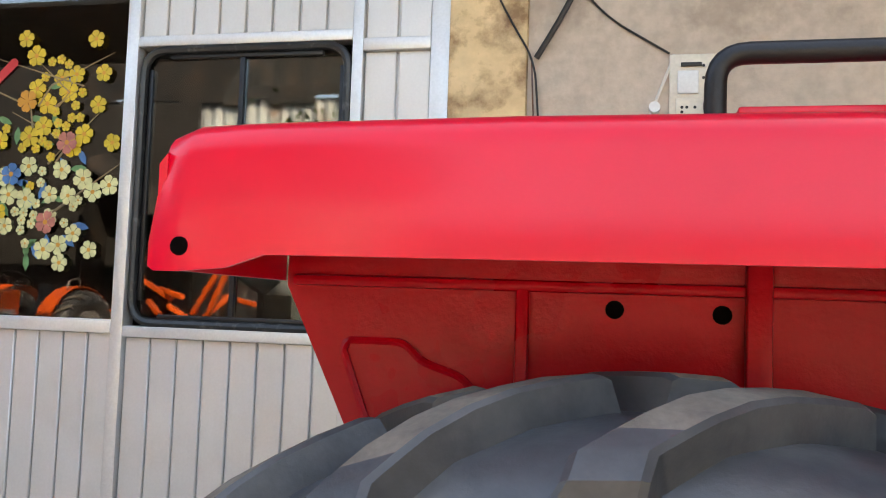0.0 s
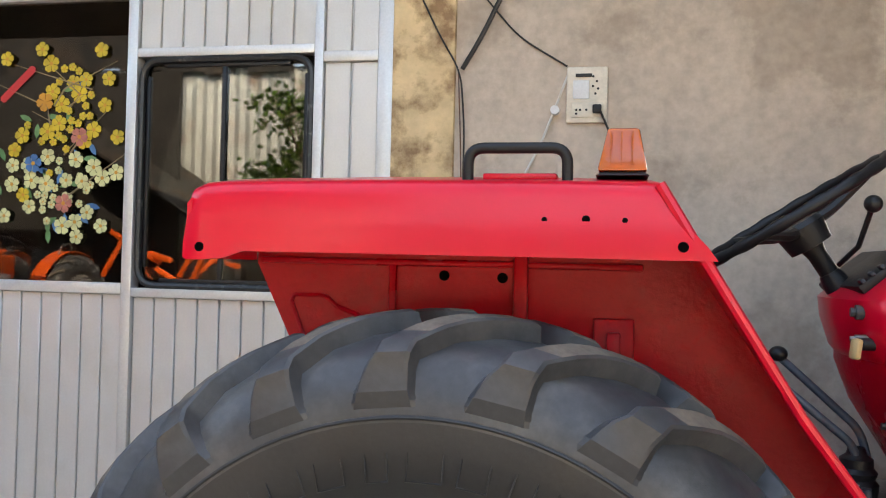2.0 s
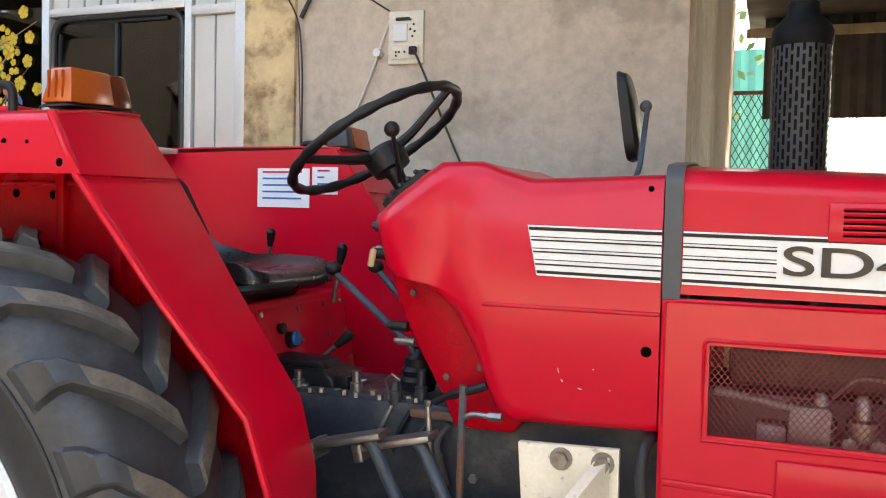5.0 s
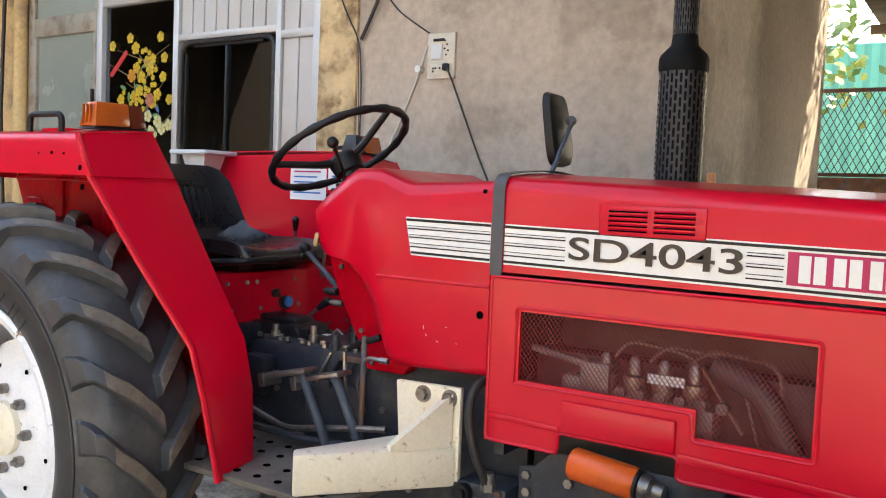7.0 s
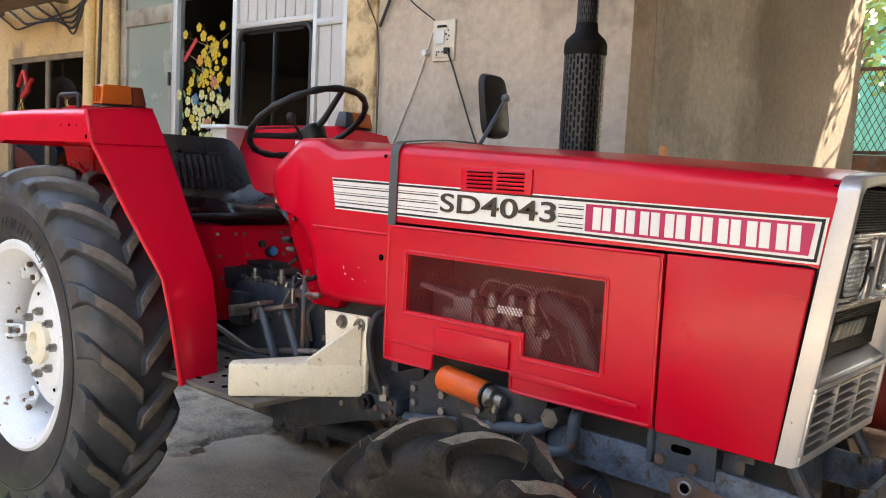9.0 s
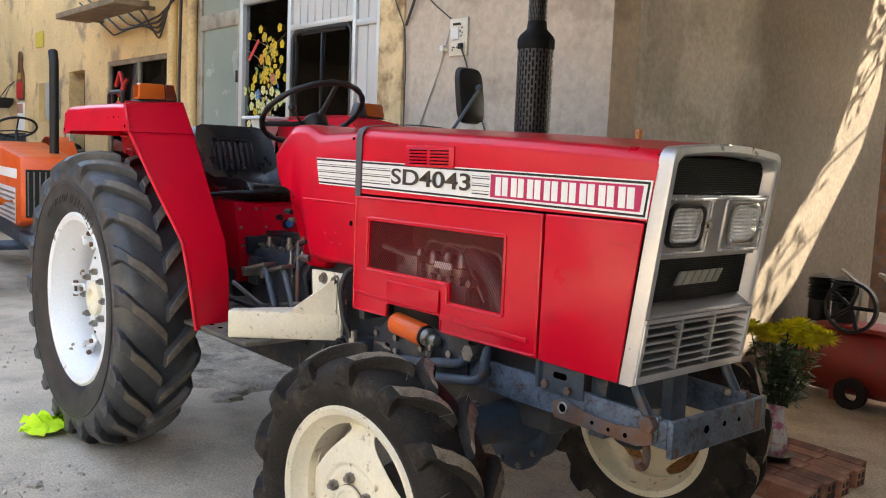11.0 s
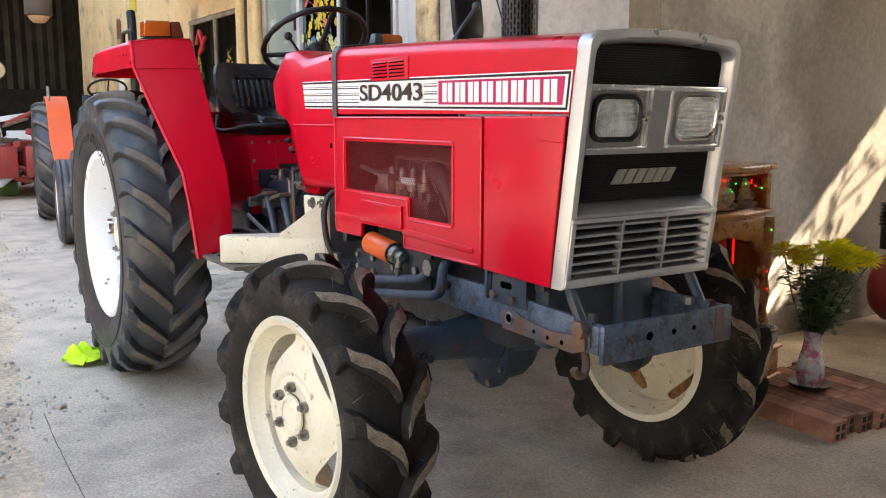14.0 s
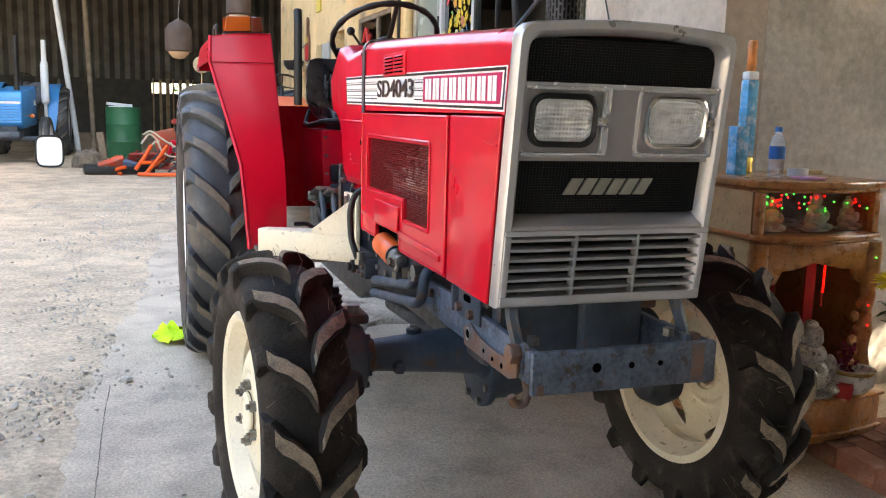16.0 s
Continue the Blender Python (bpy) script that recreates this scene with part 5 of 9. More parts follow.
    for y0, y1, m_, nm in ((0.770, 0.893, LENS_O, "orange lens"), (0.896, 0.952, LENS_B if s < 0 else LENS_D, "dark lens")):
        bb = B()
        quadbox(bb, row((0.276, y0, 1.640), (0.358, y0, 1.640), (0.358, y1, 1.645), (0.276, y1, 1.645), (0.292, y0 + (0.012 if y0 < 0.8 else 0), 1.713), (0.344, y0 + (0.012 if y0 < 0.8 else 0), 1.713), (0.344, y1 - (0.012 if y1 > 0.93 else 0), 1.715), (0.292, y1 - (0.012 if y1 > 0.93 else 0), 1.715)))
        part("lens", bb, m_, lamp_, nm, bevel=0.005)
    for x in (0.297, 0.315, 0.333):
        bb = B()
        prism(bb, [(x - 0.001, 1.65), (x + 0.001, 1.65), (x + 0.001, 1.705), (x - 0.001, 1.705)], "y", *sorted((Y(0.776), Y(0.768))))
        part("lens_rib", bb, LENS_O, lamp_, smooth=0)
    return f


fender(-1)
far_fender = fender(1)
# stickers on the far fender's wall
for x0, x1, z0, z1 in ((0.04, 0.24, 1.50, 1.60), (0.25, 0.345, 1.545, 1.605)):
    bm = B()
    box(bm, x0, x1, 1.9265, 1.9280, z0 - 0.06, z1 - 0.03)
    st = part("sticker", bm, WHITE, far_fender, "white instruction sticker with illegible lines", smooth=0)
    for k in range(5):
        bm = B()
        z = z1 - 0.045 - 0.022 * k
        if z < z0 - 0.05:
            continue
        box(bm, x0 + 0.02, x1 - 0.03 - 0.02 * (k % 2), 1.9255, 1.9264, z, z + 0.006)
        part("print_line", bm, (BLUE, MAGENTA)[k == 0], st, smooth=0)

# steering wheel and column
SWC, SWN = Vector((0.705, YC, 1.618)), Vector((-0.545, 0, 0.838))
SWX, SWY = Vector((0.838, 0, 0.545)), Vector((0, 1, 0))
bm = B()
pts = [SWC + 0.242 * (math.cos(a) * SWX + math.sin(a) * SWY) for a in [2 * math.pi * i / 72 for i in range(72)]]
sweep(bm, pts, [0.0120 + 0.0024 * ((i // 2) % 2) for i in range(72)], 10, closed=True)
steer = part("steering_wheel", bm, BLACK, tractor, "black three-spoke steering wheel")
hub_c = SWC - 0.062 * SWN
for a in (radians(0), radians(118), radians(242)):
    d = math.cos(a) * SWX + math.sin(a) * SWY
    bm = B()
    sweep(bm, rounded([hub_c + 0.02 * SWN, hub_c + 0.02 * SWN + 0.08 * d, SWC + 0.238 * d], 0.05), [0.015, 0.0145, 0.014, 0.0135, 0.013, 0.0125, 0.012, 0.011][:8], 8)
    part("spoke", bm, BLACK, steer)
bm = B()
sweep(bm, [hub_c - 0.03 * SWN, hub_c - 0.028 * SWN, hub_c + 0.022 * SWN, hub_c + 0.034 * SWN, hub_c + 0.038 * SWN], [0.035, 0.050, 0.058, 0.050, 0.02], 24)
part("hub", bm, BLACK, steer)
bm = B()
sweep(bm, [hub_c - 0.02 * SWN, hub_c - 0.05 * SWN, hub_c - 0.24 * SWN], [0.030, 0.022, 0.021], 14)
sweep(bm, [hub_c - 0.10 * SWN, hub_c - 0.12 * SWN, hub_c - 0.24 * SWN], [0.024, 0.030, 0.034], 14)
part("steering_column", bm, BLACK, tractor)
bm = B()
kn = Vector((0.835, YC - 0.19, 1.628))
sweep(bm, [(0.80, YC - 0.06, 1.50), (0.825, YC - 0.12, 1.54), kn], 0.006, 8)
bmesh.ops.create_uvsphere(bm, u_segments=16, v_segments=10, radius=0.019, matrix=Matrix.Translation(kn))
part("throttle_lever", bm, BLACK, tractor, "black hand throttle with a ball knob")

# seat
bm = B()
rows = []
for i, (x, z, hw, th) in enumerate(((0.495, 1.250, 0.16, 0.03), (0.485, 1.264, 0.19, 0.05), (0.42, 1.270, 0.215, 0.06), (0.30, 1.258, 0.225, 0.06), (0.18, 1.240, 0.23, 0.07), (0.05, 1.238, 0.23, 0.08), (-0.02, 1.262, 0.235, 0.08), (-0.055, 1.33, 0.235, 0.06), (-0.08, 1.42, 0.23, 0.05), (-0.105, 1.50, 0.222, 0.045), (-0.125, 1.548, 0.200, 0.04), (-0.135, 1.562, 0.16, 0.03))):
    back = i >= 7
    r = []
    for k in range(13):
        u = -1 + 2 * k / 12
        lift = (0.0, 0.01, 0.025, 0.04, 0.055, 0.085, 0.12, 0.085, 0.06, 0.045, 0.02, 0.01)[i] * abs(u) ** 3
        r.append((x + (lift if back else 0), YC + hw * u, z + (0 if back else lift)))
    rows.append(r)
rings = []
for i, r in enumerate(rows):
    k = max(0.0, min(1.0, (i - 4) / 4))
    off = Vector((-0.048 * k, 0, -0.045 * (1 - k) - 0.006 * k)) * (0.5 if i in (0, len(rows) - 1) else 1.0)
    rings.append(r + [tuple(Vector(p) + off) for p in reversed(r)])
vs = loft(bm, rings, closed=True)
bm.faces.new(vs[0])
bm.faces.new(vs[-1][::-1])
seat = part("seat", bm, VINYL, tractor, "black vinyl tractor seat with stitched grooves", smooth=60)
for k in range(8):
    y = YC - 0.119 + 0.034 * k
    bm = B()
    sweep(bm, [(-0.045, y, 1.325), (-0.062, y, 1.375), (-0.083, y, 1.44), (-0.092, y, 1.47)], [0.010, 0.0135, 0.0135, 0.008], 8)
    part("stitched_rib", bm, VINYL, seat)
for k in range(5):
    bm = B()
    sweep(bm, [(0.10 + 0.075 * k, YC - 0.15, 1.248 + 0.003 * k), (0.10 + 0.075 * k, YC, 1.242 + 0.004 * k), (0.10 + 0.075 * k, YC + 0.15, 1.248 + 0.003 * k)], 0.007, 6)
    part("seat_pleat", bm, VINYL, seat)
bm = B()
sweep(bm, rounded([(-0.052, YC - 0.14, 1.34), (-0.098, YC - 0.14, 1.485), (-0.098, YC + 0.14, 1.485), (-0.052, YC + 0.14, 1.34)], 0.03), 0.006, 6)
part("piping", bm, VINYL, seat)
bm = B()
sweep(bm, [(0.51, YC - 0.08, 1.238), (0.50, YC - 0.17, 1.235), (0.46, YC - 0.225, 1.23), (0.40, YC - 0.24, 1.225), (0.1, YC - 0.24, 1.20), (-0.05, YC - 0.235, 1.21), (-0.12, YC - 0.2, 1.28)], 0.012, 8)
part("seat_pan_edge", bm, BLACK, seat)
# box under the seat
bm = B()
prism(bm, [(-0.15, 0.80), (0.46, 0.80), (0.455, 0.955), (0.40, 1.185), (-0.15, 1.185)], "y", YC - 0.235, YC + 0.40)
sbox = part("seat_box", bm, RED, tractor, "red riveted box under the seat", bevel=0.008)
def on_box(z, y, d=0.0):
    """A place on the box's sloping front."""
    return Vector((0.40 + (1.185 - z) * 0.239 + d, y, z))
bm = B()
prism(bm, [(0.425, 0.975), (0.405, 1.165), (0.410, 1.165), (0.462, 0.945), (0.50, 0.945), (0.50, 0.940), (0.44, 0.940)], "y", YC - 0.10, YC + 0.38)
part("cover_plate", bm, RED, sbox, bevel=0.002)
bm = B()
prism(bm, [(0.10, 1.225), (0.10, 1.185), (0.38, 1.185), (0.42, 1.225)], "y", YC - 0.15, YC + 0.15)
part("seat_mount", bm, BLACK, sbox, bevel=0.006)
for y, z, m_, r in ((YC - 0.003, 1.105, BLACK, 0.016), (YC + 0.045, 1.072, BLUE, 0.020), (YC + 0.035, 1.070, BLACK, 0.024)):
    bm = B()
    p = on_box(z, y)
    sweep(bm, [p, p + Vector((0.02, 0, 0.004)), p + Vector((0.021, 0, 0.004))] if m_ is not BLUE else [p, p + Vector((0.027, -0.004, 0.006)), p + Vector((0.030, -0.004, 0.006))], [r, r, r * 0.8], 18)
    part("knob", bm, m_, sbox, "blue knob cap" if m_ is BLUE else "")
for y in (YC - 0.215, YC - 0.125, YC - 0.08, YC + 0.11, YC + 0.26, YC + 0.37):
    for z in (0.975, 1.06, 1.15):
        if abs(y - YC + 0.125) < 0.01 and z == 1.06:
            continue
        bm = B()
        bolt(bm, on_box(z, y), (1, 0, 0.2), 0.008, 0.008)
        part("bolt", bm, STEEL, sbox, smooth=0)
bm = B()
prism(bm, [(0.36, 0.94), (0.37, 1.00), (0.43, 1.025), (0.63, 1.025), (0.66, 1.005), (0.66, 0.94)], "y", YC - 0.12, YC + 0.04)
vb = part("control_valve", bm, BLACK, tractor, "black hydraulic control valve", bevel=0.012)
bm = B()
prism(bm, [(0.44, 1.02), (0.44, 1.045), (0.60, 1.045), (0.62, 1.02)], "y", YC - 0.09, YC + 0.01)
part("valve_cap", bm, BLACK, vb, bevel=0.008)
bm = B()
box(bm, -0.15, 0.30, 1.66, 1.92, 1.26, 1.275)
part("side_console", bm, RED_SHADED, far_fender, bevel=0.006)
# red floor bulkhead between fenders
bm = B()
box(bm, -0.16, -0.13, 0.99, 1.93, 0.75, 1.30)
part("rear_bulkhead", bm, RED_SHADED, tractor, smooth=0)

# white bracket plate behind the seat
bm = B()
box(bm, -0.52, -0.29, 1.745, 1.93, 1.618, 1.636)
bracket = part("rear_bracket", bm, PALEBLUE, tractor, "white painted bracket plate behind the seat", bevel=0.004)
bm = B()
loft(bm, [[(-0.405 + sx * w_, 1.84 + sy * d_, z) for sx, sy in ((-1, -1), (1, -1), (1, 1), (-1, 1))] for z, w_, d_ in ((1.618, 0.075, 0.060), (1.53, 0.050, 0.045), (1.22, 0.045, 0.040))], closed=True)
box(bm, -0.44, -0.13, 1.81, 1.87, 1.22, 1.28)
part("stem", bm, PALEBLUE, bracket, bevel=0.004)

# gearbox and its top works
bm = B()
prism(bm, [(-0.30, 0.45), (-0.30, 0.92), (0.42, 0.94), (0.52, 0.975), (1.00, 0.985), (1.55, 1.00), (1.55, 0.62), (1.25, 0.55), (0.9, 0.44)], "y", YC - 0.165, YC + 0.165)
gear = part("gearbox", bm, GEARBOX, tractor, "dark blue-grey gearbox housing with bolts", bevel=0.02)
for x, z0, z1, y in ((0.62, 0.93, 0.985, YC - 0.05), (0.82, 0.93, 0.985, YC - 0.02)):
    bm = B()
    box(bm, x - 0.12, x + 0.10, y - 0.10, y + 0.13, z0, z1)
    part("gear_cover", bm, GEARBOX, gear, bevel=0.01)
for k in range(16):
    bm = B()
    bolt(bm, (0.48 + 0.032 * k, YC - 0.155 + 0.03 * (k % 3 == 0), 0.977 + 0.003 * (k % 2)), (0, 0, 1), 0.0085 + 0.003 * (k % 3 == 0), 0.012)
    part("bolt", bm, STEEL, gear, smooth=0)
for k in range(9):
    bm = B()
    bolt(bm, (0.50 + 0.11 * k, YC - 0.165, 0.60 + 0.22 * (k % 2)), (0, -1, 0), 0.011, 0.010)
    part("bolt", bm, STEEL, gear, smooth=0)
bm = B()
for x0, x1, y0, y1, z0, z1 in ((0.20, 0.48, YC - 0.20, YC - 0.02, 0.93, 1.02), (0.50, 0.60, YC - 0.215, YC - 0.165, 0.80, 0.93), (0.75, 0.98, YC - 0.19, YC - 0.165, 0.58, 0.88), (0.30, 0.42, YC - 0.24, YC - 0.16, 0.72, 0.86)):
    box(bm, x0, x1, y0, y1, z0, z1)
part("valve_block", bm, GEARBOX, gear, bevel=0.014)
bm = B()
lathe(bm, [(0.955, 0.055), (0.98, 0.055), (0.985, 0.045), (1.01, 0.048), (1.02, 0.040), (1.035, 0.045), (1.045, 0.036), (1.065, 0.036), (1.075, 0.022), (1.09, 0.018)], 20, "z", (0.85, YC - 0.03, 0))
part("lever_boot", bm, BLACK, gear, "black ribbed rubber boot")
bm = B()
box(bm, 0.66, 0.70, YC - 0.13, YC - 0.08, 0.985, 1.02)
part("lever_socket", bm, BLACK, gear, bevel=0.006)
for pts, nm in (([(0.85, YC - 0.04, 1.06), (0.835, YC - 0.05, 1.10), (0.625, YC - 0.06, 1.272)], "gear lever with a round knob"), ([(0.885, YC + 0.01, 1.05), (0.87, YC + 0.02, 1.12), (0.70, YC + 0.04, 1.275)], "gear lever with a round knob")):
    bm = B()
    sweep(bm, rounded(pts, 0.03), 0.0095, 10)
    lev = part("gear_lever", bm, BLUEGREY, tractor, nm)
    bm = B()
    bmesh.ops.create_uvsphere(bm, u_segments=16, v_segments=10, radius=0.022, matrix=Matrix.Translation(Vector(pts[-1]) + Vector((-0.008, 0, 0.012))) @ Matrix.Diagonal((1, 1, 0.85, 1)))
    part("knob", bm, BLACK, lev)
for p0, p1 in (((0.44, 1.525, 0.96), (0.57, 1.558, 1.075)), ((0.50, YC + 0.16, 1.17), (0.53, YC + 0.15, 1.31)), ((0.10, 1.90, 1.20), (0.13, 1.87, 1.34))):
    bm = B()
    rod(bm, p0, p1, 0.007)
    lev = part("control_lever", bm, STEEL, tractor, "small control lever with a black grip")
    d = (Vector(p1) - Vector(p0)).normalized()
    bm = B()
    sweep(bm, [Vector(p1) - 0.03 * d, Vector(p1) - 0.01 * d, Vector(p1) + 0.02 * d, Vector(p1) + 0.03 * d], [0.009, 0.013, 0.016, 0.008], 12)
    part("grip", bm, BLACK, lev)
for x, y in ((0.60, YC - 0.06), (0.66, YC + 0.0)):
    bm = B()
    box(bm, x - 0.025, x + 0.025, y - 0.012, y + 0.012, 0.986, 0.9875)
    part("sticker", bm, PALEBLUE, gear, "small pale sticker", smooth=0)
bm = B()
sweep(bm, [(0.80, YC - 0.10, 0.985), (0.795, YC - 0.11, 1.02), (0.815, YC - 0.115, 1.035), (0.835, YC - 0.11, 1.02)], 0.003, 6)
part("wire_hook", bm, STEEL, gear)
for k, (x, y, h_) in enumerate(((0.72, YC - 0.12, 0.05), (0.90, YC - 0.13, 0.07), (0.95, YC - 0.09, 0.09), (0.56, YC - 0.13, 0.04), (0.84, YC - 0.15, 0.04))):
    bm = B()
    lathe(bm, [(0.97, 0.016), (0.985 + h_ * 0.4, 0.016), (0.985 + h_ * 0.45, 0.011), (0.985 + h_, 0.011)], 12, "z", (x, y, 0), cap=True)
    part("fitting", bm, (STEEL, GEARBOX, BLACK)[k % 3], gear)
for k in range(4):
    bm = B()
    x0 = 0.84 + 0.05 * k
    sweep(bm, rounded([(x0, YC - 0.17, 0.97 - 0.01 * k), (x0 - 0.03, YC - 0.185, 0.90), (x0 - 0.06 + 0.02 * k, YC - 0.18, 0.80)], 0.03), 0.006 + 0.002 * (k % 2), 6)
    part("control_rod", bm, (STEEL, BLACK, GEARBOX, RUST)[k], gear)
bm = B()
box(bm, 0.90, 1.06, YC - 0.20, YC - 0.18, 0.955, 0.975)
part("clevis", bm, RUST, gear, bevel=0.004)
bm = B()
sweep(bm, rounded([(0.40, 1.10, 0.72), (0.55, 1.13, 0.74), (0.85, 1.15, 0.725), (1.08, 1.17, 0.735)], 0.05), 0.012, 8)
part("linkage_bar", bm, GEARBOX, gear)
# pedals with their arms on the near side
for x, y in ((0.86, 1.14), (0.965, 1.17)):
    bm = B()
    sweep(bm, rounded([(x - 0.01, y, 0.925), (x + 0.005, y, 0.915), (x + 0.075, y, 0.78), (x + 0.10, y + 0.02, 0.70)], 0.02), 0.015, 10)
    ped = part("pedal", bm, BLUEGREY, tractor, "blue-grey brake pedal with a bare tread")
    bm = B()
    box(bm, -0.15, 0.035, -0.035, 0.035, -0.008, 0.008, m=pose(x, y, 0.935, 0, -14, 0))
    box(bm, -0.155, -0.13, -0.04, 0.04, -0.03, 0.012, m=pose(x, y, 0.935, 0, -14, 0))
    part("tread", bm, STEEL, ped, bevel=0.005)
bm = B()
sweep(bm, rounded([(0.45, 1.20, 0.80), (0.75, 1.19, 0.73), (1.0, 1.17, 0.78), (1.15, 1.18, 0.80)], 0.05), 0.010, 8)
sweep(bm, rounded([(0.97, 1.20, 1.00), (0.98, 1.20, 0.85), (1.02, 1.19, 0.75)], 0.03), 0.007, 8)
part("linkage_rod", bm, STEEL, tractor, "bare steel linkage rods")
bm = B()
sweep(bm, rounded([(1.475, 1.23, 0.99), (1.455, 1.155, 0.985), (1.450, 1.13, 0.91), (1.478, 1.13, 0.80), (1.50, 1.145, 0.745), (1.505, 1.16, 0.705)], 0.05), 0.012, 10)
part("hose", bm, CABLE, tractor, "black rubber hose in a loose loop")
# small hydraulic block that the hose runs to
bm = B()
box(bm, 1.40, 1.555, 1.165, 1.285, 0.655, 0.715)
blk = part("hydraulic_block", bm, GEARBOX, tractor, "greasy dark hydraulic block", bevel=0.010)
bm = B()
rod(bm, (1.505, 1.16, 0.755), (1.505, 1.16, 0.725), 0.016, 0.018)
bolt(bm, (1.505, 1.16, 0.707), (0, 0, 1), 0.021, 0.020)
part("hose_fitting", bm, STEEL, blk)
bm = B()
rod(bm, (1.43, 1.166, 0.686), (1.43, 1.142, 0.686), 0.026)
rod(bm, (1.43, 1.143, 0.686), (1.43, 1.128, 0.686), 0.017)
part("block_plug", bm, BLACK, blk)
for x, z in ((1.468, 0.672), (1.535, 0.672), (1.535, 0.702)):
    bm = B()
    bolt(bm, (x, 1.166, z), (0, -1, 0), 0.010, 0.010)
    part("bolt", bm, RUST, blk, smooth=0)
# footplates with punched holes
def footplate(s):
    bb = B()
    y0, y1 = sorted((YC + s * 0.62, YC + s * 0.16))
    pts = [(0.55, y0), (1.24, y0), (1.24, y1), (0.45, y1)] if s < 0 else [(0.45, y0), (1.24, y0), (1.24, y1), (0.55, y1)]
    prism(bb, pts, "z", 0.672, 0.690)
    p_ = part("footplate", bb, DUSTY_STEEL, tractor, "dusty dark steel footplate with holes", bevel=0.004)
    bb = B()
    for i in range(8):
        for j in range(5):
            x, y = 0.62 + i * 0.078 + 0.03 * (j % 2), y0 + 0.05 + j * 0.085
            lathe(bb, [(0.6895, 0.011), (0.6925, 0.011), (0.6925, 0.0001)], 10, "z", (x, y, 0))
    tagged(part("punching", bb, HOLE, p_, smooth=0), kind="stuff")
footplate(-1)
footplate(1)

# cream mounting bracket on the near side
bm = B()
prism(bm, [(1.19, 0.955), (1.405, 0.962), (1.405, 0.705), (1.21, 0.70)], "y", 1.165, 1.183)
brk = part("bracket", bm, CREAM, tractor, "chipped cream steel mounting bracket", bevel=0.004)
bm = B()
prism(bm, [(1.085, 0.865), (1.125, 0.822), (1.40, 1.163), (1.205, 1.163)], "z", 0.692, 0.802)
part("arm", bm, CREAM, brk, bevel=0.008)
bm = B()
g0, g1 = Vector((1.375, 1.165, 0)), Vector((1.28, 1.02, 0))
c = [(g0.x, g0.y, 0.80), (g1.x, g1.y, 0.80), (g1.x, g1.y, 0.815), (g0.x, g0.y, 0.945)]
loft(bm, [[Vector(p) + Vector((0.012, -0.008, 0)) for p in c], [Vector(p) - Vector((0.012, -0.008, 0)) for p in c]], closed=True)
bmesh.ops.holes_fill(bm, edges=bm.edges)
part("gusset", bm, CREAM, brk, smooth=0)
for x in (1.285, 1.372):
    bm = B()
    bolt(bm, (x, 1.165, 0.93), (0, -1, 0), 0.017, 0.018)
    rod(bm, (x, 1.166, 0.93), (x, 1.160, 0.93), 0.024)
    part("bolt", bm, STEEL, brk, smooth=30)

# exhaust: guard with slots, shoulder, stack
MX, MY = 1.731, 1.864
bm = B()
NS = 64
def guard(r, z0, z1, rows_, first):
    dz = (z1 - z0) / rows_
    vs = [[bm.verts.new((MX + r * math.cos(2 * math.pi * i / NS), MY + r * math.sin(2 * math.pi * i / NS), z0 + dz * j * 0.5)) for i in range(NS)] for j in range(rows_ * 2 + 1)]
    for j in range(rows_ * 2):
        for i in range(NS):
            k = i % 4
            slot = (k == 0 and j % 4 in (0, 1, 2)) or (k == 2 and j % 4 in (2, 3, 0))
            if not slot:
                bm.faces.new((vs[j][i], vs[j][(i + 1) % NS], vs[j + 1][(i + 1) % NS], vs[j + 1][i]))
guard(0.073, 1.50, 1.885, 21, 0)
guard(0.038, 2.00, 2.90, 40, 0)
ex = part("exhaust", bm, GUARD, tractor, "black vertical exhaust with a slotted heat guard", smooth=50)
bm = B()
lathe(bm, [(1.885, 0.073), (1.895, 0.076), (1.925, 0.076), (1.94, 0.070), (1.968, 0.042), (2.0, 0.038)], 32, "z", (MX, MY, 0))
lathe(bm, [(1.48, 0.0665), (1.90, 0.0665), (1.96, 0.031), (2.95, 0.031)], 28, "z", (MX, MY, 0))
part("silencer", bm, MESHBLACK, ex)
# mirror on its arm
bm = B()
sweep(bm, rounded([(1.32, YC + 0.27, 1.50), (1.335, YC + 0.33, 1.57), (1.33, 1.945, 1.76)], 0.02), 0.008, 8)
bmesh.ops.create_uvsphere(bm, u_segments=12, v_segments=8, radius=0.018, matrix=Matrix.Translation((1.325, 1.94, 1.752)))
mir = part("mirror", bm, BLUEGREY, tractor, "black rear-view mirror on a steel arm")
def mirror_loop(x, k):
    return [(x - 0.018 * z / 0.125, 1.925 + k * y, 1.72 + k * z) for y, z in [(0.078 * math.copysign(abs(math.cos(a)) ** 0.45, math.cos(a)), 0.128 * math.copysign(abs(math.sin(a)) ** 0.45, math.sin(a))) for a in [2 * math.pi * i / 36 for i in range(36)]]]
bm = B()
vs = loft(bm, [mirror_loop(1.268, 0.99), mirror_loop(1.272, 1.0), mirror_loop(1.295, 0.94), mirror_loop(1.305, 0.75)], closed=True)
bm.faces.new(vs[-1])
part("mirror_housing", bm, BLACK, mir)
bm = B()
bm.faces.new([bm.verts.new(p) for p in mirror_loop(1.2685, 0.97)])
part("mirror_glass", bm, CHROME, mir, smooth=0)

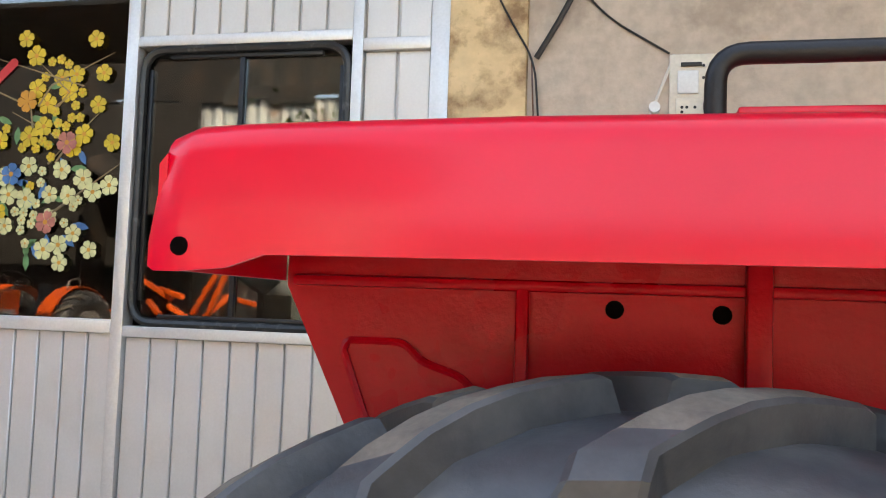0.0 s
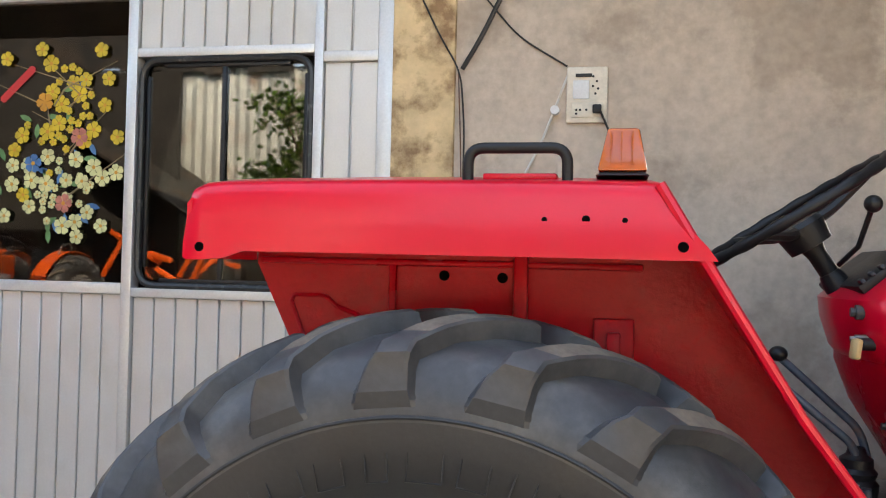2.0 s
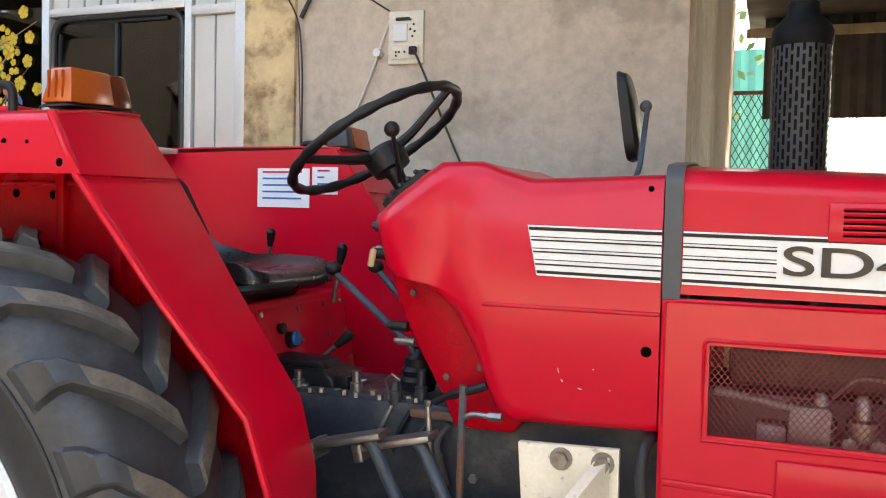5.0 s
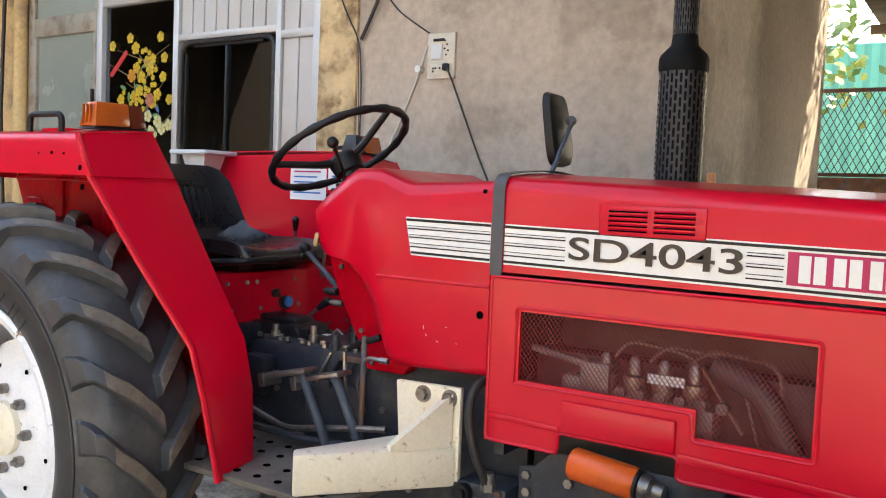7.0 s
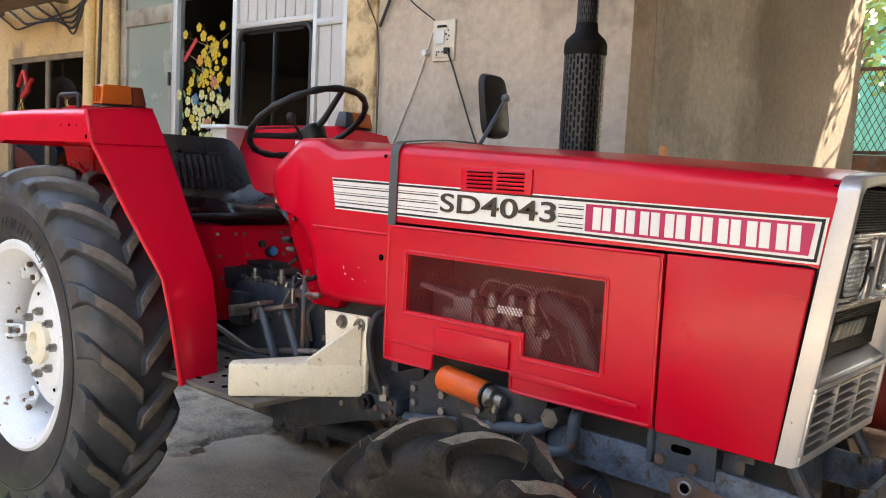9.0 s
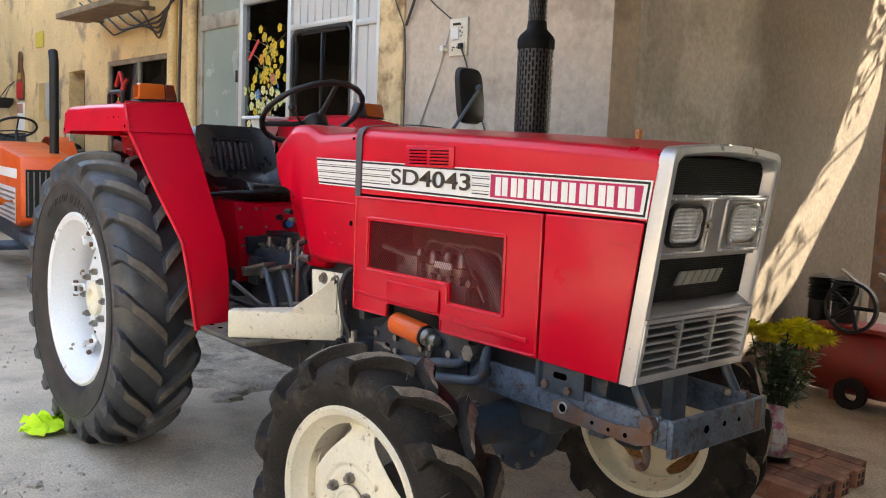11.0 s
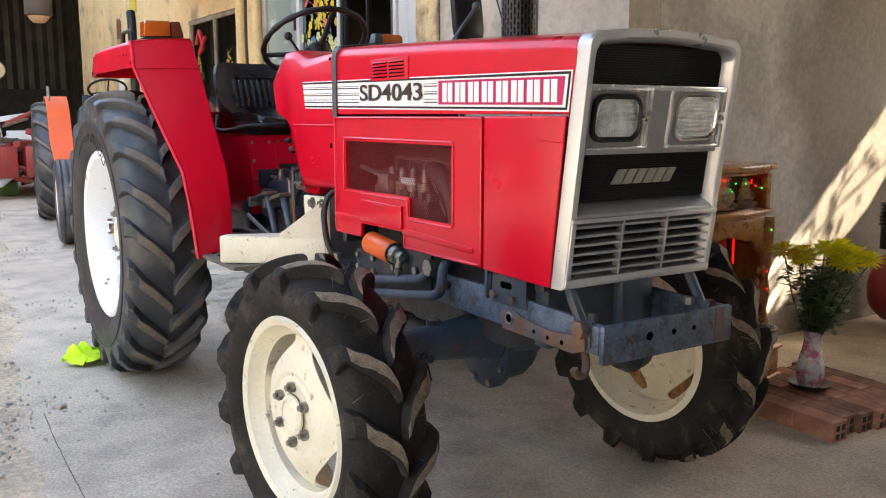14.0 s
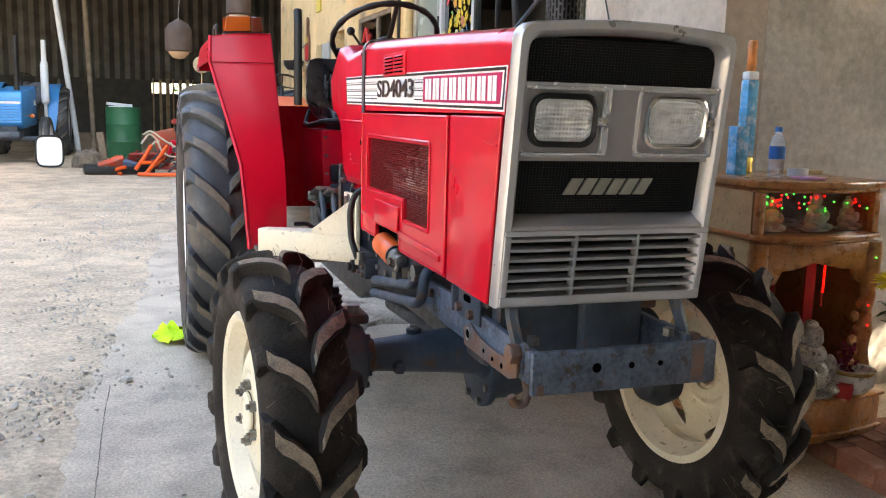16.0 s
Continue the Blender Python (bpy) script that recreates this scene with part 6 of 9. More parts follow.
# chassis rails, rusty nose plates, weight bracket, hook
for s in (-1, 1):
    ya, yb_ = sorted((YC + s * 0.235, YC + s * 0.215))
    bm = B()
    prism(bm, [(1.56, 0.70), (1.56, 0.765), (2.35, 0.765), (2.86, 0.745), (2.86, 0.675), (2.80, 0.655), (2.35, 0.660), (2.05, 0.672)], "y", ya, yb_)
    rail = part("chassis_rail", bm, BEAM_BLUE, tractor, "blue-grey chassis rail", bevel=0.005)
    ya, yb_ = sorted((YC + s * 0.236, YC + s * 0.244))
    bm = B()
    prism(bm, [(2.49, 0.652), (2.48, 0.700), (2.53, 0.722), (2.60, 0.700), (2.72, 0.690), (2.80, 0.700), (2.85, 0.706), (2.85, 0.664), (2.80, 0.646)], "y", ya, yb_)
    part("rusty_plate", bm, RUST, rail, "rusty drilled nose plate", bevel=0.004)
    for x, z, r in ((2.525, 0.690, 0.013), (2.64, 0.674, 0.006), (2.70, 0.669, 0.006), (2.76, 0.668, 0.007)):
        bm = B()
        rod(bm, (x, YC + s * 0.243, z), (x, YC + s * 0.2455, z), r)
        part("drilled_hole", bm, HOLE, rail, smooth=0)
    bm = B()
    sweep(bm, [(2.525 + 0.016 * math.cos(a), YC + s * 0.2445, 0.690 + 0.016 * math.sin(a)) for a in [math.pi * i / 8 for i in range(16)]], 0.0035, 6, closed=True)
    part("worn_rim", bm, STEEL, rail, "bare worn rim of the hole")
    bm = B()
    box(bm, 2.42, 2.435, *sorted((YC + s * 0.236, YC + s * 0.26)), 0.735, 0.835)
    box(bm, 2.435, 2.60, *sorted((YC + s * 0.236, YC + s * 0.243)), 0.725, 0.835)
    pb = part("panel_bracket", bm, BLUEGREY, rail, "rusty blue-grey bracket under the panels", bevel=0.003)
    bm = B()
    rod(bm, (2.49, YC + s * 0.242, 0.785), (2.49, YC + s * 0.2445, 0.785), 0.010)
    rod(bm, (2.525, YC + s * 0.242, 0.785), (2.525, YC + s * 0.2445, 0.785), 0.010)
    box(bm, 2.49, 2.525, *sorted((YC + s * 0.242, YC + s * 0.2445)), 0.775, 0.795)
    part("slot", bm, HOLE, pb, smooth=0)
    for x, z in ((2.455, 0.752), (2.545, 0.748), (2.19, 0.735)):
        bm = B()
        bolt(bm, (x, YC + s * (0.243 if x > 2.3 else 0.235), z), (0, s, 0), 0.014, 0.014)
        part("bolt", bm, RUST, rail, smooth=0)
    bm = B()
    sweep(bm, rounded([(2.76, YC + s * 0.225, 0.86), (2.785, YC + s * 0.235, 0.80), (2.83, YC + s * 0.232, 0.73)], 0.03), 0.016, 8)
    part("nose_stay", bm, BLUEGREY, rail)
    bm = B()
    bolt(bm, (2.84, YC + s * 0.235, 0.722), (0, s, 0), 0.026, 0.03)
    part("large_bolt", bm, RUST, rail, "large rusty bolt", bevel=0.004)
    bm = B()
    bolt(bm, (2.82, YC + s * 0.19, 0.735), (0, 0, 1), 0.016, 0.02)
    part("bolt", bm, STEEL, rail, smooth=0)
bm = B()
box(bm, 2.885, 2.905, 1.232, 1.738, 0.632, 0.738)
front_beam = part("front_beam", bm, BEAM_BLUE, tractor, "worn blue-grey front beam with drilled holes and rust", bevel=0.006)
for x0, x1, y0, y1, z0, z1 in ((2.74, 2.885, 1.232, 1.250, 0.655, 0.735), (2.66, 2.885, 1.720, 1.738, 0.655, 0.735), (2.70, 2.885, 1.250, 1.262, 0.722, 0.735)):
    bm = B()
    box(bm, x0, x1, y0, y1, z0, z1)
    part("beam_side", bm, BEAM_BLUE, front_beam, bevel=0.005)
for y, r in ((1.40, 0.012), (1.495, 0.008), (1.575, 0.007)):
    bm = B()
    rod(bm, (2.9045, y, 0.692), (2.9065, y, 0.692), r)
    part("drilled_hole", bm, HOLE, front_beam, smooth=0)
for y0, y1, z0, z1 in ((1.665, 1.700, 0.640, 0.735), (1.245, 1.262, 0.635, 0.66)):
    bm = B()
    box(bm, 2.9045, 2.907, y0, y1, z0, z1)
    part("rust_weld", bm, RUST, front_beam, smooth=0)
bm = B()
box(bm, 2.60, 2.66, YC - 0.21, YC + 0.21, 0.62, 0.80)
box(bm, 2.72, 2.76, YC - 0.02, YC + 0.06, 0.62, 0.86)
part("nose_crossmember", bm, BLUEGREY, tractor, bevel=0.006)
bm = B()
sweep(bm, rounded([(2.80, 1.258, 0.67), (2.80, 1.272, 0.605), (2.80, 1.262, 0.577), (2.80, 1.235, 0.582), (2.80, 1.226, 0.602)], 0.022), 0.0115, 10)
part("tow_hook", bm, RUST, tractor, "bent rusty steel hook")

# front axle
AX, AZ, TZ = 2.20, 0.408, 0.553
bm = B()
half = [(0.43, 0.047), (0.425, 0.049), (0.30, 0.060), (0.15, 0.074), (0.10, 0.084), (0.085, 0.098)]
lathe(bm, [(YC - d, r) for d, r in half] + [(YC + d, r) for d, r in half[::-1]], 32, "y", (AX, 0, TZ))
axle = part("front_axle", bm, BLUEGREY, tractor, "blue-grey driven front axle", smooth=40)
# bolted flange of the differential, hanging below the tube
bm = B()
lathe(bm, [(YC - 0.075, 0.02), (YC - 0.075, 0.130), (YC - 0.070, 0.136), (YC - 0.050, 0.136), (YC - 0.045, 0.115), (YC + 0.05, 0.112), (YC + 0.09, 0.09), (YC + 0.095, 0.02)], 32, "y", (AX - 0.035, 0, 0.490))
diff = part("differential_housing", bm, BLUEGREY, axle, "round bolted differential housing")
for k in range(8):
    a = 2 * math.pi * (k + 0.45) / 8
    bm = B()
    bolt(bm, (AX - 0.035 + 0.117 * math.cos(a), YC - 0.075, 0.490 + 0.117 * math.sin(a)), (0, -1, 0), 0.012, 0.013)
    part("bolt", bm, STEEL, diff, smooth=0)
bm = B()
rod(bm, (AX - 0.01, YC - 0.295, TZ + 0.01), (AX - 0.01, YC - 0.295, TZ + 0.072), 0.020, 0.024)
plug = part("filler_boss", bm, BLUEGREY, axle)
bm = B()
rod(bm, (AX - 0.01, YC - 0.295, TZ + 0.070), (AX - 0.01, YC - 0.295, TZ + 0.076), 0.019)
bolt(bm, (AX - 0.01, YC - 0.295, TZ + 0.076), (0, 0, 1), 0.012, 0.009)
part("filler_plug", bm, STEEL, plug)
bm = B()
rod(bm, (AX + 0.03, YC - 0.36, TZ - 0.024), (AX + 0.062, YC - 0.36, TZ - 0.028), 0.020)
bolt(bm, (AX + 0.062, YC - 0.36, TZ - 0.028), (1, 0, 0), 0.016, 0.016)
part("drain_plug", bm, BLUEGREY, axle)
for s in (-1, 1):
    # same paint on both sides; the far one is darkened for shade
    paint_ = BLUEGREY if s < 0 else GEARBOX
    bm = B()
    lathe(bm, [(YC + s * 0.455, 0.046), (YC + s * 0.430, 0.052), (YC + s * 0.425, 0.046)], 24, "y", (AX, 0, TZ))
    part("neck_ring", bm, RUST, axle, "rusty ring at the end of the axle tube")
    bm = B()
    lathe(bm, [(YC + s * 0.450, 0.045), (YC + s * 0.452, 0.070), (YC + s * 0.462, 0.098), (YC + s * 0.480, 0.112), (YC + s * 0.505, 0.116), (YC + s * 0.530, 0.105), (YC + s * 0.545, 0.06)], 32, "y", (AX, 0, TZ - 0.005))
    k_ = part("steering_knuckle", bm, paint_, axle, "blue-grey steering knuckle housing")
    for a in (-0.9, -0.3, 0.3, 0.9):
        bm = B()
        bolt(bm, (AX + 0.092 * math.cos(a), YC + s * 0.462, TZ + 0.092 * math.sin(a)), (0, -s, 0), 0.010, 0.010)
        part("bolt", bm, paint_, k_, smooth=0)
    bm = B()
    lathe(bm, [(YC + s * 0.52, 0.075), (YC + s * 0.57, 0.10), (YC + s * 0.63, 0.085)], 24, "y", (AX, 0, AZ), cap=True)
    part("hub_flange", bm, paint_, axle)
    bm = B()
    yk = YC + s * 0.49
    box(bm, AX - 0.09, AX + 0.045, yk - 0.035, yk + 0.04, TZ + 0.108, TZ + 0.138)
    part("steering_arm", bm, RUST, k_, "rusty steering arm", bevel=0.008)
    bm = B()
    bolt(bm, (AX + 0.01, yk, TZ + 0.138), (0, 0, 1), 0.018, 0.022)
    part("king_pin_nut", bm, STEEL, k_, smooth=0)
    bm = B()
    yk = YC + s * 0.535
    lathe(bm, [(TZ + 0.12, 0.026), (TZ + 0.145, 0.026), (TZ + 0.150, 0.020), (TZ + 0.160, 0.027), (TZ + 0.168, 0.020), (TZ + 0.178, 0.025), (TZ + 0.186, 0.014), (TZ + 0.196, 0.016), (TZ + 0.206, 0.013)], 16, "z", (AX - 0.05, yk, 0), cap=True)
    part("grease_boot", bm, BLACK, k_, "black ribbed rubber boot")
bm = B()
rod(bm, (AX - 0.15, YC - 0.5, AZ + 0.10), (AX - 0.15, YC + 0.5, AZ + 0.10), 0.014)
part("tie_rod", bm, STEEL, axle)
bm = B()
box(bm, 2.02, 2.40, YC - 0.12, YC + 0.14, 0.575, 0.70)
part("axle_mount", bm, BLUEGREY, axle, bevel=0.02)
# oil sump and drive shaft
bm = B()
box(bm, 1.78, 2.06, YC - 0.13, YC + 0.15, 0.53, 0.68)
rod(bm, (0.9, YC, 0.42), (2.1, YC, 0.46), 0.04)
part("oil_sump", bm, GEARBOX, tractor, bevel=0.02)
# crossing coolant pipes, filter
for pts in ([(1.555, 1.215, 0.655), (1.60, 1.192, 0.664), (2.075, 1.188, 0.738), (2.115, 1.190, 0.760), (2.12, 1.235, 0.775)], [(1.565, 1.215, 0.610), (1.61, 1.185, 0.618), (2.175, 1.178, 0.700), (2.212, 1.182, 0.722), (2.205, 1.192, 0.800), (2.19, 1.240, 0.820)]):
    bm = B()
    sweep(bm, rounded(pts, 0.032), 0.0165, 12)
    part("hydraulic_pipe", bm, BLUEGREY, tractor, "blue-grey hydraulic pipe")
bm = B()
lathe(bm, [(-0.088, 0.012), (-0.085, 0.036), (-0.078, 0.041), (0.078, 0.041), (0.086, 0.037)], 28, "x", cap=True)
F = pose(1.812, 1.188, 0.812, 0, 6.5, 0)
bm.transform(F)
filt = part("fuel_filter", bm, ORANGE_FILTER, tractor, "orange fuel filter with a steel head", smooth=40)
bm = B()
lathe(bm, [(0.086, 0.0375), (0.094, 0.0385), (0.098, 0.034)], 28, "x", cap=True)
bm.transform(F)
part("filter_gasket", bm, BLACK, filt, "black rubber gasket ring")
bm = B()
lathe(bm, [(0.098, 0.033), (0.122, 0.031), (0.130, 0.020), (0.155, 0.020), (0.160, 0.002)], 20, "x")
rod(bm, (0.135, 0, 0), (0.132, -0.006, -0.040), 0.012)
bolt(bm, (0.132, -0.006, -0.040), (0, 0, -1), 0.018, 0.020)
rod(bm, (0.132, -0.006, -0.058), (0.132, -0.006, -0.070), 0.008)
rod(bm, (0.105, 0.0, 0.0), (0.125, -0.038, -0.006), 0.010)
bm.transform(F)
part("filter_head", bm, STEEL, filt)
bm = B()
prism(bm, [(1.566, 0.775), (1.610, 0.782), (1.66, 0.830), (2.10, 0.830), (2.10, 0.675), (1.90, 0.645), (1.60, 0.625), (1.566, 0.64)], "y", 1.213, 1.224)
plate = part("engine_plate", bm, GEARBOX, tractor, "dark bolted engine plate", bevel=0.003)
for x, z, r in ((1.592, 0.757, 0.012), (1.594, 0.712, 0.012), (1.712, 0.759, 0.013), (1.714, 0.708, 0.013), (1.86, 0.745, 0.011), (2.012, 0.756, 0.014)):
    bm = B()
    bolt(bm, (x, 1.213, z), (0, -1, 0), r, 0.014)
    part("bolt", bm, STEEL, plate, smooth=0)
bm = B()
bolt(bm, (2.072, 1.213, 0.752), (0, -1, 0), 0.011, 0.012)
part("bolt", bm, RUST, plate, "rusty bolt", smooth=0)
bm = B()
rod(bm, (2.135, 1.235, 0.787), (2.135, 1.196, 0.787), 0.024)
bolt(bm, (2.135, 1.196, 0.787), (0, -1, 0), 0.029, 0.022)
part("bolt", bm, STEEL, plate, "large pale hexagon bolt", smooth=0)


# ---- things on the walls ----
sock = thing("switch_board", (0.18, 2.83, 2.18), "ivory switch and socket plate screwed to the wall", "switch")
bm = B()
box(bm, 0.10, 0.262, 2.822, 2.840, 2.065, 2.290)
part("plate", bm, SOCKET, sock, bevel=0.004)
bm = B()
box(bm, 0.125, 0.19, 2.814, 2.822, 2.16, 2.235)
part("switch", bm, PALEBLUE, sock, bevel=0.003)
bm = B()
box(bm, 0.12, 0.245, 2.816, 2.822, 2.085, 2.145)
part("socket", bm, SOCKET, sock, bevel=0.003)
for x, z in ((0.14, 2.115), (0.155, 2.115), (0.14, 2.10), (0.205, 2.25), (0.22, 2.23), (0.205, 2.21), (0.225, 2.20), (0.215, 2.18), (0.18, 2.115)):
    bm = B()
    rod(bm, (x, 2.8135, z), (x, 2.817, z), 0.005, seg=8)
    part("socket_hole", bm, DECAL_BLACK, sock, smooth=0)
bm = B()
box(bm, 0.135, 0.20, 2.815, 2.822, 2.248, 2.262)
part("fuse", bm, DECAL_BLACK, sock, bevel=0.002)
bm = B()
box(bm, 0.205, 0.24, 2.795, 2.818, 2.10, 2.135)
part("plug", bm, BLACK, sock, "black plug in the socket", bevel=0.006)
bm = B()
rod(bm, (0.055, 2.80, 2.115), (0.055, 2.84, 2.115), 0.018)
part("round_button", bm, PALEBLUE, sock)


def cable(name, pts, r, m_, label, n=6):
    bb = B()
    sweep(bb, rounded(pts, 0.08, n), r, 6)
    return solo(name, bb, m_, label, "cable")


cable("cable", [(0.235, 2.80, 2.11), (0.27, 2.81, 2.03), (0.42, 2.81, 1.70), (0.66, 2.83, 1.2), (0.72, 2.835, 0.1)], 0.005, CABLE, "black cable hanging from the plug")
cable("cable", [(0.115, 2.83, 2.29), (0.0, 2.83, 1.98), (-0.22, 2.832, 1.55), (-0.28, 2.832, 0.9)], 0.0055, CABLE_W, "white cable running down the wall")
cable("cable", [(0.10, 2.83, 2.295), (-0.10, 2.83, 2.42), (-0.30, 2.83, 2.66), (-0.5, 2.83, 3.0)], 0.004, CABLE, "thin black cable running up to the roof")
cable("cable", [(-0.33, 2.82, 2.29), (-0.25, 2.81, 2.42), (-0.14, 2.81, 2.65), (-0.10, 2.81, 3.3)], 0.010, CABLE, "thick black cable beside the pier")
cable("cable", [(-0.60, 2.81, 2.78), (-0.42, 2.81, 2.42), (-0.335, 2.815, 2.28), (-0.315, 2.815, 2.05), (-0.315, 2.818, 0.4)], 0.004, CABLE, "thin dark cable along the pier edge")
cable("cable", [(-0.345, 2.815, 2.29), (-0.33, 2.815, 2.0), (-0.312, 2.816, 1.5), (-0.31, 2.816, 0.3)], 0.003, RUST, "thin reddish wire along the pier edge")

# blossom decal on the shop window: stems, yellow flowers, small pale birds as plain drops
def blossom(u0, v0, scale, y, seed, count, name_label, birds=True):
    rnd = random.Random(seed)
    d = thing("flower_decal", (u0, y, v0), name_label, "decal")
    lift, y_glass = [0.0], y
    def flower(u, v, r, m_):
        bb = B()
        a0 = rnd.random()
        lift[0] += 0.0002
        y = y_glass - lift[0]
        for k in range(5):
            a = 2 * math.pi * k / 5 + a0
            ring_ = []
            for q_ in range(9):
                t_ = -1 + q_ / 4
                rad = r * (1.0 - 0.10 * (abs(t_) < 0.1) - 0.22 * t_ * t_)
                ring_.append((u + rad * math.cos(a + 0.58 * t_), y - 0.00002 * (k + 1), v + rad * math.sin(a + 0.58 * t_)))
            bb.faces.new([bb.verts.new(p) for p in [(u, y - 0.00002 * (k + 1), v), *ring_]])
        bb.faces.new([bb.verts.new((u + 0.22 * r * math.cos(t), y - 0.0002, v + 0.22 * r * math.sin(t))) for t in [2 * math.pi * i / 8 for i in range(8)]]).material_index = 1
        part("blossom", bb, [m_, DECAL_O], d, smooth=0)
    placed = []
    for k in range(count * 8):
        t = rnd.random() ** 0.85
        wide = 0.035 + 0.075 * math.sin(math.pi * min(1, t * 1.15))
        u = u0 + scale * (rnd.gauss(0, wide) + 0.055 * math.sin(t * 7.0 + 2.4))
        v = v0 + scale * (0.04 + 0.76 * t)
        r = scale * rnd.choice((0.020, 0.036, 0.040, 0.043))
        if len(placed) < count and all(math.hypot(u - a_, v - b_) > 0.78 * (r + c_) for a_, b_, c_ in placed):
            placed.append((u, v, r))
            flower(u, v, r, DECAL_Y if t > 0.46 or rnd.random() < 0.12 else DECAL_C)
    for du, dv, m_ in ((0.10, 0.46, DECAL_P), (-0.13, 0.34, DECAL_B), (0.03, 0.16, DECAL_P), (-0.08, 0.62, DECAL_O)):
        flower(u0 + scale * du, v0 + scale * dv, scale * 0.045, m_)
    if birds:
        for k in range(14):
            bb = B()
            cu_, cv_ = u0 + scale * (-0.30 + 0.011 * k), v0 + scale * (0.64 + 0.010 * k)
            bb.faces.new([bb.verts.new((cu_ + 0.020 * math.cos(q_), y - 0.002 - 0.0002 * k, cv_ + 0.020 * math.sin(q_))) for q_ in [2 * math.pi * i / 7 + k for i in range(7)]])
            part("cracker", bb, DECAL_R, d, smooth=0)
    for k in range(count // 2):
        u, v = u0 + scale * rnd.gauss(0.0, 0.12), v0 + scale * rnd.uniform(0.0, 0.75)
        bb = B()
        a0 = rnd.random() * 6.3
        lens_ = [(-1, 0), (-0.4, 0.34), (0.3, 0.36), (1, 0), (0.3, -0.36), (-0.4, -0.34)]
        bb.faces.new([bb.verts.new((u + scale * 0.036 * (p * math.cos(a0) - q * math.sin(a0)), y - 0.0002, v + scale * 0.036 * (p * math.sin(a0) + q * math.cos(a0)))) for p, q in lens_])
        part("leaf", bb, (DECAL_G, DECAL_B, DECAL_G)[k % 3], d, smooth=0)
    for k in range(7):
        bb = B()
        u, v = u0 + scale * rnd.uniform(-0.06, 0.06), v0 + scale * rnd.uniform(0.02, 0.7)
        pts = [(u, y - 0.001, v), (u + scale * rnd.uniform(-0.12, 0.12), y - 0.001, v + scale * 0.08), (u + scale * rnd.uniform(-0.34, 0.34), y - 0.001, v + scale * 0.20)]
        sweep(bb, pts, [0.005, 0.004, 0.0015], 4)
        part("twig", bb, DECAL_T, d, smooth=0)
    if birds:
        for u, v in ((0.12, 0.26), (0.15, 0.12), (0.22, 0.06), (0.10, 0.01), (-0.27, 0.10), (0.24, 0.72), (0.20, 0.85), (-0.28, 0.82), (-0.10, 0.86)):
            flower(u0 + scale * u, v0 + scale * v, scale * 0.036, DECAL_C if v < 0.4 else DECAL_Y)
    return d


DECAL_Y = mat("yellow_decal", (0.52, 0.36, 0.02), 0.5, var=0.2, vscale=30)
DECAL_C = mat("pale_yellow_decal", (0.52, 0.50, 0.24), 0.5, var=0.2, vscale=30)
DECAL_P = mat("pink_decal", (0.42, 0.14, 0.10), 0.5, var=0.3, vscale=30)
DECAL_O = mat("ochre_decal", (0.50, 0.22, 0.02), 0.5)
DECAL_G = mat("green_decal", (0.10, 0.22, 0.08), 0.5, var=0.3, vscale=20)
DECAL_B = mat("blue_decal", (0.04, 0.14, 0.32), 0.5, var=0.3, vscale=20)
DECAL_T = mat("twig_decal", (0.24, 0.17, 0.09), 0.6)
DECAL_R = mat("red_decal", (0.50, 0.02, 0.02), 0.5)
blossom(-2.22, 1.56, 1.02, 2.8825, 3, 64, "yellow blossom branch decal on the shop window")
blossom(-5.55, 1.55, 0.5, 2.9075, 5, 18, "yellow blossom decal on the house window", False)
blossom(-4.55, 1.55, 0.5, 2.9075, 6, 18, "yellow blossom decal on the house window", False)
bm = B()
sweep(bm, rounded([(-5.62, 2.905, 2.1), (-5.5, 2.905, 2.26), (-5.38, 2.905, 2.05), (-5.55, 2.905, 1.98), (-5.3, 2.905, 2.16)], 0.05), 0.02, 6)
solo("red_decal", bm, DECAL_R, "curling red decal on the house window", "decal")


# ---- the passage: bricks, household altar, flowers, compressor ----
BR = (0.195, 0.097, 0.093)
def brick_mesh():
    bb = B()
    L, W, Hh = BR
    box(bb, 0, L, 0, W, 0, Hh)
    bmesh.ops.bevel(bb, geom=bb.edges[:], offset=0.003, segments=1, affect="EDGES")
    for k in range(5):
        z = 0.012 + k * 0.0155
        for y0, y1 in ((-0.0012, 0.001), (W - 0.001, W + 0.0012)):
            box(bb, 0.004, L - 0.004, y0, y1, z, z + 0.006)
    for x in (-0.001, L - 0.0005):
        for cy in (0.017, 0.055):
            for cz in (0.016, 0.053):
                box(bb, x, x + 0.0015, cy, cy + 0.025, cz, cz + 0.025, mi=1)
    return bb
PZ = -0.066
bricks = thing("brick_platform", (2.13, 3.10, PZ), "low platform of loose hollow red clay bricks", "brick platform")
bm = brick_mesh()
first = part("brick", bm, [BRICK, DECAL_BLACK], bricks, m=Matrix.Translation((2.58 - 2.2 - 0.193, 2.81 - 2.98, 0)), smooth=0)
bricks.matrix_basis = pose(2.13, 3.10, PZ, 0, 1.7, 0)
rnd = random.Random(4)
for j in range(7):
    for i in range(3):
        if i == 0 and j == 0:
            continue
        x = 2.58 - 0.198 * (i + 1) + (0.012, -0.02, 0.0, 0.02, -0.012, 0.008, -0.03, 0.0)[j]
        again(first, bricks, pose(x - 2.2, 2.81 + 0.1 * j - 2.98, 0, 0, 0, rnd.uniform(-2, 2)))

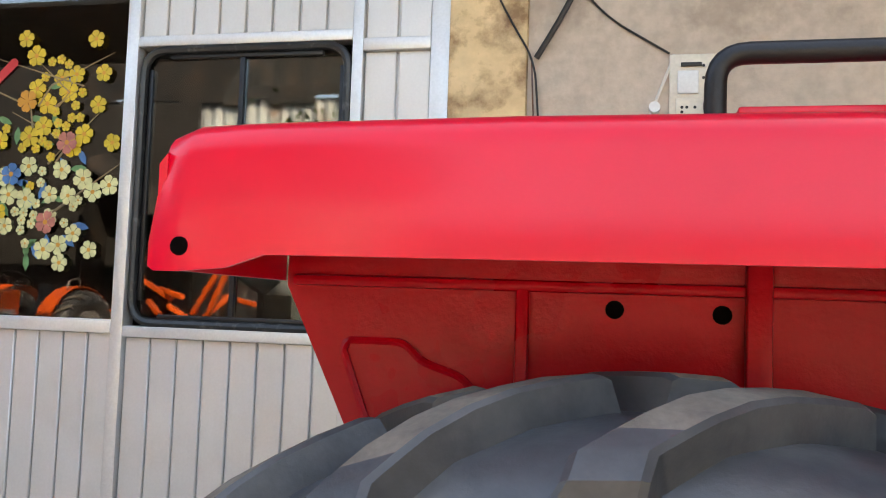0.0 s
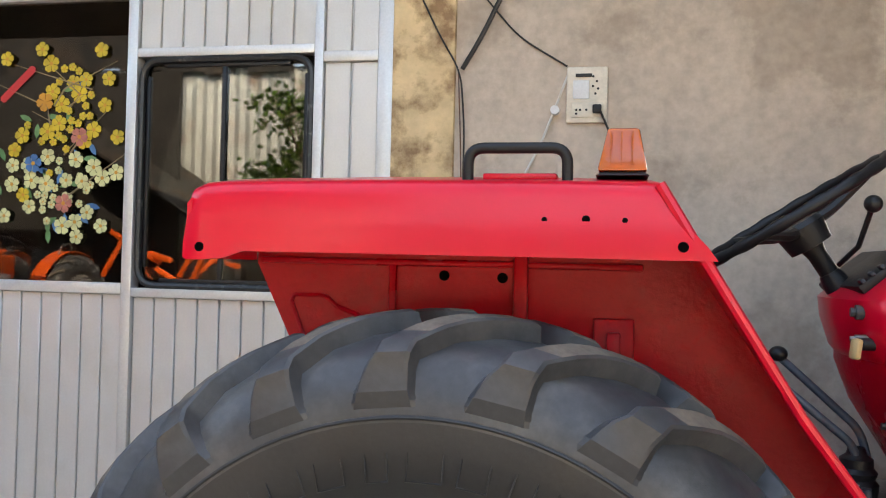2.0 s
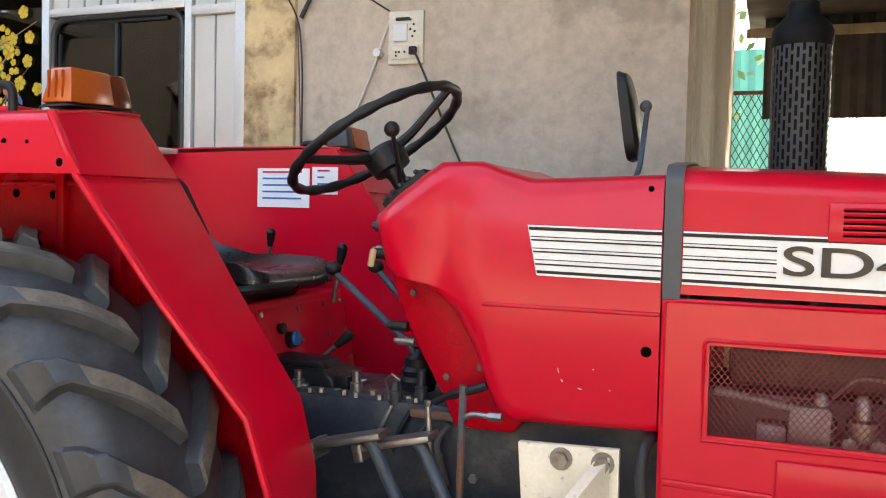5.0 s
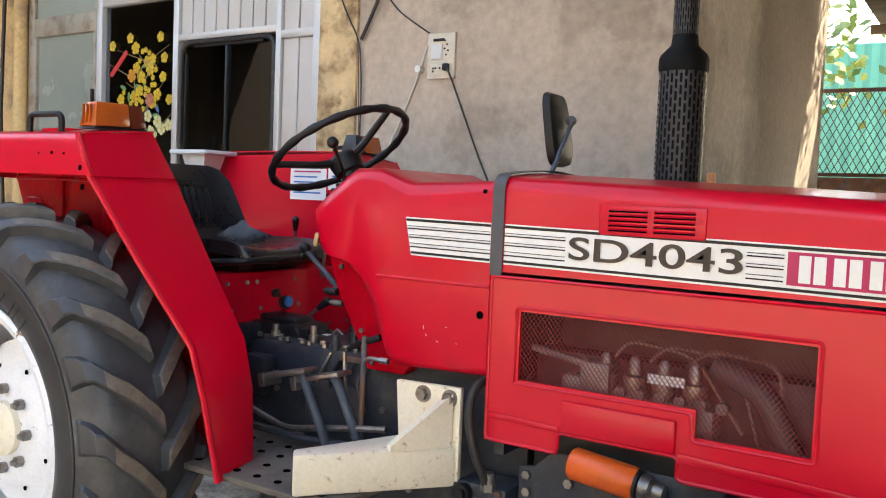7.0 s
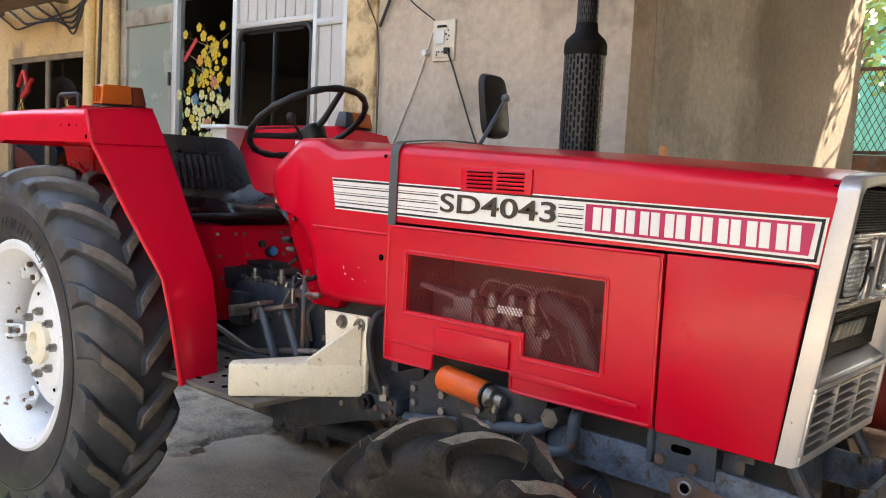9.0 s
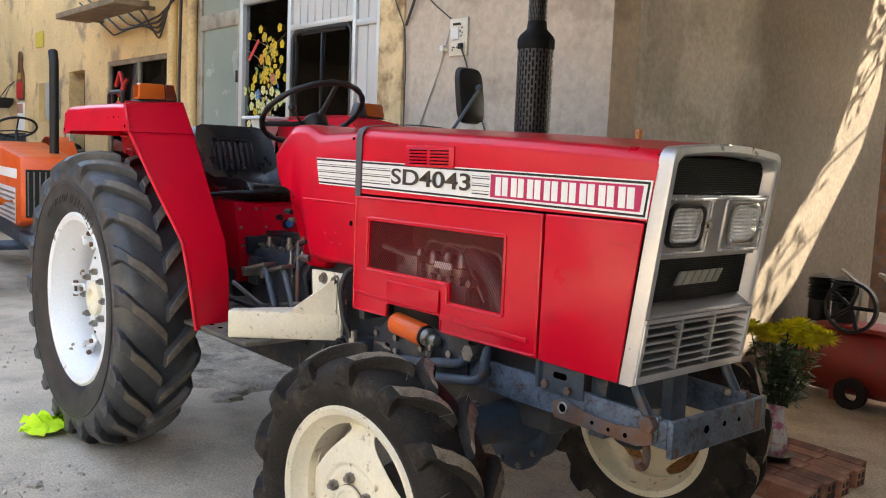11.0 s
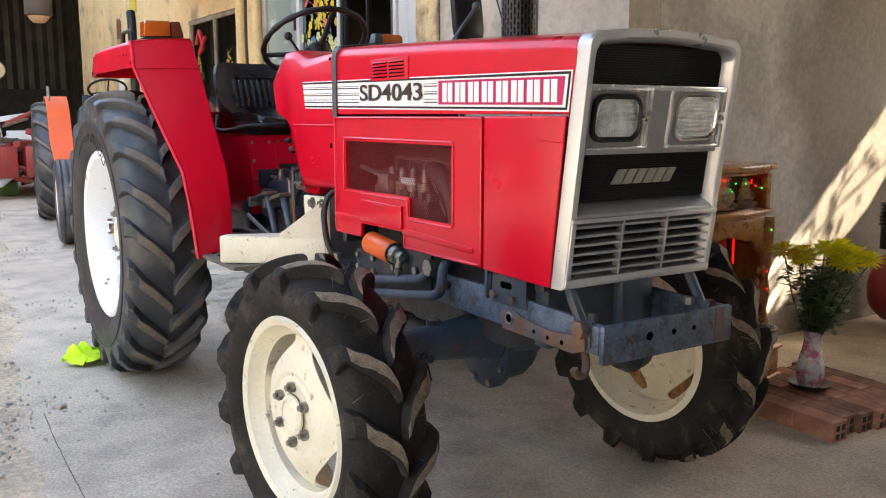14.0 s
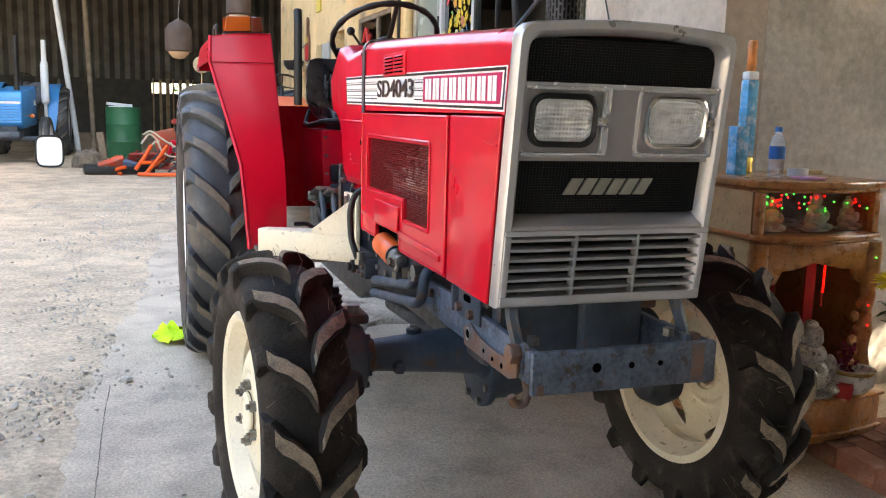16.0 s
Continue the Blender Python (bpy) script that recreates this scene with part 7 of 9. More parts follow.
altar = thing("altar_cabinet", (1.72, 2.92, 0.02), "varnished wooden household altar cabinet against the wall", "altar")
AX0, AX1, AY0, AY1 = 1.37, 2.02, 2.62, 3.225
def front_curve(x_end, y0, y1, bulge, n=10):
    return [(x_end - bulge + bulge * math.sin(math.pi * i / n), y0 + (y1 - y0) * i / n) for i in range(n + 1)]
def shelf(z0, z1, x_end, grow, bulge, name, m_=None):
    bb = B()
    prism(bb, [(AX0, AY0 - grow), *front_curve(x_end, AY0 - grow, AY1 + grow, bulge), (AX0, AY1 + grow)], "z", z0, z1)
    part(name, bb, m_ or WOOD, altar, bevel=0.006)
shelf(1.030, 1.058, 2.02, 0.02, 0.07, "top")
shelf(1.012, 1.030, 1.99, 0.005, 0.07, "moulding")
shelf(0.826, 0.846, 2.01, 0.012, 0.07, "shelf")
shelf(0.811, 0.826, 1.99, 0.0, 0.07, "moulding")
shelf(0.02, 0.185, 2.06, 0.02, 0.05, "base")
for y0, y1 in ((AY0, AY0 + 0.02), (AY1 - 0.02, AY1)):
    bm = B()
    box(bm, AX0, 1.90, y0, y1, 0.185, 1.012)
    part("side_panel", bm, WOOD_PALE if y0 == AY0 else WOOD, altar, "speckled pale wooden side panel" if y0 == AY0 else "")
bm = B()
box(bm, AX0, AX0 + 0.015, AY0 + 0.02, AY1 - 0.02, 0.185, 1.012)
part("back_panel", bm, WOOD, altar, smooth=0)
for y in (AY0 + 0.02, AY1 - 0.02):
    bm = B()
    lathe(bm, [(0.185, 0.036), (0.24, 0.036), (0.26, 0.026), (0.30, 0.034), (0.36, 0.022), (0.44, 0.034), (0.52, 0.022), (0.58, 0.034), (0.62, 0.028), (0.66, 0.038), (0.76, 0.040), (0.811, 0.036)], 16, "z", (1.93, y, 0), cap=True)
    part("turned_post", bm, WOOD, altar, "turned wooden post")
    bm = B()
    box(bm, 1.90, 1.935, y - 0.016, y + 0.016, 0.846, 1.012)
    part("upper_post", bm, WOOD, altar, bevel=0.004)
bm = B()
arch = [(AY0 + 0.03, 0.811), (AY0 + 0.03, 0.56), (AY0 + 0.07, 0.58), (AY0 + 0.075, 0.64), (AY0 + 0.11, 0.66), (AY0 + 0.13, 0.70), (AY0 + 0.19, 0.705), (AY0 + 0.29, 0.73), (AY1 - 0.19, 0.705), (AY1 - 0.13, 0.70), (AY1 - 0.11, 0.66), (AY1 - 0.075, 0.64), (AY1 - 0.07, 0.58), (AY1 - 0.03, 0.56), (AY1 - 0.03, 0.811)]
prism(bm, arch, "x", 1.925, 1.945)
part("carved_arch", bm, WOOD, altar, "carved wooden arch", bevel=0.004)


def figure(name, at, s, m_, label):
    """A seated porcelain figure as one plain rounded mesh."""
    bb = B()
    def lump(x, y, z, rx, ry, rz):
        bmesh.ops.create_icosphere(bb, subdivisions=3, radius=1.0, matrix=Matrix.Translation(Vector(at) + s * Vector((x, y, z))) @ Matrix.Diagonal((s * rx, s * ry, s * rz, 1)))
    for lump_ in ((0, 0, 0.07, 0.34, 0.40, 0.08), (0.02, 0, 0.30, 0.27, 0.30, 0.24), (0.08, 0, 0.32, 0.24, 0.24, 0.20), (0, 0, 0.56, 0.19, 0.26, 0.17), (0.02, 0, 0.83, 0.15, 0.15, 0.17), (0.0, 0, 0.99, 0.08, 0.09, 0.06), (0.16, 0.24, 0.15, 0.20, 0.15, 0.11), (0.16, -0.24, 0.15, 0.20, 0.15, 0.11), (0.10, 0.27, 0.42, 0.10, 0.09, 0.16), (0.10, -0.27, 0.42, 0.10, 0.09, 0.16), (0.20, 0.13, 0.36, 0.10, 0.13, 0.07), (0.20, -0.13, 0.36, 0.10, 0.13, 0.07), (0.0, 0.15, 0.80, 0.05, 0.05, 0.08), (0.0, -0.15, 0.80, 0.05, 0.05, 0.08)):
        lump(*lump_)
    for v in bb.verts:
        v.co += 0.018 * s * noise.noise_vector(v.co * 40)
    return solo(name, bb, m_, label, "figurine", smooth=60)
PAINTED_BOWL = mat("painted_white_glaze", (0.74, 0.74, 0.73), 0.18, var=0.08, coat=0.4, col2=(0.36, 0.33, 0.28), patch=0.60, soft=0.03, pscale=26)
GOLD = mat("gold_edge", (0.50, 0.34, 0.09), 0.3, 0.8)
FIGURE = mat("white_glazed_porcelain", (0.84, 0.83, 0.80), 0.2, var=0.15, vscale=40, coat=0.5, col2=(0.42, 0.38, 0.35), patch=0.66, soft=0.04, pscale=28)
SILVERED = mat("silvered_paint", (0.58, 0.57, 0.54), 0.3, 0.35, var=0.3, vscale=40, col2=(0.16, 0.14, 0.13), patch=0.60, soft=0.05, pscale=34)
figure("figurine", (1.86, 2.745, 0.847), 0.135, FIGURE, "small glazed porcelain figure in the altar")
figure("figurine", (1.88, 2.945, 0.847), 0.155, FIGURE, "seated white porcelain figure in the altar")
figure("figurine", (1.86, 3.125, 0.847), 0.135, FIGURE, "small grey porcelain figure in the altar")
figure("statue", (1.95, 2.915, 0.186), 0.30, SILVERED, "silvery painted statue on the altar floor")
bowl = thing("incense_bowl", (1.985, 3.10, 0.2), "white porcelain incense bowl with gold bands", "bowl")
bm = B()
lathe(bm, [(0.186, 0.055), (0.198, 0.060), (0.205, 0.066), (0.235, 0.092), (0.270, 0.098), (0.288, 0.088), (0.300, 0.094), (0.300, 0.080), (0.275, 0.078), (0.272, 0.001)], 32, "z", (1.985, 3.10, 0))
part("bowl_body", bm, PAINTED_BOWL, bowl, "white glaze with painted clouds")
for z, r in ((0.296, 0.0955), (0.286, 0.0895), (0.201, 0.064)):
    bm = B()
    sweep(bm, [(1.985 + r * math.cos(a), 3.10 + r * math.sin(a), z) for a in [2 * math.pi * i / 40 for i in range(40)]], 0.0032, 6, closed=True)
    part("gold_band", bm, GOLD, bowl, "gold band")
bm = B()
rnd = random.Random(5)
for k in range(70):
    a, h_ = rnd.uniform(0, 6.28), rnd.uniform(0.28, 0.40)
    c = Vector((1.985 + rnd.uniform(0, 0.035) * math.cos(a), 3.08 + rnd.uniform(0, 0.035) * math.sin(a), h_))
    d = Vector((rnd.uniform(-1, 1), rnd.uniform(-1, 1), rnd.uniform(-0.2, 1))).normalized() * 0.022
    s_ = d.orthogonal().normalized() * 0.009
    bm.faces.new([bm.verts.new(p) for p in (c, c + d * 0.5 - s_, c + d, c + d * 0.5 + s_)])
part("dry_blossom", bm, mat("dark_magenta_petals", (0.20, 0.015, 0.055), 0.7, var=0.3, vscale=40), bowl, "dried dark magenta blossom in the bowl", smooth=0)
bm = B()
lathe(bm, [(0.186, 0.035), (0.19, 0.04), (0.235, 0.045), (0.255, 0.04), (0.257, 0.001)], 16, "z", (2.03, 3.02, 0))
solo("offering_jar", bm, DECAL_R, "small dark red jar with gold edge", "jar")
RED_LED = mat("red_light_string", (1.0, 0.008, 0.008), 0.4, emit=0.5)
GREEN_LED = mat("green_light_bulbs", (0.05, 1.0, 0.10), 0.4, emit=0.22)
stick = thing("red_light_stick", (1.93, 2.973, 0.56), "red light strip hanging in the altar", "lamp")
bm = B()
rod(bm, (1.925, 2.973, 0.55), (1.925, 2.973, 0.79), 0.004, seg=6)
part("strip", bm, DECAL_R, stick, "dark red strip")
for k in range(13):
    bm = B()
    bmesh.ops.create_icosphere(bm, subdivisions=1, radius=0.0048, matrix=Matrix.Translation((1.931, 2.973, 0.610 + 0.0135 * k)))
    part("bulb", bm, RED_LED, stick, "tiny glowing red bulb")
bm = B()
box(bm, 1.895, 1.905, 2.905, 2.955, 0.186, 0.80)
solo("red_banner", bm, DECAL_R, "narrow dark red banner board in the altar", "banner", bevel=0.002)
rnd = random.Random(9)
for k in range(45):
    bm = B()
    at = Vector((1.89 + rnd.uniform(-0.03, 0.03), 2.67 + 0.50 * rnd.random(), 0.985 + rnd.uniform(-0.05, 0.025))) if k < 42 else Vector((1.972, 3.185 + rnd.uniform(-0.02, 0.02), rnd.uniform(0.42, 0.76)))
    bmesh.ops.create_icosphere(bm, subdivisions=1, radius=0.0046, matrix=Matrix.Translation(at))
    solo("fairy_light", bm, GREEN_LED if k % 2 else RED_LED, "tiny glowing fairy light in the altar", "lamp", "fairy lights in the altar")
# carved vines, a coved plinth and a painted back on the altar
def altar_part(name, bb, m_, label="", **kw):
    return part(name, bb, m_, altar, label, **kw)
for y in (AY0 + 0.075, AY1 - 0.075):
    bm = B()
    for k in range(7):
        z = 0.25 + 0.05 * k
        bmesh.ops.create_icosphere(bm, subdivisions=1, radius=0.020 + 0.005 * (k % 2), matrix=Matrix.Translation((1.935, y + 0.008 * (-1) ** k, z)) @ Matrix.Diagonal((0.6, 1, 1, 1)))
    altar_part("carved_vine", bm, WOOD, "carved wooden vine")
for z0, z1, grow in ((0.185, 0.200, 0.03), (0.05, 0.062, 0.03)):
    shelf(z0, z1, 2.075, grow, 0.05, "plinth_moulding")
bm = B()
box(bm, 1.386, 1.390, AY0 + 0.03, AY1 - 0.03, 0.20, 0.80)
altar_part("painted_back", bm, DECAL_R, "dark red painted back board", smooth=0)
bm = B()
arc = front_curve(1.955, AY0 + 0.03, AY1 - 0.03, 0.05)
loft(bm, [[(x, y, z) for x, y in arc] for z in (0.848, 1.011)])
altar_part("glass_front", bm, GLASS_THIN, "curved glass front", smooth=30).visible_shadow = False
# on the altar's top
bottle = thing("water_bottle", (1.80, 2.80, 1.058), "clear plastic water bottle with a blue cap", "bottle")
bm = B()
lathe(bm, [(1.058, 0.026), (1.062, 0.030), (1.10, 0.031), (1.11, 0.029), (1.12, 0.031), (1.19, 0.031), (1.22, 0.024), (1.235, 0.013), (1.25, 0.013)], 20, "z", (1.80, 2.80, 0))
part("body", bm, CLEAR, bottle).visible_shadow = False
bm = B()
lathe(bm, [(1.135, 0.0318), (1.185, 0.0318)], 20, "z", (1.80, 2.80, 0))
part("label", bm, BLUE, bottle, "blue wrapper")
bm = B()
lathe(bm, [(1.243, 0.016), (1.262, 0.016), (1.263, 0.001)], 16, "z", (1.80, 2.80, 0))
part("cap", bm, BLUE, bottle, "blue cap")
bm = B()
lathe(bm, [(1.058, 0.026), (1.058, 0.042), (1.092, 0.042), (1.092, 0.026), (1.058, 0.026)], 28, "z", (1.72, 2.98, 0))
solo("tape_roll", bm, PALEBLUE, "roll of white tape on the altar", "tape")
bm = B()
box(bm, 1.84, 1.93, 2.84, 2.94, 1.0585, 1.070)
solo("pink_pouch", bm, mat("pink_plastic", (0.70, 0.35, 0.60), 0.5), "flat pink plastic pouch on the altar", "pouch", bevel=0.005)
bm = B()
box(bm, 1.50, 1.56, 3.02, 3.26, 1.0585, 1.075, m=None)
solo("wooden_stick_box", bm, WOOD_PALE, "flat pale cardboard box lying on the altar", "box", bevel=0.003)
pack = thing("incense_pack", (1.55, 2.84, 1.058), "tall blue printed incense pack with an orange top", "package")
SKYBLUE = mat("blue_printed_paper", (0.06, 0.36, 0.62), 0.4, var=0.3, vscale=18, col2=(0.75, 0.78, 0.78), patch=0.62, pscale=20)
ORANGE_FOIL = mat("orange_foil", (0.75, 0.25, 0.06), 0.4, var=0.3, vscale=25)
for m_, r, z0, z1, nm in ((mat("gold_foil", (0.60, 0.40, 0.08), 0.35, 0.6), 0.027, 1.0585, 1.13, "foot"), (SKYBLUE, 0.0275, 1.13, 1.455, "wrapper"), (WHITE, 0.026, 1.455, 1.49, "neck"), (ORANGE_FOIL, 0.016, 1.49, 1.62, "tuft")):
    bm = B()
    box(bm, 1.55 - r, 1.55 + r, 2.84 - r, 2.84 + r, z0, z1)
    part(nm, bm, m_, pack, bevel=0.008)
bm = B()
box(bm, 1.60, 1.66, 2.71, 2.77, 1.0585, 1.26)
solo("incense_box", bm, SKYBLUE, "small blue printed box on the altar", "box", bevel=0.004)

# vase of chrysanthemums on the bricks
VX, VY = 2.18, 3.25
vase = thing("flower_vase", (VX, VY, 0.08), "painted porcelain vase of yellow chrysanthemums", "vase")
PAINTED = mat("painted_porcelain", (0.62, 0.62, 0.66), 0.18, var=0.1, coat=0.4, col2=(0.50, 0.16, 0.28), patch=0.55, soft=0.05, pscale=12)
bm = B()
lathe(bm, [(0.080, 0.045), (0.086, 0.050), (0.13, 0.062), (0.19, 0.060), (0.25, 0.045), (0.30, 0.036), (0.33, 0.040), (0.345, 0.046), (0.345, 0.042), (0.31, 0.033)], 28, "z", (VX, VY, 0))
part("vase_body", bm, PAINTED, vase, "white porcelain painted with pink flowers")
bm = B()
lathe(bm, [(0.0815, 0.02), (0.0815, 0.085), (0.098, 0.095), (0.098, 0.088), (0.086, 0.05)], 24, "z", (VX, VY, 0))
part("saucer", bm, MODEL_BROWN, vase, "dark lacquered saucer")
rnd = random.Random(12)
heads = [(-0.13, -0.02, 0.66), (0.12, 0.12, 0.69), (0.05, 0.06, 0.66), (-0.02, -0.10, 0.68), (-0.17, -0.10, 0.70), (-0.08, -0.06, 0.69), (0.02, 0.0, 0.715), (0.14, 0.05, 0.655), (0.02, 0.12, 0.715), (0.18, 0.16, 0.665)]
for hx, hy, hz in heads:
    # spread the heads across the view of the passage
    c = Vector((VX + hx * 0.75 - 0.02, VY + hy + 0.06, hz))
    bm = B()
    sweep(bm, [(VX + hx * 0.1, VY + hy * 0.1, 0.30), (VX + hx * 0.5, VY + hy * 0.5, 0.50), c - Vector((0, 0, 0.01))], 0.0035, 5)
    part("stem", bm, LEAF, vase, smooth=0)
    bm = B()
    for ring_, (n_, rad, tilt) in enumerate(((18, 0.066, -0.45), (24, 0.078, 0.0), (22, 0.075, 0.40), (18, 0.068, 0.80), (12, 0.056, 1.2))):
        for k in range(n_):
            a = 2 * math.pi * (k + 0.5 * ring_) / n_ + rnd.uniform(-0.08, 0.08)
            d = Vector((math.cos(a) * math.cos(tilt), math.sin(a) * math.cos(tilt), math.sin(tilt) * 0.95 + rnd.uniform(-0.12, 0.05)))
            side_ = Vector((-math.sin(a), math.cos(a), 0)) * 0.0075
            tip, mid = c + d * rad, c + d * rad * 0.55 + Vector((0, 0, 0.004))
            bm.faces.new([bm.verts.new(p) for p in (c, mid - side_, tip, mid + side_)])
    part("flower_head", bm, YELLOW, vase, "yellow chrysanthemum head", smooth=0)
bm = B()
for k in range(750):
    a, h = rnd.uniform(0, 6.28), rnd.uniform(0.34, 0.64)
    rr = rnd.uniform(0.01, 0.07 + 0.34 * (h - 0.30))
    c = Vector((VX + rr * math.cos(a) * 0.9, VY + 0.03 + rr * math.sin(a), h))
    d = Vector((math.cos(a + rnd.uniform(-0.8, 0.8)), math.sin(a + rnd.uniform(-0.8, 0.8)), rnd.uniform(-0.5, 0.6))).normalized()
    s_ = d.cross(Vector((0, 0, 1))).normalized() * rnd.uniform(0.010, 0.020)
    l_ = rnd.uniform(0.03, 0.06)
    bm.faces.new([bm.verts.new(p) for p in (c, c + d * l_ * 0.4 - s_, c + d * l_, c + d * l_ * 0.4 + s_)])
tagged(part("foliage", bm, LEAF, vase, "dark green chrysanthemum leaves", smooth=0), kind="stuff")
vase_dz = -0.045
for o in (vase,):
    o.matrix_basis = Matrix.Translation((VX, VY, 0.08 + vase_dz))
bm = B()
lathe(bm, [(0.186, 0.03), (0.20, 0.035), (0.26, 0.04), (0.262, 0.001)], 14, "z", (2.0, 3.14, 0))
solo("gold_cup", bm, mat("gold_lacquer", (0.45, 0.28, 0.06), 0.3, 0.5, var=0.4, vscale=60), "small gold and red offering cup", "cup")

# air compressor in the passage
comp = thing("air_compressor", (2.35, 4.75, 0), "red air compressor with a black pump", "compressor")
RED_FADED = mat("faded_red_paint", (0.50, 0.075, 0.035), 0.55, var=0.3, col2=(0.28, 0.12, 0.08), patch=0.6, pscale=9)
BLUE_OLD = mat("dull_blue_paint", (0.07, 0.11, 0.17), 0.5, var=0.2)
RED_OLD = mat("old_red_paint", (0.30, 0.030, 0.022), 0.5, var=0.3, bump=0.001, col2=(0.12, 0.06, 0.05), patch=0.64, pscale=8)
bm = B()
lathe(bm, [(-0.75, 0.01), (-0.74, 0.10), (-0.70, 0.19), (-0.64, 0.225), (0.64, 0.225), (0.70, 0.19), (0.74, 0.10), (0.75, 0.01)], 28, "x", (2.35, 4.75, 0.36))
part("tank", bm, RED_OLD, comp, "dull red air tank")
for x in (1.9, 2.8):
    for y in (4.62, 4.88):
        bm = B()
        box(bm, x - 0.03, x + 0.03, y - 0.02, y + 0.02, 0.09, 0.22)
        part("foot", bm, RED_OLD, comp, smooth=0)
bm = B()
box(bm, 1.75, 2.85, 4.6, 4.9, 0.58, 0.61)
part("deck", bm, RED_OLD, comp, bevel=0.004)
for x in (1.70, 1.86):
    bm = B()
    lathe(bm, [(0.60, 0.07), (0.74, 0.07)] + [(0.74 + 0.012 * k, 0.085 if k % 2 else 0.06) for k in range(14)] + [(0.91, 0.05), (0.92, 0.001)], 18, "z", (x, 4.72, 0))
    part("pump_cylinder", bm, BLACK, comp, "black finned pump cylinder")
bm = B()
lathe(bm, [(-0.02, 0.15), (-0.02, 0.17), (0.02, 0.17), (0.02, 0.15), (-0.02, 0.15)], 28, "y", (1.98, 4.56, 0.74))
for k in range(5):
    a = 2 * math.pi * k / 5
    rod(bm, (1.98, 4.56, 0.74), (1.98 + 0.155 * math.cos(a), 4.56, 0.74 + 0.155 * math.sin(a)), 0.014, seg=6)
part("flywheel", bm, BLACK, comp, "black spoked flywheel")
bm = B()
rod(bm, (2.42, 4.75, 0.74), (2.72, 4.75, 0.74), 0.11, seg=20)
part("motor", bm, GEARBOX, comp, "dark electric motor", bevel=0.01)
for k in range(2):
    bm = B()
    sweep(bm, rounded([(1.92 + 0.2 * k, 4.70, 0.92), (1.86 + 0.25 * k, 4.60, 0.98), (2.05 + 0.3 * k, 4.55, 0.88), (2.0 + 0.3 * k, 4.6, 0.60)], 0.08), 0.012, 8)
    part("air_pipe", bm, STEEL, comp)
bm = B()
lathe(bm, [(-0.03, 0.05), (-0.03, 0.10), (0.03, 0.10), (0.03, 0.05)], 20, "y", (2.05, 4.50, 0.195))
part("wheel", bm, RUBBER_NEW, comp)
# old iron leaning by the compressor
for k in range(4):
    bm = B()
    sweep(bm, rounded([(2.6 + 0.12 * k, 4.3 + 0.1 * k, 0.3 + 0.15 * k), (2.5 + 0.1 * k, 4.4, 0.6 + 0.1 * k), (2.75, 4.5 + 0.05 * k, 0.95 + 0.04 * k)], 0.1), 0.02, 8)
    part("hose", bm, CABLE, comp, "black air hose")

comp.matrix_basis = pose(2.18, 5.05, -0.15)

# ---- far end of the passage: fence, sheets, tree, turquoise wall ----
fence = thing("chain_link_fence", (2.0, 9.0, 0), "rusty chain-link fence on angle-iron posts", "fence", kind="structure")
for x in (0.4, 1.62, 3.2, 4.8):
    bm = B()
    box(bm, x - 0.02, x + 0.02, 8.98, 9.02, -0.2, 2.78)
    part("post", bm, RUST, fence, smooth=0)
for z in (1.88, 2.75):
    bm = B()
    box(bm, -0.2, 5.5, 8.985, 9.015, z - 0.02, z + 0.02)
    part("rail", bm, RUST, fence, smooth=0)
bm = B()
for k in range(-20, 66):
    for s_ in (1, -1):
        x0 = 0.14 * k * 0.5
        p0, p1 = Vector((x0, 9.0 + 0.004 * s_, 1.9)), Vector((x0 + s_ * 0.45, 9.0 + 0.004 * s_, 2.75))
        if p0.x > -0.3 and p0.x < 5.5:
            rod(bm, p0, p1, 0.0048, seg=4)
tagged(part("chain_link", bm, GEARBOX, fence, "diamond wire mesh", smooth=0), kind="stuff")
bm = B()
box(bm, -0.3, 7.0, 8.9, 9.1, -0.3, 1.85)
structure("wall_back", bm, RUST, "low brown rusty sheet wall under the fence", "wall", smooth=0)
bm = B()
corrugated(bm, (-4.0, 14.0), (2.25, 14.0), -0.3, 4.12, 0.22, 0.04)
structure("backdrop_wall", bm, TURQ, "sunlit turquoise corrugated wall beyond the fence", "wall", smooth=0)
bm = B()
corrugated(bm, (1.52, 8.5), (3.4, 8.5), 2.42, 3.42, 0.13, 0.03)
structure("hanging_sheet", bm, TIN, "dark rusty corrugated sheet hanging under the roof", "sheet", smooth=0)
bm = B()
box(bm, 1.35, 3.5, 8.40, 8.46, 3.20, 3.29)
structure("roof_batten", bm, TIMBER, "old timber batten across the hanging sheet", "beam", bevel=0.008)


def leaf_cloud(bm, centres, n, size, rnd):
    for c, r in centres:
        for _ in range(n):
            p = Vector(c) + Vector((rnd.gauss(0, 1), rnd.gauss(0, 1), rnd.gauss(0, 0.7))) * r * 0.5
            d = Vector((rnd.uniform(-1, 1), rnd.uniform(-1, 1), rnd.uniform(-1, 0.4))).normalized()
            s_ = d.orthogonal().normalized() * size * 0.35
            bm.faces.new([bm.verts.new(q) for q in (p, p + d * size * 0.5 - s_, p + d * size, p + d * size * 0.5 + s_)])


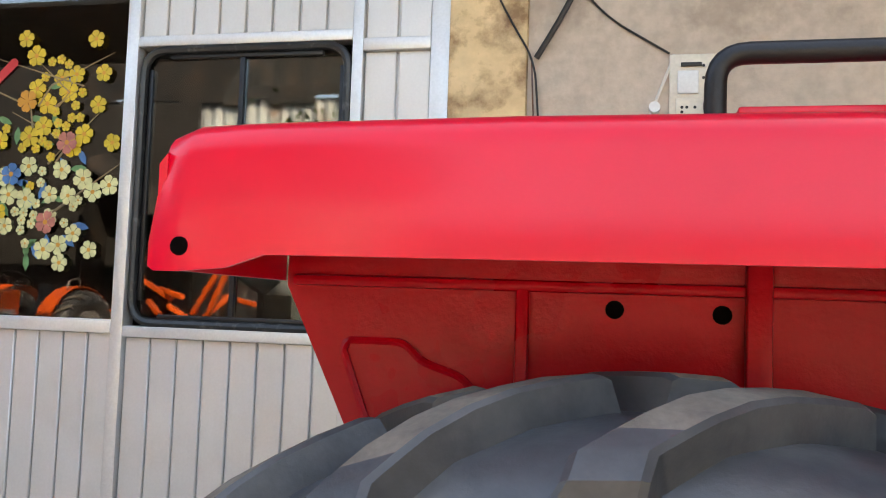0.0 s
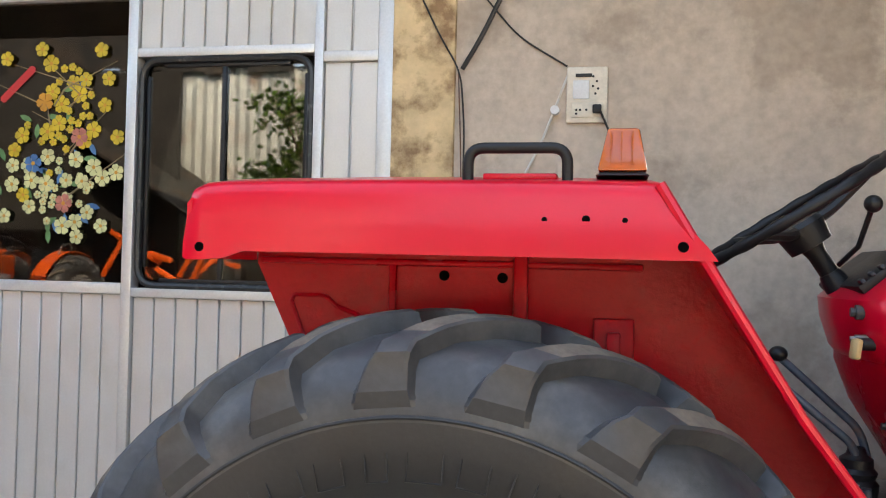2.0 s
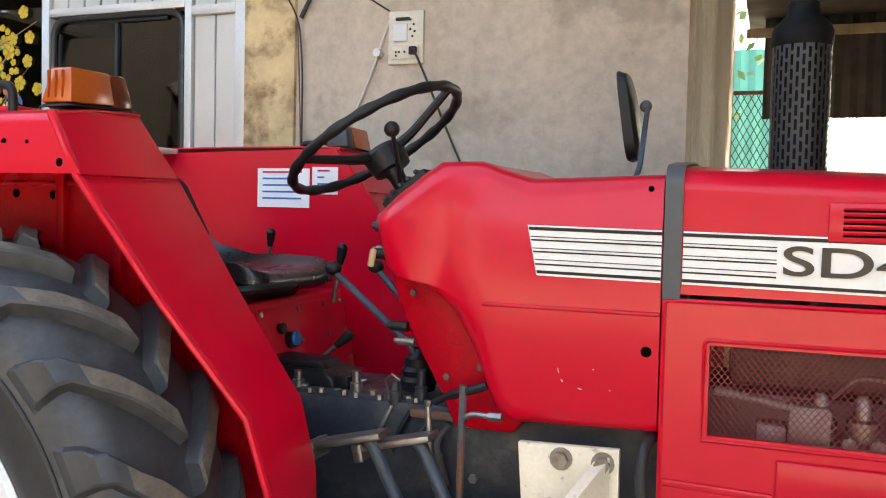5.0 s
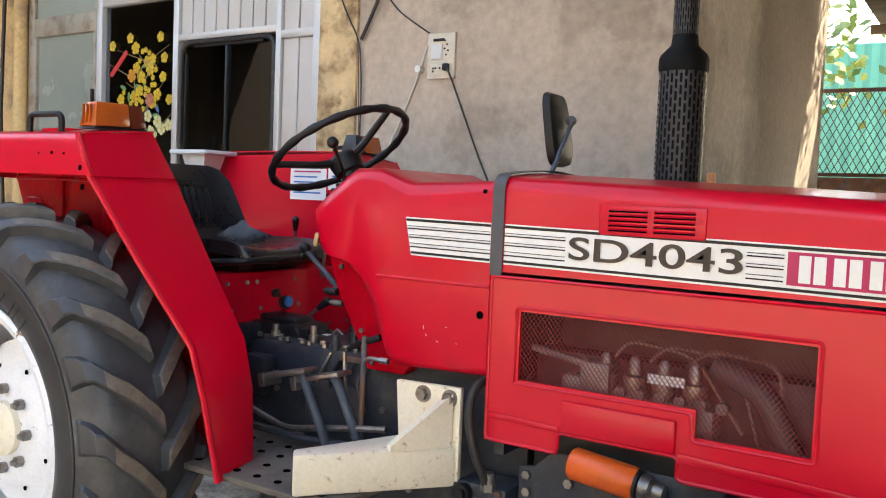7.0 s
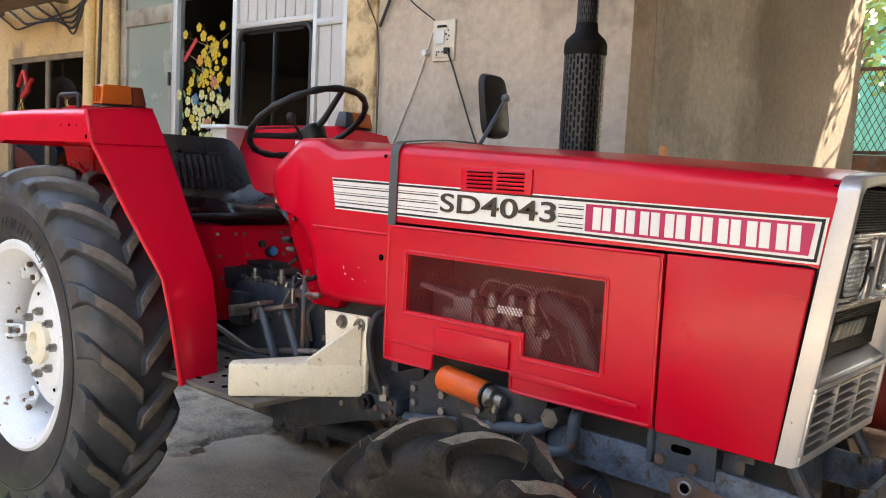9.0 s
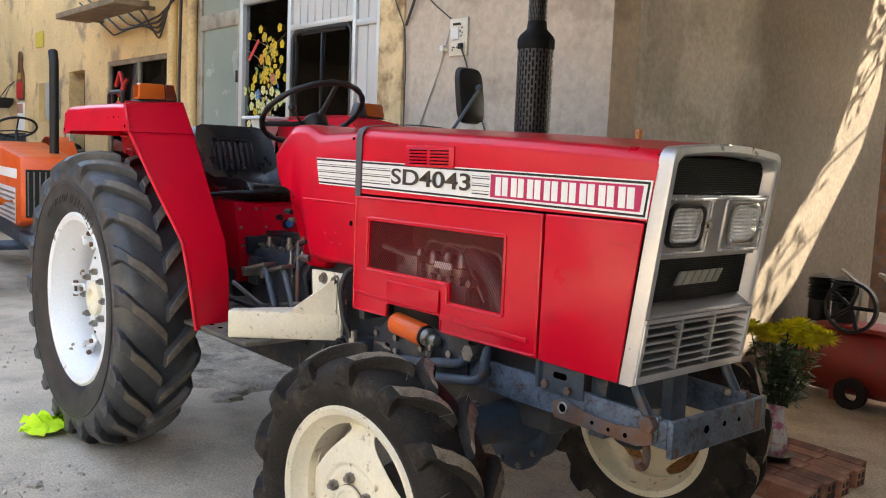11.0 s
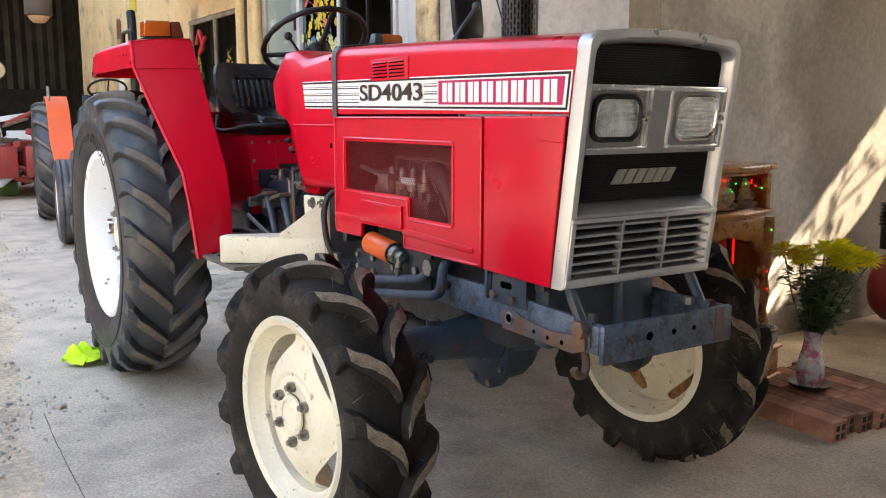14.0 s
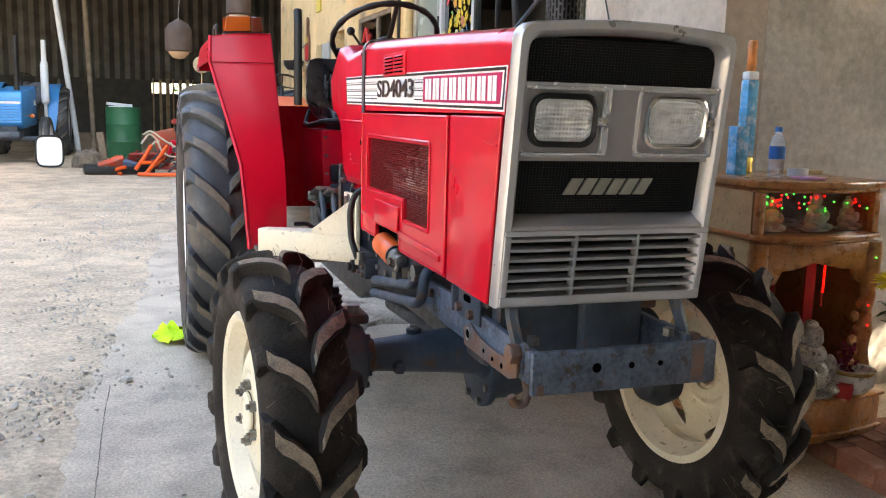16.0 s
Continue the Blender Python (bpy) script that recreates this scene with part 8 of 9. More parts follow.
def tree(at, h, clumps, leaf_n, size, seed, label, spread):
    rnd = random.Random(seed)
    t = thing("tree", at, label, "tree")
    base = Vector(at)
    bb = B()
    top = base + Vector((0.1, 0, h * 0.62))
    sweep(bb, [base, base.lerp(top, 0.5) + Vector((0.06, 0.02, 0)), top], [0.10, 0.075, 0.045], 10)
    cs = []
    for k in range(clumps):
        a = 2 * math.pi * k / clumps + rnd.uniform(-0.4, 0.4)
        c = top + Vector((math.cos(a) * spread * rnd.uniform(0.3, 1), math.sin(a) * spread * rnd.uniform(0.3, 1), h * 0.36 * rnd.random()))
        sweep(bb, [base.lerp(top, rnd.uniform(0.6, 1)), top.lerp(c, 0.5) + Vector((0, 0, 0.1)), c], [0.035, 0.022, 0.008], 6)
        cs.append((c, spread * rnd.uniform(0.35, 0.6)))
    part("trunk", bb, BARK, t)
    bb = B()
    leaf_cloud(bb, cs, leaf_n, size, rnd)
    part("crown", bb, TREELEAF, t, "loose green leaves", smooth=0)
tree((-0.5, 10.6, -0.02), 4.6, 18, 60, 0.16, 21, "small sunlit tree behind the fence", 1.6)
tree((3.6, 11.0, ground_z(3.6) - 0.02), 5.6, 16, 90, 0.18, 22, "leafy tree whose crown reaches over the roofs", 1.5)

# creeper added above the roofs to break up the sun strip
creeper = thing("creeper", (2.6, 7.1, 3.45), "leafy creeper added over the roof gap to dapple the sun", "plant")
rnd = random.Random(61)
bm = B()
for k in range(7):
    x0 = 1.4 + 0.36 * k
    sweep(bm, [(x0, 7.4, 3.46), (x0 + 0.25, 7.1, 3.60), (x0 + 0.55, 6.75, 3.55), (x0 + 0.7, 6.55, 3.46)], 0.008, 5)
part("stem", bm, BARK, creeper)
bm = B()
leaf_cloud(bm, [((1.45 + 0.12 * k + rnd.uniform(-0.1, 0.1), 6.88 + rnd.uniform(-0.2, 0.2), 3.62 + rnd.uniform(-0.05, 0.3)), 0.22) for k in range(13)], 9, 0.13, rnd)
part("foliage", bm, TREELEAF, creeper, smooth=0)

# ---- yard: cloth, loose stones ----
bm = B()
rnd = random.Random(31)
rows = []
for i in range(15):
    rows.append([(-0.36 + 0.26 * i / 14 + 0.02 * rnd.uniform(-1, 1), 0.46 + 0.17 * j / 9 + 0.05 * math.sin(i * 0.5), 0.014 + 0.052 * abs(noise.noise(Vector((i * 0.34, j * 0.5, 2.0)))) * 1.6 + 0.075 * math.exp(-((i - 10) / 3.5) ** 2 - ((j - 5) / 3.0) ** 2)) for j in range(10)])
sheet(bm, rows, 0.004)
solo("cloth", bm, LIME, "crumpled lime-green cloth on the concrete by the tyre", "cloth", smooth=60)
bm = B()
count = 0
while count < 5600:
    x, y = rnd.uniform(-8.5, 3.4), rnd.uniform(-2.2, 1.0)
    edge = apron_edge(x)
    heap = noise.noise(Vector((x * 0.8, y * 1.6, 3.0))) + 0.5 * noise.noise(Vector((x * 3.0, y * 4.0, 7.0))) + 0.35 * math.exp(-((y - edge + 0.45) / 0.35) ** 2)
    if rnd.random() > max(0.015, heap - 0.12) or (y > edge + 0.02 and rnd.random() < 0.72) or (x > 2.9 and y > -0.9):
        continue
    count += 1
    r = rnd.uniform(0.004, 0.013) * (1.8 if rnd.random() < 0.05 else 1)
    o = Vector((x, y, ground_z(x) - (0.005 if y < edge else 0.0) + r * 0.25))
    q = Matrix.Translation(o) @ Euler((rnd.random() * 6, rnd.random() * 6, rnd.random() * 6)).to_matrix().to_4x4() @ Matrix.Diagonal((r * rnd.uniform(0.8, 1.5), r, r * rnd.uniform(0.5, 0.9), 1))
    c = [q @ Vector(p) for p in ((1, 0, 0), (-1, 0, 0), (0, 1, 0), (0, -1, 0), (0, 0, 1), (0, 0, -1))]
    vs = [bm.verts.new(p) for p in c]
    for a_, b_, c_ in ((0, 2, 4), (2, 1, 4), (1, 3, 4), (3, 0, 4), (2, 0, 5), (1, 2, 5), (3, 1, 5), (0, 3, 5)):
        bm.faces.new((vs[a_], vs[b_], vs[c_]))
for x, y, r in ((0.465, 0.285, 0.034), (0.52, 0.30, 0.012), (0.30, 0.10, 0.018), (0.05, 0.02, 0.022), (-0.4, 0.20, 0.020), (1.1, -0.02, 0.018), (0.7, -0.16, 0.022), (1.6, 0.0, 0.016)):
    q = Matrix.Translation((x, y, ground_z(x) + r * 0.2)) @ Euler((0.2, 0.3, x * 9)).to_matrix().to_4x4() @ Matrix.Diagonal((r * 1.3, r * 0.8, r * 0.5, 1))
    bmesh.ops.create_icosphere(bm, subdivisions=1, radius=1.0, matrix=q)
solo("gravel", bm, STONE, "scattered grey gravel on the yard", "gravel", kind="stuff", smooth=0)


# ---- other tractors ----
def simple_tractor(at, turn, paint, label, wb=2.15, rr=0.72, fr=0.42, ribbed_front=True, decals=True):
    """A farm tractor seen from afar; x ahead, built about its rear axle."""
    t = thing("tractor", (0, 0, 0), label, "tractor", "tractors parked in the yard")
    hz = rr * 2 - 0.04
    def P(name, bb, m_, par=t, lab="", bevel=0.0, m=Matrix.Identity(4), smooth=40.0):
        return part(name, bb, m_, par, lab, bevel=bevel, m=m, smooth=smooth)
    for s in (-1, 1):
        bb = B()
        k = rr / 0.706
        lathe(bb, [(u * k, r * k) for u, r in [(-0.14, 0.39), (-0.15, 0.42), (-0.13, 0.40), (-0.06, 0.36), (0.0, 0.20), (-0.04, 0.15), (-0.05, 0.02)]], 32)
        w = P("wheel", bb, RIMWHITE, m=pose(0, s * 0.62, rr) @ Matrix.Diagonal((1, -s, 1, 1)), lab="white steel wheel")
        bb = B()
        prof = [(u * k, r * k) for u, r in REAR_PROF]
        carcass(bb, prof)
        P("tyre", bb, RUBBER, w)
        add_lugs(w, prof, 17, [RUBBER, LUGTOP_GREY], 0.034, 0.05, 0.27, 3.2, REAR_PATH)
        bb = B()
        lathe(bb, [(-0.07, fr * 0.62), (-0.08, fr * 0.66), (-0.05, fr * 0.6), (0.0, fr * 0.3), (-0.03, 0.02)], 28)
        w = P("wheel", bb, RIMWHITE, m=pose(wb, s * 0.60, fr) @ Matrix.Diagonal((1, -s, 1, 1)), lab="white front wheel")
        bb = B()
        lathe(bb, [(-0.07, fr * 0.64), (-0.095, fr * 0.75), (-0.09, fr * 0.90), (-0.075, fr * 0.97), (-0.05, fr), (-0.03, fr * 0.975), (-0.012, fr * 1.0), (0.012, fr * 1.0), (0.03, fr * 0.975), (0.05, fr), (0.075, fr * 0.97), (0.09, fr * 0.90), (0.095, fr * 0.75), (0.07, fr * 0.64)], 40)
        P("tyre", bb, RUBBER, w, "ribbed front tyre")
        bb = B()
        rows = []
        for i in range(9):
            a = radians(-55 + 125 * i / 8)
            rows.append([((rr + 0.10) * math.sin(a), s * y, rr + (rr + 0.10) * math.cos(a) * 0.95) for y in (0.66, 0.65, 0.52, 0.42)])
        rows.append([((rr + 0.13), s * y, rr * 0.75) for y in (0.60, 0.59, 0.50, 0.42)])
        sheet(bb, rows, 0.01)
        P("fender", bb, paint, lab="curved fender")
    bb = B()
    hw = 0.27
    prism(bb, [(0.85, rr * 0.9), (0.85, hz + 0.02), (1.25, hz - 0.03), (wb + 0.42, hz - 0.12), (wb + 0.46, hz - 0.2), (wb + 0.46, rr * 0.95), (wb + 0.2, rr * 0.85)], "y", -hw, hw)
    hood_ = P("hood", bb, paint, lab="painted engine hood", bevel=0.04)
    for s in (-1, 1):
        if decals:
            bb = B()
            box(bb, 1.25, wb + 0.30, s * hw - 0.004, s * hw + 0.004, hz - 0.33, hz - 0.24)
            P("decal_band", bb, WHITE, hood_, smooth=0)
            bb = B()
            box(bb, 1.35, wb + 0.22, s * hw - 0.004, s * hw + 0.004, hz - 0.75, hz - 0.42)
            P("side_grille", bb, PALEBLUE, hood_, "pale side grille", smooth=0)
            for k in range(6):
                bb = B()
                box(bb, 1.36, wb + 0.21, s * hw - 0.007, s * hw + 0.007, hz - 0.73 + 0.05 * k, hz - 0.71 + 0.05 * k)
                P("grille_slot", bb, STEEL, hood_, smooth=0)
    bb = B()
    box(bb, wb + 0.455, wb + 0.468, -0.22, 0.22, rr * 1.0, hz - 0.24)
    g_ = P("front_grille", bb, DECAL_BLACK, hood_, "black front grille", smooth=0)
    for k in range(9):
        bb = B()
        if decals:
            y = -0.20 + 0.05 * k
            box(bb, wb + 0.466, wb + 0.475, y - 0.006, y + 0.006, rr * 1.02, hz - 0.26)
        else:
            z = rr * 0.99 + (hz - 0.24 - rr * 0.99) * k / 9
            box(bb, wb + 0.462, wb + 0.500, -0.25, 0.25, z, z + 0.045)
        P("grille_bar", bb, STEEL if decals else PALEBLUE if k == 7 else paint, hood_, bevel=0.0 if decals else 0.008, smooth=30)
    bb = B()
    box(bb, -0.2, wb + 0.35, -0.16, 0.16, rr * 0.55, rr * 1.05)
    box(bb, wb + 0.05, wb + 0.55, -0.22, 0.22, rr * 0.62, rr * 0.78)
    rod(bb, (wb, -0.58, fr), (wb, 0.58, fr), 0.05)
    P("chassis", bb, BLUEGREY, lab="blue-grey chassis and front axle", bevel=0.02)
    bb = B()
    c, n_ = Vector((0.62, 0, hz + 0.17)), Vector((-0.5, 0, 0.86))
    ex_ = Vector((0.86, 0, 0.5))
    sweep(bb, [c + 0.21 * (math.cos(a) * ex_ + math.sin(a) * Vector((0, 1, 0))) for a in [2 * math.pi * i / 28 for i in range(28)]], 0.014, 6, closed=True)
    rod(bb, c - 0.05 * n_, c - 0.4 * n_, 0.02)
    for a in (0, 2.1, 4.2):
        rod(bb, c - 0.04 * n_, c + 0.2 * (math.cos(a) * ex_ + math.sin(a) * Vector((0, 1, 0))), 0.009, seg=6)
    P("steering_wheel", bb, BLACK)
    bb = B()
    sheet(bb, [[(x, y, z + 0.03 * abs(y) * 4) for y in (-0.22, -0.1, 0, 0.1, 0.22)] for x, z in ((0.35, hz - 0.32), (0.15, hz - 0.36), (-0.05, hz - 0.33), (-0.12, hz - 0.15), (-0.16, hz + 0.06), (-0.17, hz + 0.10))], 0.06)
    P("seat", bb, VINYL, lab="black seat")
    bb = B()
    sweep(bb, rounded([(wb - 0.05, 0.12, hz - 0.12), (wb - 0.05, 0.12, hz + 0.62), (wb - 0.05, 0.12, hz + 0.80), (wb - 0.11, 0.12, hz + 0.90)], 0.06), 0.045, 12)
    P("exhaust_pipe", bb, DECAL_BLACK, lab="black upright exhaust")
    for s in (-1, 1):
        bb = B()
        rod(bb, (wb + 0.1, s * hw, hz - 0.55), (wb + 0.12, s * (hw + 0.10), hz - 0.55), 0.008, seg=6)
        lathe(bb, [(0.0, 0.03), (0.02, 0.042), (0.05, 0.04), (0.06, 0.001)], 14, "x", (wb + 0.09, s * (hw + 0.12), hz - 0.55))
        P("side_lamp", bb, LENS_O, lab="round orange side lamp")
        bb = B()
        box(bb, 0.95, 1.22, s * hw - 0.004, s * hw + 0.004, hz - 0.36, hz - 0.26)
        P("decal_plate", bb, WHITE, hood_, smooth=0)
        bb = B()
        sweep(bb, rounded([(0.05, s * 0.62, rr * 2 + 0.05), (0.05, s * 0.62, rr * 2 + 0.17), (0.30, s * 0.62, rr * 2 + 0.14), (0.34, s * 0.62, rr * 2 + 0.0)], 0.05), 0.012, 8)
        P("grab_rail", bb, STEEL, lab="bent steel grab rail")
    t.matrix_basis = pose(*at, 0, 0, turn)
    return t


simple_tractor((-6.85, 2.10, ground_z(-6)), -6.6, ORANGE, "orange farm tractor with narrow ribbed front tyres")
SKY_BLUE_PAINT = mat("bright_blue_paint", (0.035, 0.27, 0.62), 0.4, var=0.12)
simple_tractor((-15.5, -1.85, ground_z(-14.6)), -2, SKY_BLUE_PAINT, "blue farm tractor parked under the far shed", decals=False)

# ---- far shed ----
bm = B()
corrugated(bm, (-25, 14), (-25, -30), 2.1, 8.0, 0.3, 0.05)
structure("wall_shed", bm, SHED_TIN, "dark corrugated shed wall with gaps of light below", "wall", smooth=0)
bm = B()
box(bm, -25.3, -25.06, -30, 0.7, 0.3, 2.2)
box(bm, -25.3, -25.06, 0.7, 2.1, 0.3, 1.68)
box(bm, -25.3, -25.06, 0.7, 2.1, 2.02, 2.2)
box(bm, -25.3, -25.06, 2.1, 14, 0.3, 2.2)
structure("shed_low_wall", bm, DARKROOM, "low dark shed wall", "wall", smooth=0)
for k in range(7):
    bm = B()
    y = 0.72 + 0.205 * k
    box(bm, -25.04, -24.98, y, y + 0.05 + 0.035 * (k % 3), 0.3, 2.15)
    structure("shed_stud", bm, TIMBER, "old timber stud of the shed wall", "beam", smooth=0)
bm = B()
rnd = random.Random(83)
leaf_cloud(bm, [((-26.6 + rnd.uniform(-0.4, 0.4), 0.4 + 2.1 * k / 13, 1.0 + 0.95 * rnd.random()), 0.30) for k in range(14)], 34, 0.11, rnd)
sweep(bm, [(-26.6, 1.4, 0.2), (-26.6, 1.45, 1.2)], 0.03, 6)
solo("shrub", bm, TREELEAF, "sunlit green shrub behind the gap in the shed wall", "shrub", kind="stuff", smooth=0)
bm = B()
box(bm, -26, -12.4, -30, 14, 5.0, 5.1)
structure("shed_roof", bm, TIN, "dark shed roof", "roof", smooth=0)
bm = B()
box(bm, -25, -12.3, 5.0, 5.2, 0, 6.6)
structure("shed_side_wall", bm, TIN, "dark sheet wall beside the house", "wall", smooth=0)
bm = B()
sweep(bm, [(-15.5, -0.90, 0.15), (-15.5, -1.28, 3.6), (-15.5, -1.6, 6.6)], 0.055, 8)
structure("shed_pole", bm, PALEBLUE, "leaning white-painted shed pole", "pole")
bm = B()
sweep(bm, [(-15.9, -0.62, 0.15), (-15.9, -0.80, 6.6)], 0.05, 8)
structure("shed_post", bm, TIMBER, "weathered timber shed post", "pole")
bm = B()
sweep(bm, [(-14.6, -1.43, 0.15), (-14.6, -1.44, 1.25), (-14.6, -1.44, 1.30), (-14.6, -1.44, 2.05), (-14.6, -1.44, 2.12), (-14.6, -1.44, 2.52)], [0.03, 0.03, 0.075, 0.075, 0.05, 0.045], 12)
solo("exhaust_pipe", bm, PALEBLUE, "white exhaust pipe standing by the blue tractor", "pipe")
# green drum
drum = thing("oil_drum", (-14.5, 0.0, ground_z(-14.5)), "green steel oil drum with scrap on its lid", "barrel")
gz = ground_z(-14.5)
bm = B()
lathe(bm, [(a_ * 1.17, b_ * 1.14) for a_, b_ in [(0, 0.29), (0.02, 0.30), (0.28, 0.30), (0.30, 0.31), (0.32, 0.30), (0.58, 0.30), (0.60, 0.31), (0.62, 0.30), (0.88, 0.30), (0.90, 0.305), (0.89, 0.28), (0.87, 0.27), (0.87, 0.001)]], 28, "z", (-14.5, 0.02, gz))
part("drum_shell", bm, GREEN, drum)
bm = B()
box(bm, -14.7, -14.3, -0.25, 0.2, gz + 1.015, gz + 1.07, m=None)
rod(bm, (-14.5, -0.3, gz + 1.12), (-14.5, 0.2, gz + 1.08), 0.03)
part("scrap", bm, PALEBLUE, drum)
# scrap heap: a shallow tray, a tubular frame, sheets, tubes, rags and small pieces
def mound(name, at, size, m_, label, category, seed):
    """A lumpy heap with folds, flat below."""
    rn = random.Random(seed)
    bb = B()
    bmesh.ops.create_icosphere(bb, subdivisions=4, radius=1.0)
    waves = [(Vector((rn.uniform(-1, 1), rn.uniform(-1, 1), rn.uniform(-1, 1))) * rn.uniform(3, 9), rn.uniform(0, 6.28)) for _ in range(7)]
    for v in bb.verts:
        k = 1 + sum(0.055 * math.sin(w_.dot(v.co) + ph) for w_, ph in waves)
        v.co = Vector((at[0] + v.co.x * size[0] * k, at[1] + v.co.y * size[1] * k, at[2] + max(0.0, v.co.z) * size[2] * k))
    solo(name, bb, m_, label, category)


RAG = mat("brown_rag_cloth", (0.20, 0.155, 0.11), 0.9, var=0.5, vscale=9, bump=0.004, bscale=30, col2=(0.09, 0.075, 0.06), patch=0.52, pscale=8)
CREAM_TUBE = mat("dull_cream_tube", (0.55, 0.47, 0.35), 0.5, var=0.2)
gz = ground_z(-11.3)
bm = B()
T_ = pose(-11.32, -0.02, gz, 0, 0, 6)
box(bm, -0.36, 0.36, -0.54, 0.54, 0.0, 0.02, m=T_)
for x0, x1, y0, y1 in ((-0.38, -0.35, -0.56, 0.56), (0.35, 0.38, -0.56, 0.56), (-0.35, 0.35, -0.56, -0.53), (-0.35, 0.35, 0.53, 0.56)):
    box(bm, x0, x1, y0, y1, 0.0, 0.13, m=T_)
solo("scrap_tray", bm, BLACK, "shallow black tray full of machine parts", "tray", bevel=0.008)
stand_ = thing("tubular_stand", (-10.7, 0.5, gz), "bent orange tubular stand thrown on the scrap", "stand")
for pts in ([(-11.0, 0.52, gz + 0.49), (-10.95, 0.40, gz + 0.28), (-10.9, 0.26, gz + 0.08)], [(-11.0, 0.78, gz + 0.48), (-10.75, 0.60, gz + 0.24), (-10.52, 0.42, gz + 0.035)], [(-10.52, 0.30, gz + 0.03), (-10.42, 0.60, gz + 0.03), (-10.30, 0.90, gz + 0.04)], [(-10.93, 0.36, gz + 0.20), (-10.72, 0.56, gz + 0.21)], [(-10.30, 0.86, gz + 0.04), (-10.5, 0.99, gz + 0.05)]):
    bm = B()
    sweep(bm, pts, 0.034, 10)
    part("tube", bm, ORANGE, stand_)
for at, size, turn, m_, label in (((-11.95, 0.48, 0.24), (0.03, 0.36, 0.20), (0, 28, 12), RED_OLD, "dented dark red machine panel"), ((-12.1, 0.80, 0.62), (0.04, 0.20, 0.22), (14, 12, -8), RED_FADED, "faded red guard standing on the heap"), ((-11.9, 1.12, 0.45), (0.05, 0.30, 0.16), (-12, 20, 5), RED, "bright red curved guard"), ((-11.35, -0.12, 0.24), (0.06, 0.22, 0.11), (24, 35, 10), RED_FADED, "faded red hopper part in the tray"), ((-11.25, 0.16, 0.22), (0.05, 0.12, 0.10), (-15, 20, 0), BLUE_OLD, "dull blue casting in the tray"), ((-11.1, -0.25, 0.16), (0.30, 0.05, 0.02), (0, 5, 70), ORANGE, "orange flat bar in the tray"), ((-11.7, 1.35, 0.28), (0.10, 0.22, 0.12), (10, 0, 20), RUST, "rusty gear housing on the ground")):
    bm = B()
    box(bm, -size[0], size[0], -size[1], size[1], -size[2], size[2], m=pose(at[0], at[1], at[2] + 0.02, *turn))
    solo("scrap_part", bm, m_, label, "scrap", "scrap heap", bevel=0.025, seg=3)
tubes_ = thing("tube_frame", (-11.5, 0.75, gz), "tangled cream tubes of a broken frame on the heap", "tubes")
for pts in ([(-11.5, 0.40, 0.78), (-11.45, 0.52, 0.86), (-11.4, 0.72, 0.70), (-11.35, 1.05, 0.50)], [(-11.4, 0.50, 0.55), (-11.35, 0.62, 0.70), (-11.3, 0.70, 0.48), (-11.25, 0.86, 0.40), (-11.25, 1.04, 0.42)], [(-11.5, 0.36, 0.62), (-11.45, 0.50, 0.82), (-11.5, 0.66, 0.66)], [(-11.35, 0.85, 0.66), (-11.3, 0.95, 0.44), (-11.3, 1.15, 0.55)]):
    bm = B()
    sweep(bm, rounded(pts, 0.08), 0.017, 8)
    part("tube", bm, CREAM_TUBE, tubes_)
mound("rag_heap", (-12.4, -0.56, ground_z(-12.4)), (0.22, 0.27, 0.33), RAG, "heap of brown rags and twigs on the ground", "rags", 5)
mound("sack", (-12.3, 0.92, 0.55), (0.20, 0.20, 0.24), RAG, "pale crumpled sack on the scrap heap", "sack", 9)
bm = B()
box(bm, -0.03, 0.03, -0.06, 0.06, 0, 0.62, m=pose(-12.8, -0.30, ground_z(-12.8), 7, -6, 0))
solo("plank", bm, TIMBER, "weathered plank leaning by the oil drum", "plank", bevel=0.006)
rnd = random.Random(44)
for k in range(64):
    x, y = rnd.uniform(-13.2, -11.0), rnd.uniform(-0.35, 1.7)
    z = ground_z(x)
    bm = B()
    a, l_ = rnd.uniform(0, 3.14), rnd.uniform(0.12, 0.45)
    tilt = rnd.uniform(0, 0.4) if k % 3 else rnd.uniform(0.3, 0.9)
    d = Vector((math.cos(a) * math.cos(tilt), math.sin(a) * math.cos(tilt), math.sin(tilt))) * l_
    p = Vector((x, y, z + rnd.uniform(0.0, 0.03) + 0.26 * rnd.random() * max(0, 1 - ((x + 12.2) / 1.2) ** 2) * (y > 0.1)))
    if k % 3 == 0:
        sweep(bm, rounded([p, p + d * 0.5 + Vector((0, 0.1, 0.06)), p + d], 0.08), 0.018, 8)
    else:
        w_ = rnd.uniform(0.015, 0.055)
        q = Matrix.Translation(p) @ d.to_track_quat("X", "Z").to_matrix().to_4x4()
        box(bm, 0, l_, -w_, w_, -0.012, 0.012 + 0.03 * (k % 2), m=q)
    solo("scrap_part", bm, (RUST, RED_OLD, GEARBOX, ORANGE, TIMBER)[k % 5], ("rusty steel piece in the scrap heap", "old red machine part in the scrap heap", "dark machine part in the scrap heap", "orange machine bar in the scrap heap", "broken wood in the scrap heap")[k % 5], "scrap", "scrap heap", bevel=0.006)
bm = B()
box(bm, -0.04, 0.04, -0.16, 0.16, 0, 1.15, m=pose(-14.8, 1.75, 0.3, 8, 12, 0))
solo("white_board", bm, PALEBLUE, "white board leaning on the scrap", "board", bevel=0.01)
bm = B()
gz = ground_z(-13.0)
